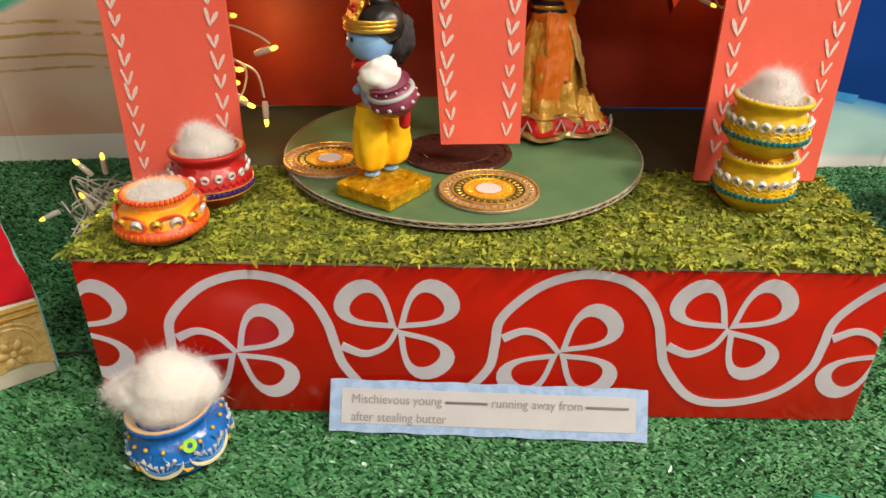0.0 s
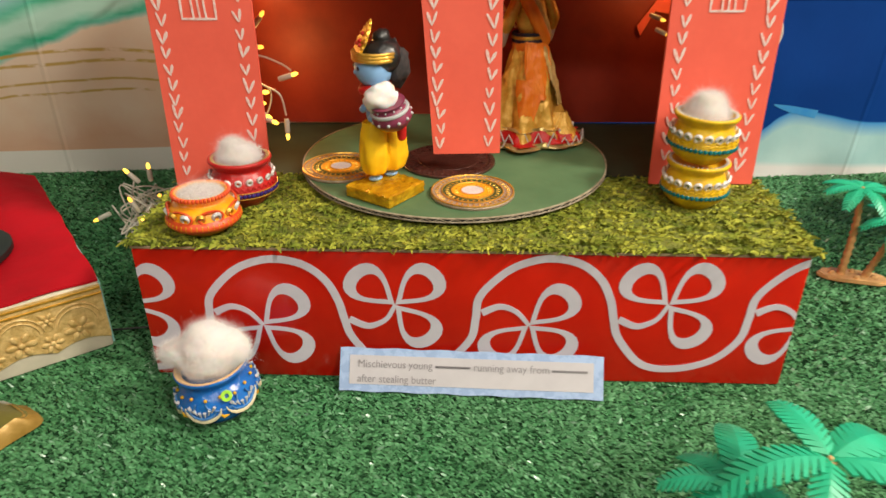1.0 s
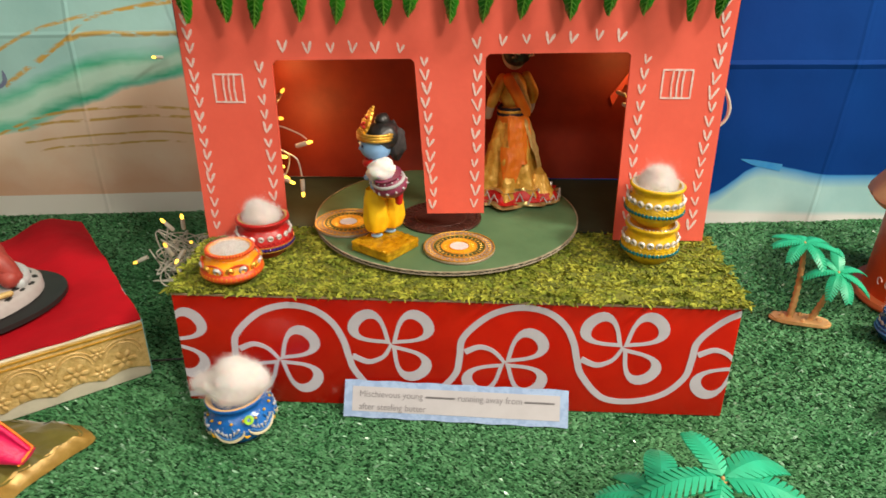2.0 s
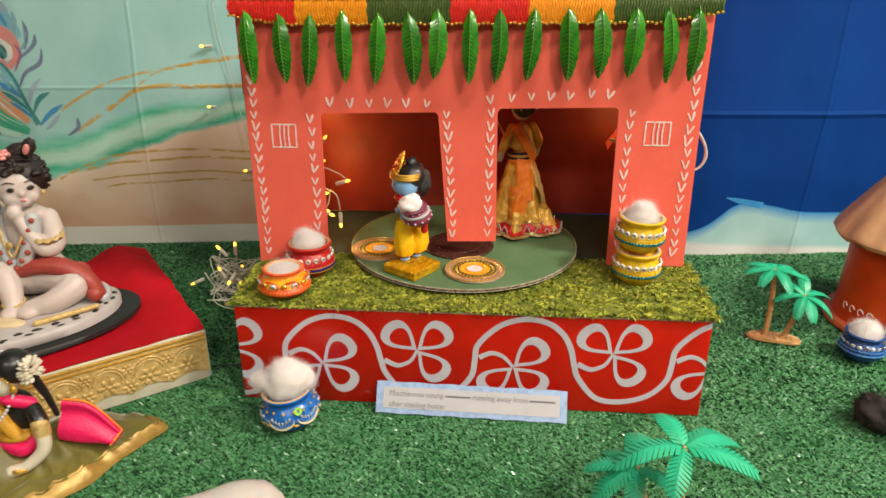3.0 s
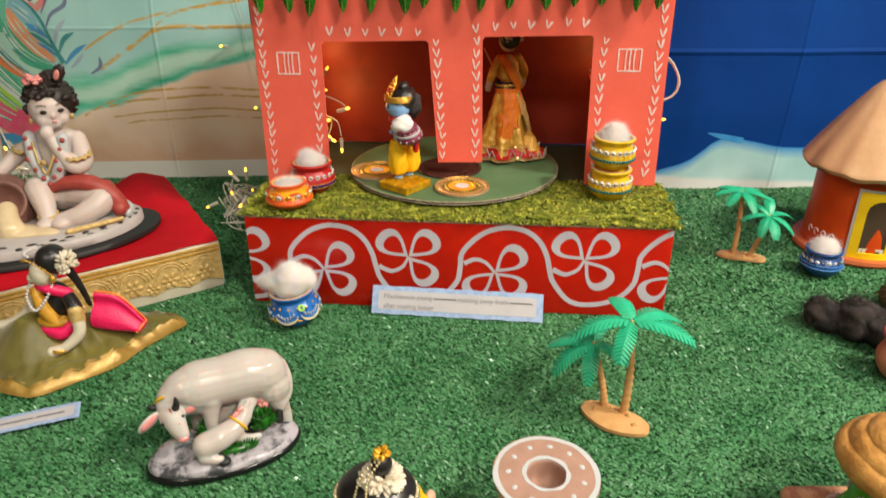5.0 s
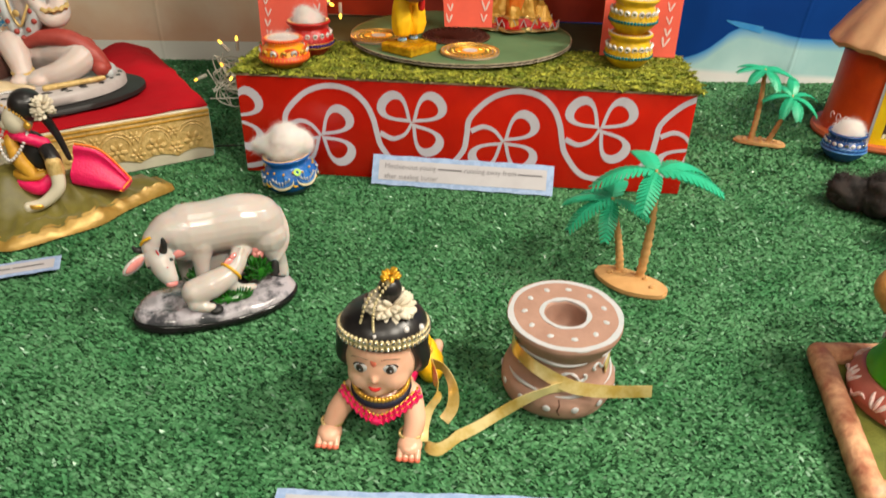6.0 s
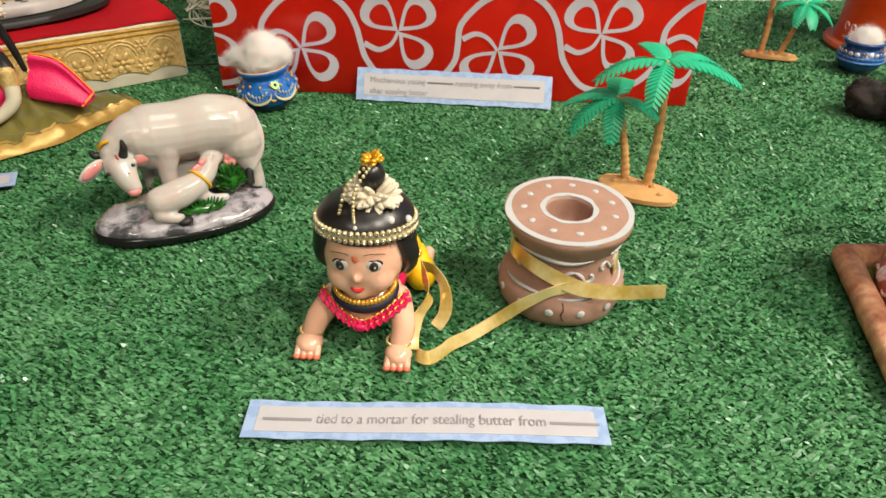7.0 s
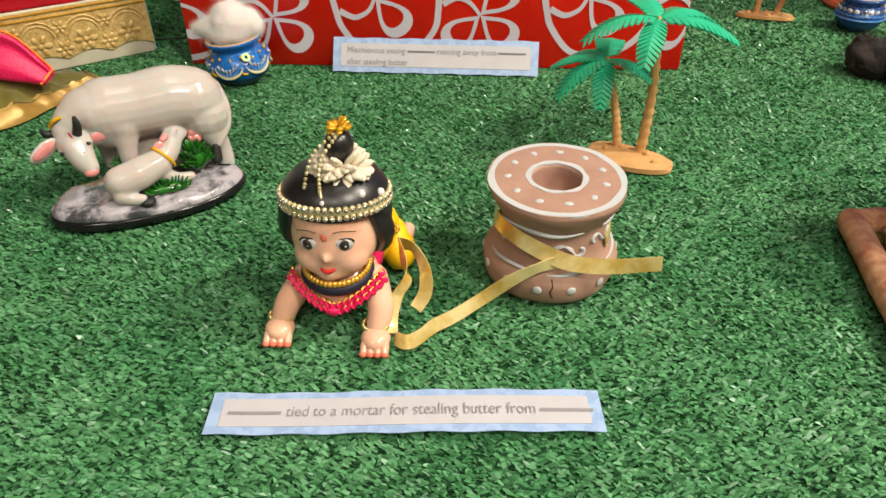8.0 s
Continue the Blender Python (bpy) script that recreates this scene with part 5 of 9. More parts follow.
tuft = ball((-0.002, 0.003, 0.0250), (0.0122, 0.0100, 0.0108), rough=0.22, u=30, v=20)
for v in tuft.verts:
    v.co += v.normal * 0.0009 * noise.noise(v.co * 500)
pieces.append((put(bmesh.new(), tuft, 0, pm), "cotton"))
joined("boy_doll", pieces, pose(-0.0605, 0.0820, TOP + 0.0097, 0, 0, 22) @ Matrix.Diagonal((0.97, 1.02, 0.90, 1)), "small blue doll in yellow trousers holding a plum pot", "doll")

# tall woman doll in a golden sari with red hem, seen from behind
pieces = []
TAU = 2 * math.pi
pieces.append((draped([(0.0140, 0.090), (0.0175, 0.078), (0.0235, 0.055), (0.0300, 0.032), (0.0365, 0.014), (0.0420, 0.002)], 0, TAU, 7, 0.40, 2.0, 150, 0.0017, 0.003), "silk_gold"))
pieces.append((draped([(0.0365, 0.017), (0.0420, 0.009), (0.0460, 0.0035)], 0, TAU, 7, 0.36, 2.0, 150, 0.0012, 0.004), "red_cloth"))
pieces.append((draped([(0.0440, 0.0075), (0.0480, 0.0030), (0.0495, 0.0012)], 0, TAU, 7, 0.36, 2.0, 150, 0.0010, 0.003), "pale_gold"))
pieces.append((draped([(0.0350, 0.0195), (0.0372, 0.0165), (0.0382, 0.0150)], 0, TAU, 7, 0.38, 2.0, 150, 0.0010, 0.003), "pale_gold"))
for k in range(20):
    a = TAU * k / 20
    pieces.append((tube([((0.0425 + 0.004 * math.sin(k * 2.2)) * math.cos(a + d), (0.0385 + 0.003 * math.sin(k * 2.2)) * math.sin(a + d), z) for d, z in ((0, 0.0045), (0.13, 0.0165), (0.27, 0.0045))], 0.0010, 5), "bead_white"))
# a flounce of the hem thrown forward over the disc
pieces.append((put(bmesh.new(), draped([(0.0060, 0.030), (0.0130, 0.016), (0.0190, 0.0075), (0.0215, 0.003)], math.pi * 0.95, TAU * 1.05, 4, 0.35, 5.0, 70, 0.0012, 0.004), 0, Matrix.Translation((0.024, -0.022, 0.0))), "silk_gold"))
pieces.append((put(bmesh.new(), draped([(0.0165, 0.0125), (0.0200, 0.0070), (0.0225, 0.0035)], math.pi * 0.95, TAU * 1.05, 4, 0.30, 5.0, 70, 0.0010, 0.004), 0, Matrix.Translation((0.024, -0.023, 0.0))), "red_cloth"))
pieces.append((put(bmesh.new(), draped([(0.0205, 0.0060), (0.0238, 0.0025), (0.0245, 0.0012)], math.pi * 0.95, TAU * 1.05, 4, 0.30, 5.0, 70, 0.0010, 0.003), 0, Matrix.Translation((0.024, -0.023, 0.0))), "pale_gold"))
for k in range(6):
    a = math.pi * (1.0 + 0.17 * k)
    pieces.append((tube([(0.024 + 0.0232 * math.cos(a + d), -0.023 + 0.0209 * math.sin(a + d), z) for d, z in ((0, 0.0040), (0.2, 0.0115), (0.42, 0.0040))], 0.0010, 5), "bead_white"))
pieces.append((ball((0, 0, 0.090), (0.0165, 0.0140, 0.012), rough=0.1), "silk_orange"))
# orange drape in loose pleats from the belt down
pieces.append((draped([(0.0165, 0.092), (0.0205, 0.078), (0.0250, 0.060), (0.0285, 0.044)], math.pi * 1.26, math.pi * 1.74, 9, 0.20, 1.0, 60, 0.0013, taper=0.55), "silk_orange"))
pieces.append((draped([(0.0250, 0.062), (0.0290, 0.046), (0.0330, 0.030), (0.0350, 0.022)], math.pi * 1.20, math.pi * 1.52, 9, 0.20, 1.0, 40, 0.0013, taper=0.75), "silk_orange"))
pieces.append((draped([(0.0170, 0.089), (0.0220, 0.074), (0.0275, 0.056), (0.0320, 0.034)], math.pi * 1.60, math.pi * 2.02, 10, 0.15, 4.0, 40, 0.0012, taper=0.6), "gold_lace"))
pieces.append((ball((0, 0, 0.115), (0.0150, 0.0105, 0.0200)), "silk_gold"))
pieces.append((limb([(-0.010, -0.006, 0.130), (0.000, -0.0095, 0.112), (0.010, -0.0085, 0.094)], [0.006, 0.0065, 0.006], 10), "silk_orange"))
pieces.append((limb([(-0.003, -0.0065, 0.132), (0.006, -0.0095, 0.114), (0.014, -0.0070, 0.098)], [0.004, 0.0045, 0.004], 8), "gold_lace"))
for z, m in ((0.0935, "navy"), (0.0965, "gold"), (0.0995, "navy")):
    pieces.append((tube(ringpts((0, 0, z), 0.0160, 0.0120, 28), 0.0017, 6, closed=True), m))
for s in (-1, 1):
    pieces.append((limb([(s * 0.014, 0, 0.130), (s * 0.022, -0.001, 0.114), (s * 0.024, 0.003, 0.104)], [0.0052, 0.0058, 0.0050]), "silk_gold"))
    pieces.append((limb([(s * 0.024, 0.003, 0.104), (s * 0.024, 0.010, 0.090), (s * 0.017, 0.020, 0.094)], [0.0044, 0.0042, 0.0034]), "pale_skin"))
pieces.append((limb([(-0.0085, 0.012, 0.103), (-0.006, 0.048, 0.121), (-0.004, 0.070, 0.131)], [0.0012, 0.0012, 0.0011], 6), "butter"))
pieces.append((ball((0, 0.002, 0.153), (0.0125, 0.0130, 0.0155), u=22, v=14), "pale_skin"))
pieces.append((ball((0, -0.002, 0.156), (0.0138, 0.0130, 0.0150), u=22, v=14), "hair_black"))
pieces.append((ball((0, -0.015, 0.156), (0.0090, 0.0065, 0.0085), rough=0.1), "hair_black"))
pieces.append((burst((0, -0.014, 0.155), 22, (0.0098, 0.0050, 0.0098), 0.0040, 0.0026, 8, 0.0), "flower_white"))
joined("woman_doll", pieces, pose(0.0630, 0.2120, TOP + 0.0004, 0, 0, 26), "tall doll in a golden sari with orange drape and red hem", "doll")

# ---- pots ----
def fuzz(parent, center, radii, count, length, seed, mat="cotton"):
    r = np.random.default_rng(seed)
    d = r.normal(size=(count, 3))
    d /= np.linalg.norm(d, axis=1)[:, None]
    d = d[d[:, 2] > -0.35]
    root = np.array(center) + d * np.array(radii) * 0.97
    tip = root + (d + r.normal(0, 0.7, d.shape)) * length * r.uniform(0.3, 1.2, (len(d), 1))
    return strands("fuzz", root, tip, 0.00016, M[mat], r.normal(0, length * 0.3, d.shape), parent, seed)


def cotton(at, lumps, label, seed):
    """A tuft of cotton wool from overlapping soft lumps; at: its foot."""
    ob = thing("cotton_wool", at, label, "cotton wool")
    bm = bmesh.new()
    for k, (c, rad) in enumerate(lumps):
        put(bm, ball(c, rad, u=28, v=18, rough=0.10, seed=seed + k * 3.3))
    bm = fused(bm, 0.0012, 60)
    bmesh.ops.recalc_face_normals(bm, faces=bm.faces)
    bm.normal_update()
    for v in bm.verts:
        v.co += v.normal * (-0.0008 + 0.0008 * noise.noise(v.co * 90) + 0.0002 * noise.noise(v.co * 300))
    roots = np.array([(v.co.x, v.co.y, v.co.z) for v in bm.verts])
    outs = np.array([tuple(v.normal) for v in bm.verts])
    part("tuft", bm, M["cotton"], ob, angle=180)
    r = np.random.default_rng(seed)
    pick = r.choice(len(roots), 24000)
    pick = pick[roots[pick][:, 2] > 0.001]
    root, out = roots[pick], outs[pick]
    # fibres lie along the tuft, some of them standing off in wisps
    d = out * r.uniform(0.15, 1.1, (len(pick), 1)) + r.normal(0, 0.75, (len(pick), 3))
    size = np.where(r.random((len(pick), 1)) < 0.12, 0.0062, 0.0034)
    tip = root + d * size * r.uniform(0.2, 1.0, (len(pick), 1))
    fb = strands("fuzz", root - out * 0.0006, tip, 0.00005, M["cotton_fibre"], out * 0.0008 + r.normal(0, 0.0010, root.shape), ob, seed)
    tagged(fb, "loose cotton fibres", kind="stuff")
    return ob


def beads(parent, name, radius, z, count, size, mats, label, tilt=0.0, a0=0.0):
    shared = {}
    for m in set(mats):
        bm = lathe([(0, size * 0.55), (size * 0.55, size * 0.5), (size * 0.95, size * 0.2), (size, 0), (0, 0)], 10)
        shared[m] = mesh_of(name, bm, M[m])
        if size > 0.003:
            # a raised ring round a small round mirror
            bm = lathe([(0, size * 0.28), (size * 0.52, size * 0.28), (size * 0.60, size * 0.62), (size * 0.84, size * 0.60), (size, size * 0.2), (size, 0), (0, 0)], 14)
            for f in bm.faces:
                c = f.calc_center_median()
                f.material_index = 1 if math.hypot(c.x, c.y) < size * 0.5 and c.z > size * 0.2 else 0
            bmesh.ops.recalc_face_normals(bm, faces=bm.faces)
            shared[m] = mesh_of(name, bm, [M["bead_white" if m == "mirror_bead" else m], M["mirror_bead"]])
    for k in range(count):
        a = 2 * math.pi * k / count + a0
        ob = new(name, shared[mats[k % len(mats)]])
        ob.parent = parent
        ob.matrix_basis = Matrix.Translation((radius * math.cos(a), radius * math.sin(a), z)) @ Matrix.Rotation(a, 4, "Z") @ Matrix.Rotation(radians(90 - tilt), 4, "Y")
        tagged(ob, label)


def pot_body(parent, R0, H, mat, neck=0.72, rim=0.86, belly=0.42, name="body", wob=0.01):
    """A round pot with a neck and flared rim; R0: belly radius, H: height."""
    prof = [(0, 0), (0.52 * R0, 0), (0.60 * R0, 0.02 * H), (0.84 * R0, 0.18 * H), (0.97 * R0, belly * H * 0.8), (R0, belly * H), (0.97 * R0, belly * H * 1.18), (0.86 * R0, 0.66 * H),
            (neck * R0, 0.76 * H), (neck * R0, 0.82 * H), (rim * R0, 0.93 * H), ((rim + 0.02) * R0, 0.97 * H), (rim * R0, H), ((rim - 0.08) * R0, H), ((neck - 0.1) * R0, 0.84 * H), (0, 0.80 * H)]
    pts = spline(prof, 3)
    return part(name, lathe([tuple(p) for p in pts if p[0] >= -1e-4], 44, wobble=wob), mat, parent, angle=50)


# two yellow pots, one on the other
def yellow_pot(at, label, filled):
    ob = thing("yellow_pot", at @ Matrix.Diagonal((0.91, 0.91, 0.98, 1)), label, "pot", group="stacked yellow pots")
    pot_body(ob, 0.0285, 0.0375, M["pot_yellow"], neck=0.80, rim=0.92, belly=0.40)
    beads(ob, "mirror_bead", 0.0262, 0.0235, 20, 0.0037, ["bead_white", "mirror_bead", "bead_white"], "round white mirror bead", tilt=-18, a0=0.1)
    beads(ob, "teal_bead", 0.0286, 0.0140, 46, 0.0020, ["teal_bead"], "small teal bead")
    bm = bmesh.new()
    for k in range(26):
        a = 2 * math.pi * k / 26
        for r0, z in ((0.0275, 0.0192), (0.0282, 0.0168)):
            put(bm, tube([((r0 + 0.0003) * math.cos(a + q), (r0 + 0.0003) * math.sin(a + q), z + 0.0022 * math.cos(q * 13)) for q in np.linspace(-0.115, 0.115, 5)], 0.0005, 4))
    part("relief", bm, M["pot_yellow"], ob, "raised scallop relief")
    bm = bmesh.new()
    for k in range(40):
        a = 2 * math.pi * k / 40
        put(bm, ball((0.0238 * math.cos(a), 0.0238 * math.sin(a), 0.0378), (0.0019, 0.0008, 0.0008), rot=(0, 0, math.degrees(a)), u=6, v=4))
    part("rim_trim", bm, M["bead_white"], ob, "white dabs along the rim")
    return ob


PZ = BTOP + 0.0062
yellow_pot(pose(0.1885, 0.082, PZ), "yellow clay pot with mirror beads, carrying another pot", False)
yellow_pot(pose(0.1880, 0.082, PZ + 0.0375, 1, 1, 40), "yellow clay pot with mirror beads, filled with cotton", True)
cotton(pose(0.188, 0.082, PZ + 0.0375 + 0.029), [((0, 0, 0.007), (0.0180, 0.0180, 0.0105)), ((0.001, 0.001, 0.0135), (0.0135, 0.013, 0.0105))], "white cotton wool heaped in the yellow pot", 3)

# orange pot with mirrors
opot = thing("orange_pot", pose(-0.1868, 0.0235, PZ) @ Matrix.Diagonal((0.86, 0.86, 0.90, 1)), "small orange clay pot with round mirrors and golden bells", "pot")
pot_body(opot, 0.0310, 0.0335, M["pot_orange"], neck=0.66, rim=0.74, belly=0.36)
part("skirt", lathe([tuple(p) for p in spline([(0.0285, 0.0068), (0.0315, 0.0098), (0.0318, 0.0126), (0.0290, 0.0165), (0.0278, 0.0172)], 4)], 44), M["pot_orange_red"], opot, "red orange painted belly band")
bm = bmesh.new()
for k in range(46):
    a = 2 * math.pi * k / 46
    put(bm, ball((0.0230 * math.cos(a), 0.0230 * math.sin(a), 0.0325), (0.0021, 0.0017, 0.0021), rot=(0, 0, math.degrees(a)), u=6, v=5))
part("rim_rope", bm, M["pot_orange_red"], opot, "red beaded rim")
bm = bmesh.new()
for k in range(44):
    a = 2 * math.pi * k / 44
    put(bm, tube([(0.0314 * math.cos(a), 0.0314 * math.sin(a), 0.0142), (0.0317 * math.cos(a), 0.0317 * math.sin(a), 0.0105)], 0.0005, 4))
part("tick_trim", bm, M["paint_yellow"], opot, "yellow tick marks")
bm = bmesh.new()
for k in range(7):
    a = 2 * math.pi * k / 7 - 1.9
    ring = []
    for q in np.linspace(0, 2 * math.pi, 16, endpoint=False):
        da, dz = 0.36 * math.cos(q), 0.0055 * math.sin(q)
        rr = 0.0293 - 0.16 * max(dz, 0)
        ring.append((rr * math.cos(a + da), rr * math.sin(a + da), 0.0195 + dz))
    part("arch", tube(ring, 0.0011, 5, closed=True), M["pot_orange_red"], opot, "red painted arch outline")
beads(opot, "mirror", 0.0277, 0.0200, 14, 0.0045, ["mirror_bead", "gold"], "round mirror or golden bell", tilt=-28, a0=-1.75)
cotton(pose(-0.1868, 0.0235, PZ + 0.0240), [((0, 0, 0.0032), (0.0172, 0.0170, 0.0044))], "white cotton wool filling the orange pot level", 11)

# red pot
rpot = thing("red_pot", pose(-0.1718, 0.075, PZ, 0, 0, 0) @ Matrix.Diagonal((0.88, 0.88, 0.92, 1)), "deep red clay pot with mirror beads and violet band", "pot")
pot_body(rpot, 0.0305, 0.0410, M["pot_red"], neck=0.76, rim=0.90, belly=0.40)
beads(rpot, "mirror_bead", 0.0272, 0.0262, 18, 0.0033, ["mirror_bead", "bead_white"], "round silver mirror bead", tilt=-18)
beads(rpot, "violet_bead", 0.0307, 0.0150, 50, 0.0020, ["violet_bead"], "small violet bead")
bm = bmesh.new()
for z in (0.0175, 0.0125):
    put(bm, tube([(0.0309 * math.cos(a), 0.0309 * math.sin(a), z) for a in np.linspace(0, 2 * math.pi, 60, endpoint=False)], 0.0005, 5, closed=True))
part("gold_thread", bm, M["gold"], rpot, "thin gold threads")
bm = bmesh.new()
for k in range(48):
    a = 2 * math.pi * k / 48
    put(bm, ball((0.0245 * math.cos(a), 0.0245 * math.sin(a), 0.0412), (0.0019, 0.0006, 0.0006), rot=(0, 0, math.degrees(a)), u=6, v=4))
part("rim_trim", bm, M["pale_gold"], rpot, "pale dabs along the rim")
bm = bmesh.new()
pts = []
for k in range(72):
    a = 2 * math.pi * k / 72
    pts.append((0.0300 * math.cos(a), 0.0300 * math.sin(a), 0.0205 + (0.0016 if k % 2 else -0.0016)))
put(bm, tube(pts, 0.0007, 4, closed=True))
part("zigzag", bm, M["pot_red"], rpot, "raised zigzag relief")
cotton(pose(-0.1718, 0.075, PZ + 0.0310), [((0, 0, 0.0055), (0.0172, 0.0168, 0.0085)), ((-0.005, 0.002, 0.0125), (0.0110, 0.0105, 0.0090)), ((0.004, 0, 0.0095), (0.0110, 0.0110, 0.0075))], "white cotton wool spilling from the red pot", 17)


# blue pots
def blue_pot(at, label, R0, H, rich):
    ob = thing("blue_pot", at, label, "pot", group="blue pots")
    pot_body(ob, R0, H, M["pot_blue" if rich else "pot_deep"], neck=0.74, rim=0.86, belly=0.44)
    part("inner", lathe([tuple(p) for p in spline([(R0 * 0.845, H * 0.955), (R0 * 0.855, H * 1.012), (R0 * 0.80, H * 1.02), (R0 * 0.70, H * 0.95)], 4)], 40), M["pot_inner"] if rich else M["pot_deep"], ob, "tan painted inner rim" if rich else "")
    if rich:
        part("foot", lathe([tuple(p) for p in spline([(R0 * 0.45, -0.0004), (R0 * 0.56, 0.0), (R0 * 0.70, H * 0.07), (R0 * 0.872, H * 0.19)], 4)], 40), M["pot_navy"], ob, "dark navy painted foot")
        for k in range(6):
            a = 2 * math.pi * k / 6 - 1.62
            for s, thick, ink in ((0.46, 0.0013, "paint_cream"), (0.34, 0.0007, "pot_pale_blue")):
                ring = []
                for q in np.linspace(math.pi, 2 * math.pi, 11):
                    z = H * (0.54 + s * 0.50 * math.sin(q))
                    ring.append((a + s * math.cos(q), z))
                pts = []
                for aa, z in ring:
                    t = (z / H - 0.44) / 0.44
                    rr = R0 * (1.005 - 0.17 * t * t)
                    pts.append((rr * math.cos(aa), rr * math.sin(aa), z))
                part("scallop", tube(pts, [0.0003 + thick * math.sin(math.pi * i / 10) for i in range(11)], 6), M[ink], ob, "raised painted scallop")
            # faint moulded arcs above the scallops
            arc = []
            for q in np.linspace(math.pi, 2 * math.pi, 9):
                aa, z = a + 0.52 + 0.40 * math.cos(q), H * (0.66 + 0.17 * math.sin(q))
                rr = R0 * (1.0 - 0.17 * ((z / H - 0.44) / 0.44) ** 2)
                arc.append((rr * math.cos(aa), rr * math.sin(aa), z))
            part("moulded_arc", tube(arc, 0.0007, 5), M["pot_pale_blue"], ob, "pale blue moulded arc")
        bm = bmesh.new()
        for k in range(16):
            a = 2 * math.pi * k / 16 - 1.5
            z = H * (0.69 + 0.03 * math.sin(k * 2.2))
            put(bm, ball((R0 * 0.885 * math.cos(a), R0 * 0.885 * math.sin(a), z), (0.0013, 0.0013, 0.0013), u=8, v=6))
        part("dot_trim", bm, M["paint_yellow"], ob, "yellow paint dots")
        for k in range(6):
            a = 2 * math.pi * k / 6 - 1.62
            for da in (-0.30, -0.18, -0.06, 0.06, 0.18, 0.30):
                z0 = 0.375 + abs(da) * 0.38
                part("paint_stroke", tube([(R0 * f * math.cos(a + da * e), R0 * f * math.sin(a + da * e), H * (z0 + dz)) for f, e, dz in ((0.99, 0.75, 0.0), (1.0, 1.1, 0.11))], [0.0004, 0.0013], 6), M["paint_white"], ob, "white paint stroke")
            part("paint_stroke", tube([(R0 * f * math.cos(a + e), R0 * f * math.sin(a + e), H * z) for e, z, f in ((0.40, 0.43, 1.0), (0.48, 0.36, 0.985), (0.60, 0.35, 0.98))], [0.0004, 0.0014, 0.0004], 6), M["paint_yellow"], ob, "yellow paint stroke")
        b = put(bmesh.new(), lathe([(0.0016, 0), (0.0040, 0), (0.0040, 0.0012), (0.0016, 0.0012), (0.0016, 0)], 16))
        a = -0.95
        part("lime_disc", b, M["lime_bead"], ob, "lime green ring bead", at=Matrix.Translation((R0 * 0.90 * math.cos(a), R0 * 0.90 * math.sin(a), H * 0.70)) @ Matrix.Rotation(a, 4, "Z") @ Matrix.Rotation(radians(60), 4, "Y"))
    else:
        beads(ob, "white_bead", R0 * 0.88, H * 0.66, 20, 0.0030, ["bead_white", "bead_white", "mirror_bead"], "round white bead", tilt=-18)
        bm = tube([(R0 * 1.0 * math.cos(a), R0 * 1.0 * math.sin(a), H * 0.42) for a in np.linspace(0, 2 * math.pi, 48, endpoint=False)], 0.0011, 6, closed=True)
        part("silver_band", bm, M["pot_pale_blue"], ob, "pale braided band")
        bm = bmesh.new()
        pts = [(R0 * 0.975 * math.cos(a), R0 * 0.975 * math.sin(a), H * (0.53 + 0.03 * (k % 2))) for k, a in enumerate(np.linspace(0, 2 * math.pi, 60, endpoint=False))]
        part("zigzag", put(bm, tube(pts, 0.0008, 4, closed=True)), M["pot_pale_blue"], ob, "pale zigzag line")
    return ob


blue_pot(pose(-0.1708, -0.0405, 0.0012, 2, -5, 0), "blue clay pot with painted flowers, heaped with cotton", 0.0296, 0.0415, True)
cotton(pose(-0.1730, -0.0410, 0.0365), [((0.000, 0, 0.012), (0.0235, 0.0215, 0.0150)), ((0.003, 0, 0.020), (0.0235, 0.0195, 0.0150)), ((-0.001, 0.001, 0.028), (0.0155, 0.0145, 0.0115)),
                                     ((-0.0265, 0.002, 0.0125), (0.0135, 0.0115, 0.0090)), ((-0.0180, 0, 0.0150), (0.0140, 0.0140, 0.0105)), ((0.0170, 0.002, 0.0160), (0.0120, 0.0140, 0.0110))],
       "large white cotton wool tuft overflowing the blue pot", 29)
blue_pot(pose(0.4750, 0.1315, 0.0015), "dark blue clay pot with white beads beside the hut", 0.0255, 0.0345, False)
cotton(pose(0.4750, 0.1315, 0.0285), [((0, 0, 0.007), (0.0178, 0.0175, 0.0120)), ((0.001, 0, 0.0120), (0.0150, 0.0145, 0.0100))], "white cotton wool filling the dark blue pot", 41)

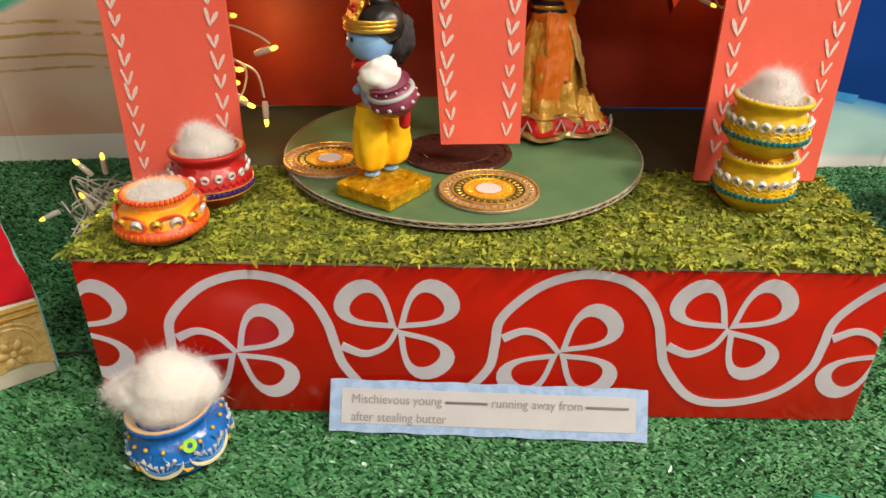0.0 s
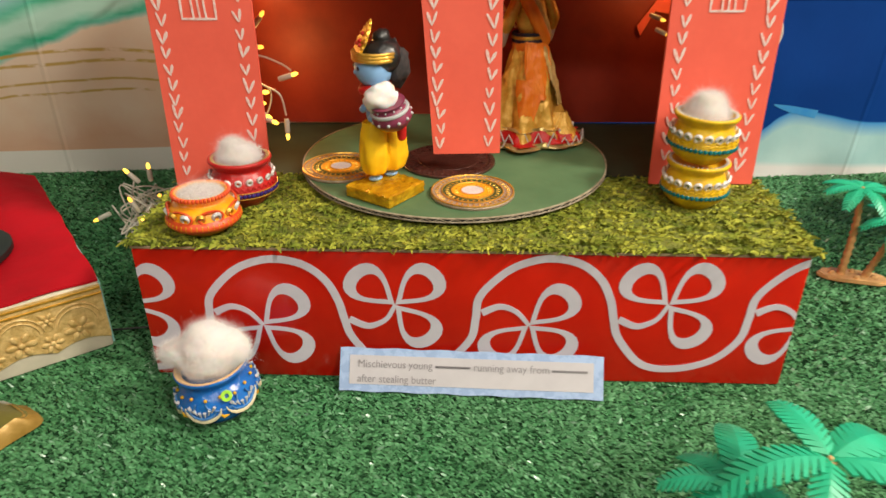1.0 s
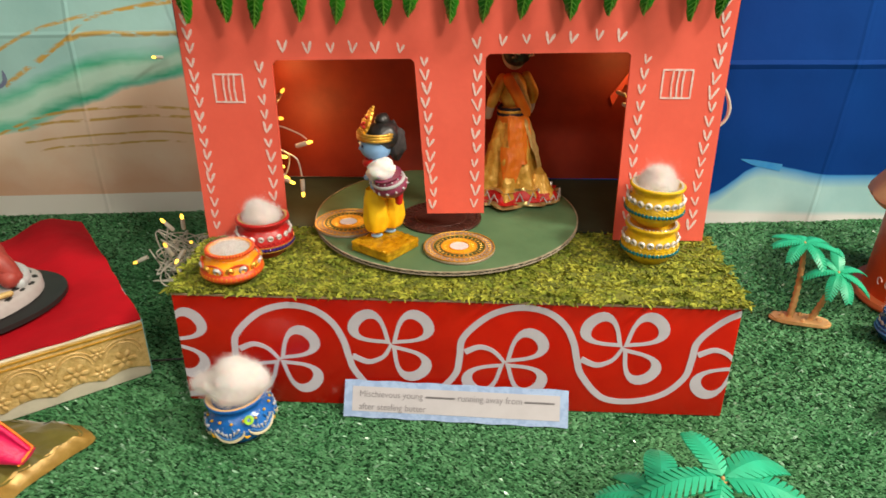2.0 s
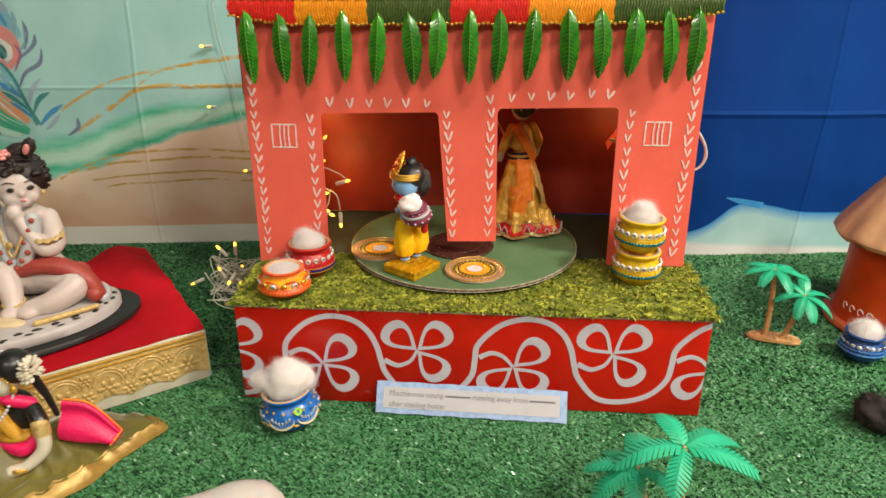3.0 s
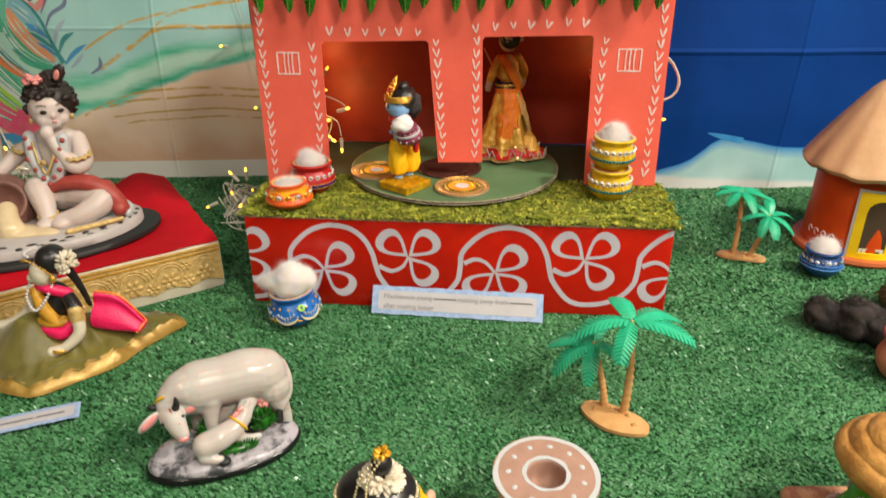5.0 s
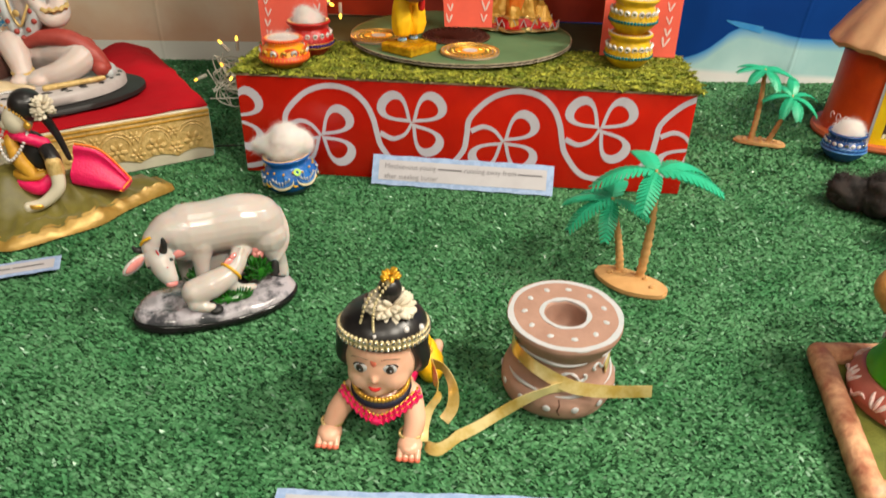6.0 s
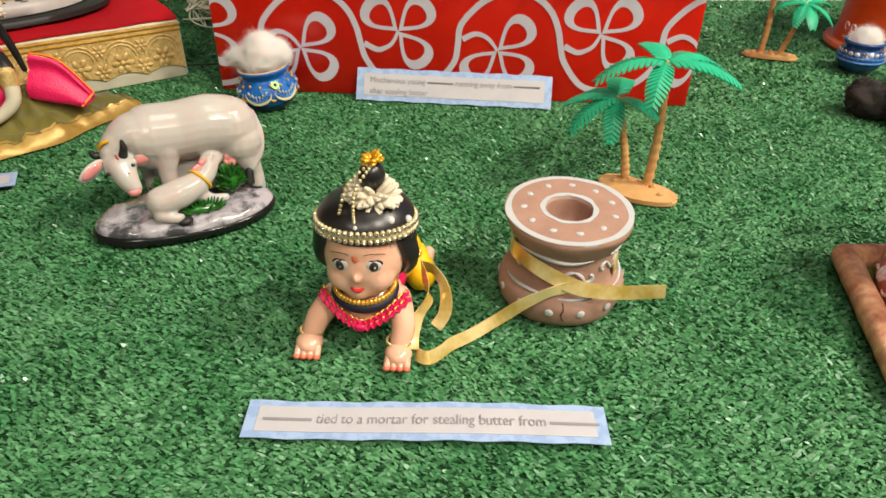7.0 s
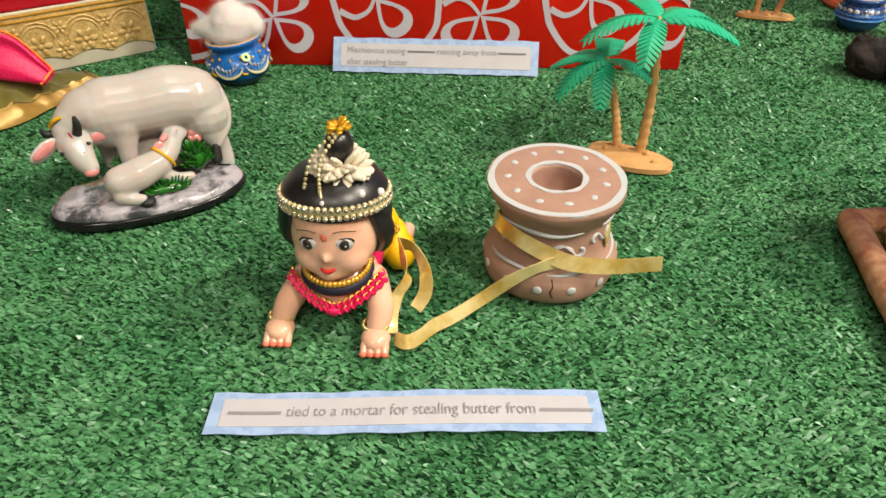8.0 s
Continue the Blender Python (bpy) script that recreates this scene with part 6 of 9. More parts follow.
# ---- plastic palms ----
def frond_mesh(k, L):
    r = random.Random(90 + k)
    bm = bmesh.new()
    n = 12
    droop = 0.16 + 0.10 * (k % 3)
    mid = []
    for i in range(n + 1):
        t = i / n
        mid.append(Vector((L * (t * 0.98 - 0.05 * t * t), 0, L * (0.30 * t - (0.30 + droop) * t * t))))
    put(bm, tube(mid, list(np.linspace(0.0011, 0.0004, n + 1)), 5))
    for i in range(1, n + 1):
        t = i / n
        # blunt leaflets that touch at the rib and part towards their ends
        w = L * 0.245 * (math.sin(math.pi * (0.16 + 0.72 * t)) ** 0.7)
        p = mid[i]
        d = (mid[i] - mid[i - 1]).normalized()
        half = L / n * 0.50
        for s in (-1, 1):
            a = p - d * half
            b = p + d * half
            out = Vector((d.x * 0.42, s, d.z * 0.42 - 0.24)).normalized()
            e = p + out * w + d * L * 0.02
            up = Vector((0, 0, 0.0011))
            vs = [bm.verts.new(v) for v in (a, b, e + d * half * 0.62, e - d * half * 0.50)]
            vt = [bm.verts.new(v.co + up) for v in vs]
            bm.faces.new(vs[::-1])
            bm.faces.new(vt)
            for q in range(4):
                bm.faces.new((vs[q], vs[(q + 1) % 4], vt[(q + 1) % 4], vt[q]))
    return mesh_of("frond", bm, M["palm_green"], angle=30)


def palm(at, trunks, base_pts, group, label, fronds):
    ob = thing("toy_palm", at, label, "toy palm tree", group=group)
    o = [(x, y) for x, y in spline(base_pts, 5, closed=True)]
    bm = slab(o, 0.0038)
    bmesh.ops.bevel(bm, geom=[e for e in bm.edges if all(v.co.z > 0.003 for v in e.verts)], offset=0.0016, segments=2, affect="EDGES")
    for k in range(4):
        q = base_pts[(k * 2) % len(base_pts)]
        put(bm, ball((q[0] * 0.6, q[1] * 0.6, 0.0042), (0.003, 0.0022, 0.0028), u=8, v=6, rough=0.3, seed=k))
    part("base", bm, M["palm_tan"], ob, "tan plastic base")
    for foot, top, r0 in trunks:
        f, t = Vector(foot), Vector(top)
        n = 36
        pts, rad = [], []
        for i in range(n + 1):
            q = i / n
            p = f.lerp(t, q)
            bow = 0.05 * (t - f).length * math.sin(math.pi * q)
            pts.append(p + Vector((bow * 0.5, 0, 0)))
            rad.append(r0 * (1.05 - 0.35 * q) * (1.20 if i % 3 == 0 else 0.94))
        part("trunk", tube(pts, rad, 9), M["palm_tan"], ob, "ringed tan plastic trunk", angle=60)
        part("crown_bud", ball(t + Vector((0, 0, 0.001)), (0.0014, 0.0014, 0.0016), u=10, v=7), M["palm_tan"], ob)
    for k, (ti, az, L, tilt) in enumerate(fronds):
        fo = new("frond", frond_mesh(k, L * 0.86))
        fo.parent = ob
        t = Vector(trunks[ti][1])
        fo.matrix_basis = Matrix.Translation(t) @ Matrix.Rotation(radians(az), 4, "Z") @ Matrix.Rotation(radians(-tilt), 4, "Y")
    return ob


oval = []
for k in range(12):
    a = 2 * math.pi * k / 12
    u, v = 0.0335 * math.cos(a), (0.0175 + 0.0015 * math.sin(3 * a)) * math.sin(a)
    oval.append((u * 0.848 + v * 0.53, -u * 0.53 + v * 0.848))
palm(pose(0.1725, -0.1930, 0.0015), [((-0.007, 0.0165, 0.003), (-0.0235, 0.0146, 0.0733), 0.0034), ((0.0095, 0.0085, 0.003), (0.0047, -0.0021, 0.1077), 0.0038)], oval, "toy palms",
     "two green plastic palm trees on one tan base",
     [(1, 106, 0.0475, 14), (1, 187, 0.0600, 2), (1, 30, 0.0640, 8), (1, 346, 0.0630, 0), (1, 249, 0.0470, -16),
      (0, 79, 0.0590, 17), (0, 167, 0.0480, -2), (0, 204, 0.0520, -14), (0, 258, 0.0420, -24), (0, 330, 0.0420, -4), (0, 125, 0.0430, 4)])
palm(pose(0.387, 0.168, 0.0015), [((-0.010, 0.004, 0.003), (-0.014, 0.002, 0.094), 0.0035), ((0.010, -0.001, 0.003), (0.022, -0.010, 0.066), 0.0033)],
     [(-0.031, 0.008), (-0.018, 0.016), (0.004, 0.012), (0.022, 0.006), (0.031, -0.006), (0.022, -0.014), (0.0, -0.010), (-0.022, -0.004)], "toy palms",
     "two green plastic palm trees on one tan base beside the hut",
     [(0, 185, 0.040, 6), (0, 225, 0.038, -4), (0, 290, 0.040, -6), (0, 345, 0.042, 0), (0, 30, 0.040, 6), (0, 90, 0.036, 8), (0, 140, 0.038, 8),
      (1, 180, 0.040, 6), (1, 235, 0.036, -20), (1, 280, 0.040, -30), (1, 335, 0.044, -14), (1, 20, 0.040, 12), (1, 80, 0.038, 40), (1, 130, 0.036, 30)])

# ---- printed cards ----
def word_mesh(word, size):
    cu = bpy.data.curves.new("word", "FONT")
    cu.body, cu.size = word, size
    ob = new("word_shape", cu)
    dg = bpy.context.evaluated_depsgraph_get()
    dg.update()
    me = bpy.data.meshes.new_from_object(ob.evaluated_get(dg))
    bpy.data.objects.remove(ob)
    bm = bmesh.new()
    bm.from_mesh(me)
    bpy.data.meshes.remove(me)
    return bm


def text_line(words, width, x0, y0, height, bend):
    """A line of words from x0, fitted to the width; a number stands for a plain bar of so many letters."""
    runs, x = [], 0.0
    for w in words:
        if isinstance(w, (int, float)):
            bm = brick(0.50 * w, 0.20, 0.01)
            bmesh.ops.translate(bm, vec=(0.25 * w, 0.24, 0), verts=bm.verts)
            wide = 0.50 * w
        else:
            bm = word_mesh(w, 1.0)
            wide = max(v.co.x for v in bm.verts)
        runs.append((bm, x))
        x += wide + 0.30
    k = width / (x - 0.30)
    out = bmesh.new()
    for bm, at in runs:
        put(out, bm, 0, Matrix.Translation((at, 0, 0)))
    for v in out.verts:
        v.co = Vector((x0 + v.co.x * k, y0 + v.co.y * height, 0))
        v.co.z = bend(v.co.x, v.co.y) + 0.0012
    return out


def card(at, W, H, lines, label, bend, edge, under=0.0):
    ob = thing("paper_card", at, label, "sign", group="printed cards")
    def sheet(w, h, lift, nx=40, skew=0.0):
        bm = bmesh.new()
        g = [[bm.verts.new((-w / 2 + w * i / nx, (-h / 2 + h * j / 2) + skew * math.sin(i * 0.9), 0)) for i in range(nx + 1)] for j in range(3)]
        lowv = [[bm.verts.new(v.co) for v in row] for row in g]
        for row in g:
            for v in row:
                v.co.z = bend(v.co.x, v.co.y) + lift
        for row in lowv:
            for v in row:
                v.co.z = bend(v.co.x, v.co.y) + lift - 0.0003
        for j in range(2):
            for i in range(nx):
                bm.faces.new((g[j][i], g[j][i + 1], g[j + 1][i + 1], g[j + 1][i]))
                bm.faces.new((lowv[j][i], lowv[j + 1][i], lowv[j + 1][i + 1], lowv[j][i + 1]))
        for i in range(nx):
            for j in (0, 2):
                bm.faces.new((g[j][i], lowv[j][i], lowv[j][i + 1], g[j][i + 1]))
        for j in range(2):
            for i in (0, nx):
                bm.faces.new((g[j][i], g[j + 1][i], lowv[j + 1][i], lowv[j][i]))
        return bm
    part("border", sheet(W, H, 0.0003, skew=0.0004), M["card_blue"], ob, "pale blue patterned border")
    part("paper", sheet(W - 2 * edge[0], H - 2 * edge[1], 0.0007), M["card_white"], ob, "white paper")
    for words, width, x0, y0, h in lines:
        part("text_line", text_line(words, width, x0, y0, h, bend), M["ink"], ob, "black printed line of text", smooth=False)
    return ob


flat = lambda x, y: 0.0008 * math.sin(x * 38 + 0.6) * (1 if y > 0 else 0.7)
lean = Matrix.Translation((0.0123, -0.0128, 0.0155)) @ Matrix.Rotation(radians(-1.0), 4, "Z") @ Matrix.Rotation(radians(59), 4, "X") @ Matrix.Rotation(radians(-0.4), 4, "Z")
card(lean, 0.2005, 0.0330, [(["Mischievous", "young", 7, "running", "away", "from", 7], 0.1745, -0.0865, 0.0020, 0.0082), (["after", "stealing", "butter"], 0.0605, -0.0865, -0.0092, 0.0082)],
     "white paper card with blue border, two printed lines, leaning upright", lambda x, y: 0.0006 * math.sin(x * 25), (0.0075, 0.0055))
low = Matrix.Translation((0.0262, -0.4562, 0.0050)) @ Matrix.Rotation(radians(3.4), 4, "Z") @ Matrix.Rotation(radians(2), 4, "X")
card(low, 0.1855, 0.0250, [([7, "tied", "to", "a", "mortar", "for", "stealing", "butter", "from", 7], 0.1720, -0.0835, -0.0028, 0.0092)],
     "white paper card with blue border, one line, lying flat", flat, (0.0060, 0.0042))
third = Matrix.Translation((-0.3885, -0.2520, 0.0050)) @ Matrix.Rotation(radians(25.5), 4, "Z")
card(third, 0.130, 0.0250, [([9, 4, 8, 7], 0.104, -0.052, -0.0028, 0.0092)], "white paper card with blue border beside the kneeling doll", lambda x, y: 0.0005 * math.sin(x * 30), (0.0050, 0.0045))

# ---- white cow with calf: one plain mesh ----
def leafy(c, radii, n, size, seed):
    """A low bush of pointed leaves round a middle."""
    q = random.Random(seed)
    bm = ball(c, [x * 0.72 for x in radii], u=16, v=10, rough=0.2, seed=seed)
    for k in range(n):
        a, e = q.uniform(0, 6.283), q.uniform(-0.5, 1.3)
        d = Vector((math.cos(a) * math.cos(e), math.sin(a) * math.cos(e), math.sin(e)))
        at = Vector(c) + Vector([d[i] * radii[i] * 0.80 for i in range(3)])
        turn = [math.degrees(x) for x in (d + Vector((0, 0, 0.8))).to_track_quat("X", "Z").to_euler()]
        put(bm, ball(at, (size, size * 0.30, size * 0.16), rot=turn, u=7, v=5))
    return bm


def cow_group():
    pieces = []

    def oval(prof, wob):
        bm = lathe(prof, 60, wobble=wob)
        bmesh.ops.transform(bm, matrix=Matrix.Diagonal((1, 0.535, 1, 1)), verts=bm.verts)
        return bm

    bm = oval([tuple(p) for p in spline([(0.0615, 0.004), (0.0640, 0.0075), (0.0605, 0.0115), (0.050, 0.0135), (0.030, 0.0140), (0, 0.0140)], 4)], 0.05)
    for v in bm.verts:
        if v.co.z > 0.008:
            v.co.z += 0.0030 * noise.noise(v.co * 60) + 0.0012 * noise.noise(v.co * 170)
    pieces.append((bm, "stone_grey"))
    pieces.append((oval([(0, 0), (0.0625, 0.0), (0.0655, 0.001), (0.0660, 0.0050), (0.0638, 0.0068), (0.0600, 0.0070)], 0.05), "gloss_black"))
    body = bmesh.new()
    put(body, limb([(-0.014, 0.018, 0.0635), (0.006, 0.019, 0.0630), (0.026, 0.0195, 0.0640), (0.040, 0.0190, 0.0620)], [0.0215, 0.0212, 0.0222, 0.0215], 24))
    put(body, ball((0.0425, 0.0185, 0.0580), (0.0195, 0.0200, 0.0245), u=28, v=18))
    put(body, ball((-0.0150, 0.0170, 0.0610), (0.0200, 0.0185, 0.0235), u=28, v=18))
    put(body, ball((0.014, 0.0190, 0.0570), (0.0300, 0.0175, 0.0165), u=28, v=18))
    put(body, ball((0.0160, 0.0200, 0.0350), (0.0330, 0.0080, 0.0280), u=28, v=18))
    # neck, head lowered and turned to the front
    put(body, limb([(-0.014, 0.0165, 0.0640), (-0.027, 0.0155, 0.0640), (-0.036, 0.0130, 0.0610), (-0.0405, 0.0100, 0.0570)], [0.0200, 0.0172, 0.0125, 0.0095], 18))
    put(body, limb([(-0.022, 0.0140, 0.0550), (-0.034, 0.0120, 0.0540)], [0.0110, 0.0070], 14))
    put(body, ball((-0.0375, 0.0055, 0.0510), (0.0122, 0.0098, 0.0105), u=24, v=16))
    put(body, limb([(-0.0372, 0.0010, 0.0485), (-0.0347, -0.0055, 0.0420), (-0.0322, -0.0090, 0.0375)], [0.0100, 0.0080, 0.0060], 16))
    put(body, ball((-0.0325, -0.0095, 0.0368), (0.0054, 0.0044, 0.0042), u=16, v=10))
    for s in (-1, 1):
        put(body, ball((-0.0372 + s * 0.0082, 0.0006, 0.0500 + s * 0.0020), (0.0032, 0.0032, 0.0034), u=12, v=8))
    # legs and tail
    put(body, limb([(-0.0060, 0.0085, 0.0560), (-0.0078, 0.0050, 0.0400), (-0.0085, 0.0055, 0.0260), (-0.0075, 0.0055, 0.0120)], [0.0120, 0.0066, 0.0054, 0.0062], 14))
    put(body, limb([(-0.0190, 0.0240, 0.0520), (-0.0200, 0.0260, 0.0320), (-0.0190, 0.0260, 0.0120)], [0.0120, 0.0068, 0.0060], 12))
    put(body, limb([(0.0470, 0.0130, 0.0500), (0.0490, 0.0090, 0.0380), (0.0535, 0.0090, 0.0260), (0.0540, 0.0090, 0.0130)], [0.0165, 0.0100, 0.0062, 0.0066], 14))
    put(body, limb([(0.0440, 0.0280, 0.0480), (0.0450, 0.0270, 0.0300), (0.0470, 0.0270, 0.0120)], [0.0145, 0.0075, 0.0060], 12))
    put(body, limb([(0.0585, 0.0200, 0.0680), (0.0615, 0.0130, 0.0560), (0.0600, 0.0070, 0.0440), (0.0540, 0.0030, 0.0360), (0.0488, 0.0015, 0.0300)], [0.0030, 0.0032, 0.0030, 0.0028, 0.0026], 10))
    # calf, reaching up to the udder
    put(body, limb([(-0.0165, -0.0180, 0.0275), (-0.0040, -0.0160, 0.0300), (0.0090, -0.0110, 0.0325)], [0.0106, 0.0108, 0.0092], 18))
    put(body, limb([(0.0090, -0.0105, 0.0330), (0.0165, -0.0060, 0.0370), (0.0205, -0.0020, 0.0420)], [0.0090, 0.0075, 0.0070], 14))
    put(body, limb([(0.0200, -0.0010, 0.0425), (0.0245, 0.0030, 0.0440), (0.0285, 0.0070, 0.0430)], [0.0072, 0.0062, 0.0044], 14))
    put(body, limb([(0.0215, -0.0040, 0.0470), (0.0235, -0.0030, 0.0500)], [0.0030, 0.0022], 8))
    put(body, limb([(-0.0180, -0.0230, 0.0200), (-0.0110, -0.0260, 0.0170), (-0.0060, -0.0268, 0.0165)], [0.0062, 0.0042, 0.0036], 10))
    put(body, limb([(0.0110, -0.0130, 0.0250), (0.0180, -0.0130, 0.0200), (0.0280, -0.0110, 0.0185)], [0.0056, 0.0042, 0.0030], 10))
    pieces.append((fused(body, 0.0009, 10), "porcelain"))
    # painted ears, muzzle, udder
    for c, rot, m in (((-0.0560, 0.0000, 0.0500), (18, -24, 28), -1), ((-0.0195, 0.0035, 0.0530), (12, -14, 8), 1)):
        pieces.append((ball(c, (0.0112, 0.0032, 0.0064), rot=rot, u=20, v=12), "porcelain"))
        pieces.append((ball((c[0] - m * 0.0004, c[1] - 0.0019, c[2] + 0.0007), (0.0090, 0.0020, 0.0045), rot=rot, u=18, v=10), "porcelain_pink"))
    pieces.append((ball((-0.0318, -0.0128, 0.0355), (0.0046, 0.0028, 0.0032), rot=(25, 0, 8), u=16, v=10), "porcelain_pink"))
    for c, r0 in (((0.0360, 0.0060, 0.0425), 0.0042), ((0.0400, 0.0050, 0.0415), 0.0038), ((0.0375, 0.0040, 0.0390), 0.0036), ((0.0340, 0.0050, 0.0390), 0.0030)):
        pieces.append((ball(c, (r0, r0, r0 * 1.1), u=12, v=8), "porcelain_pink"))
    pieces.append((ball((0.0120, -0.0075, 0.0425), (0.0052, 0.0026, 0.0038), rot=(10, -25, 20), u=14, v=8), "porcelain_pink"))
    pieces.append((ball((0.0160, -0.0065, 0.0470), (0.0036, 0.0022, 0.0024), rot=(10, -25, 20), u=12, v=8), "porcelain_pink"))
    pieces.append((limb([(-0.0388, -0.0012, 0.0598), (-0.0362, -0.0052, 0.0535)], [0.0005, 0.0009], 6), "red_cloth"))
    for dz in (0.0, 0.0022, 0.0044):
        pieces.append((limb([(-0.0358, -0.0122 + dz * 0.5, 0.0440 + dz), (-0.0325, -0.0118 + dz * 0.5, 0.0444 + dz)], [0.0004, 0.0004], 5), "red_cloth"))
    # eyes, horns, hooves and collar threads
    for c in ((-0.0458, -0.0042, 0.0480), (-0.0294, -0.0040, 0.0518), (0.0233, -0.0006, 0.0488)):
        pieces.append((ball(c, (0.0017, 0.0014, 0.0013), u=10, v=6), "matt_black"))
    pieces.append((limb([(-0.0338, -0.0005, 0.0590), (-0.0325, -0.0038, 0.0650), (-0.0325, -0.0042, 0.0705)], [0.0032, 0.0026, 0.0013]), "matt_black"))
    pieces.append((limb([(-0.0485, 0.0105, 0.0560), (-0.0530, 0.0090, 0.0575), (-0.0545, 0.0080, 0.0610)], [0.0030, 0.0024, 0.0012]), "matt_black"))
    pieces.append((tube(spline([(-0.0490, 0.0080, 0.0620), (-0.0462, 0.0050, 0.0668), (-0.0410, 0.0040, 0.0690)], 5), 0.0012, 6), "paint_yellow"))
    neck = Matrix.Translation((0.0128, -0.0084, 0.0348)) @ Vector((0.0075, 0.0045, 0.0050)).to_track_quat("Z", "Y").to_matrix().to_4x4()
    pieces.append((tube([neck @ Vector(p) for p in ringpts((0, 0, 0), 0.0090, 0.0090, 24)], 0.0011, 6, closed=True), "paint_yellow"))
    pieces.append((limb([(0.0488, 0.0012, 0.0305), (0.0475, -0.0004, 0.0225)], [0.0030, 0.0040]), "matt_black"))
    pieces.append((ball((0.0530, 0.0000, 0.0500), (0.0016, 0.0012, 0.0020)), "matt_black"))
    for x, y in ((0.0535, 0.0075), (0.0470, 0.0270), (-0.0075, 0.0050), (-0.0035, -0.0270)):
        pieces.append((ball((x, y, 0.0140), (0.0055, 0.0052, 0.0034)), "matt_black"))
    pieces.append((leafy((0.0335, -0.0010, 0.0255), (0.0110, 0.0090, 0.0120), 60, 0.0062, 2), "bush_green"))
    pieces.append((leafy((0.0100, -0.0165, 0.0160), (0.0170, 0.0070, 0.0050), 50, 0.0050, 5), "bush_green"))
    pieces.append((leafy((-0.0140, 0.0060, 0.0220), (0.0080, 0.0060, 0.0120), 20, 0.0050, 9), "bush_green"))
    return joined("cow_figurine", pieces, pose(-0.1705, -0.2660, 0.0015, 0, 0, 27), "glossy white cow and calf figurine on a grey rock base", "figurine")


cow_group()

# ---- crawling doll: one plain mesh ----
def crawler():
    P = []
    hx, hy, hz = -0.0135, -0.3830, 0.0612
    head = bmesh.new()
    put(head, ball((hx - 0.001, hy - 0.0005, hz), (0.0250, 0.0262, 0.0268), u=36, v=24))
    put(head, ball((hx - 0.0015, hy - 0.0085, hz - 0.0092), (0.0200, 0.0165, 0.0158), u=30, v=18))
    put(head, ball((hx - 0.0020, hy - 0.0168, hz - 0.0150), (0.0088, 0.0085, 0.0068), u=20, v=12))
    for s in (-1, 1):
        put(head, ball((hx - 0.0015 + s * 0.0092, hy - 0.0125, hz - 0.0074), (0.0120, 0.0125, 0.0115), u=20, v=12))
    put(head, ball((hx - 0.0020, hy - 0.0262, hz - 0.0030), (0.0027, 0.0034, 0.0029), u=12, v=8))
    put(head, ball((hx - 0.001, hy - 0.0042, hz + 0.0090), (0.0225, 0.0218, 0.0168), u=28, v=16))
    P.append((fused(head, 0.0011, 8), "doll_skin"))
    P.append((tube(spline([(hx - 0.0062, hy - 0.0240, hz - 0.0106), (hx - 0.0041, hy - 0.0252, hz - 0.0118), (hx - 0.0022, hy - 0.0254, hz - 0.0122), (hx - 0.0001, hy - 0.0252, hz - 0.0118), (hx + 0.0020, hy - 0.0240, hz - 0.0106)], 4), [0.0002] + [0.0007 + 0.0005 * math.sin(math.pi * i / 16) for i in range(1, 16)] + [0.0002], 8), "red_cloth"))
    for s in (-1, 1):
        ex = hx - 0.0015 + s * 0.0094
        P.append((ball((ex, hy - 0.0241, hz + 0.0038), (0.0050, 0.0014, 0.0037), rot=(8, 0, s * 10), u=16, v=10), "paint_white"))
        deep = 0.0246
        P.append((ball((ex + s * 0.0007, hy - deep, hz + 0.0038), (0.0031, 0.0012, 0.0034), rot=(8, 0, s * 18), u=14, v=8), "iris_brown"))
        P.append((ball((ex + s * 0.0007, hy - deep - 0.0007, hz + 0.0038), (0.0020, 0.0008, 0.0022), rot=(8, 0, s * 18), u=12, v=8), "matt_black"))
        P.append((ball((ex + s * 0.0007 + 0.0006, hy - deep - 0.0014, hz + 0.0040), (0.0007, 0.0004, 0.0007), u=6, v=4), "paint_white"))
        P.append((tube(spline([(ex - s * 0.0050, hy - 0.0254, hz + 0.0112), (ex, hy - 0.0248, hz + 0.0122), (ex + s * 0.0066, hy - 0.0208, hz + 0.0100)], 4), 0.00020, 5), "matt_black"))
        lid = [(ex + 0.0052 * math.cos(q), hy - 0.0247 + 0.0030 * abs(math.cos(q)) * (1 if s * math.cos(q) > 0 else 0.3), hz + 0.0040 + 0.0033 * math.sin(q)) for q in np.linspace(0.1, math.pi - 0.1, 9)]
        P.append((tube(lid, 0.00060, 5), "matt_black"))
        P.append((limb([(hx + s * 0.0235, hy - 0.0055, hz + 0.014), (hx + s * 0.0262, hy - 0.0030, hz + 0.000), (hx + s * 0.0248, hy + 0.002, hz - 0.010), (hx + s * 0.0222, hy + 0.007, hz - 0.017)], [0.0072, 0.0064, 0.0050, 0.0034]), "hair_black"))
    P.append((ball((hx - 0.0020, hy - 0.0250, hz + 0.0092), (0.0026, 0.0011, 0.0026), rot=(-14, 0, 0), u=14, v=8, rough=0.3, scale=300), "doll_blush"))
    P.append((ball((hx, hy + 0.0090, hz + 0.0040), (0.0300, 0.0270, 0.0310), u=36, v=22), "hair_black"))
    cap = ball((hx, hy + 0.0030, hz + 0.0180), (0.0302, 0.0282, 0.0186), u=40, v=24)
    for v in cap.verts:
        v.co.z = max(v.co.z, hz + (0.0165 if v.co.y < hy - 0.008 else 0.006))
    P.append((cap, "hair_black"))
    bx, bz = hx, hz + 0.0188
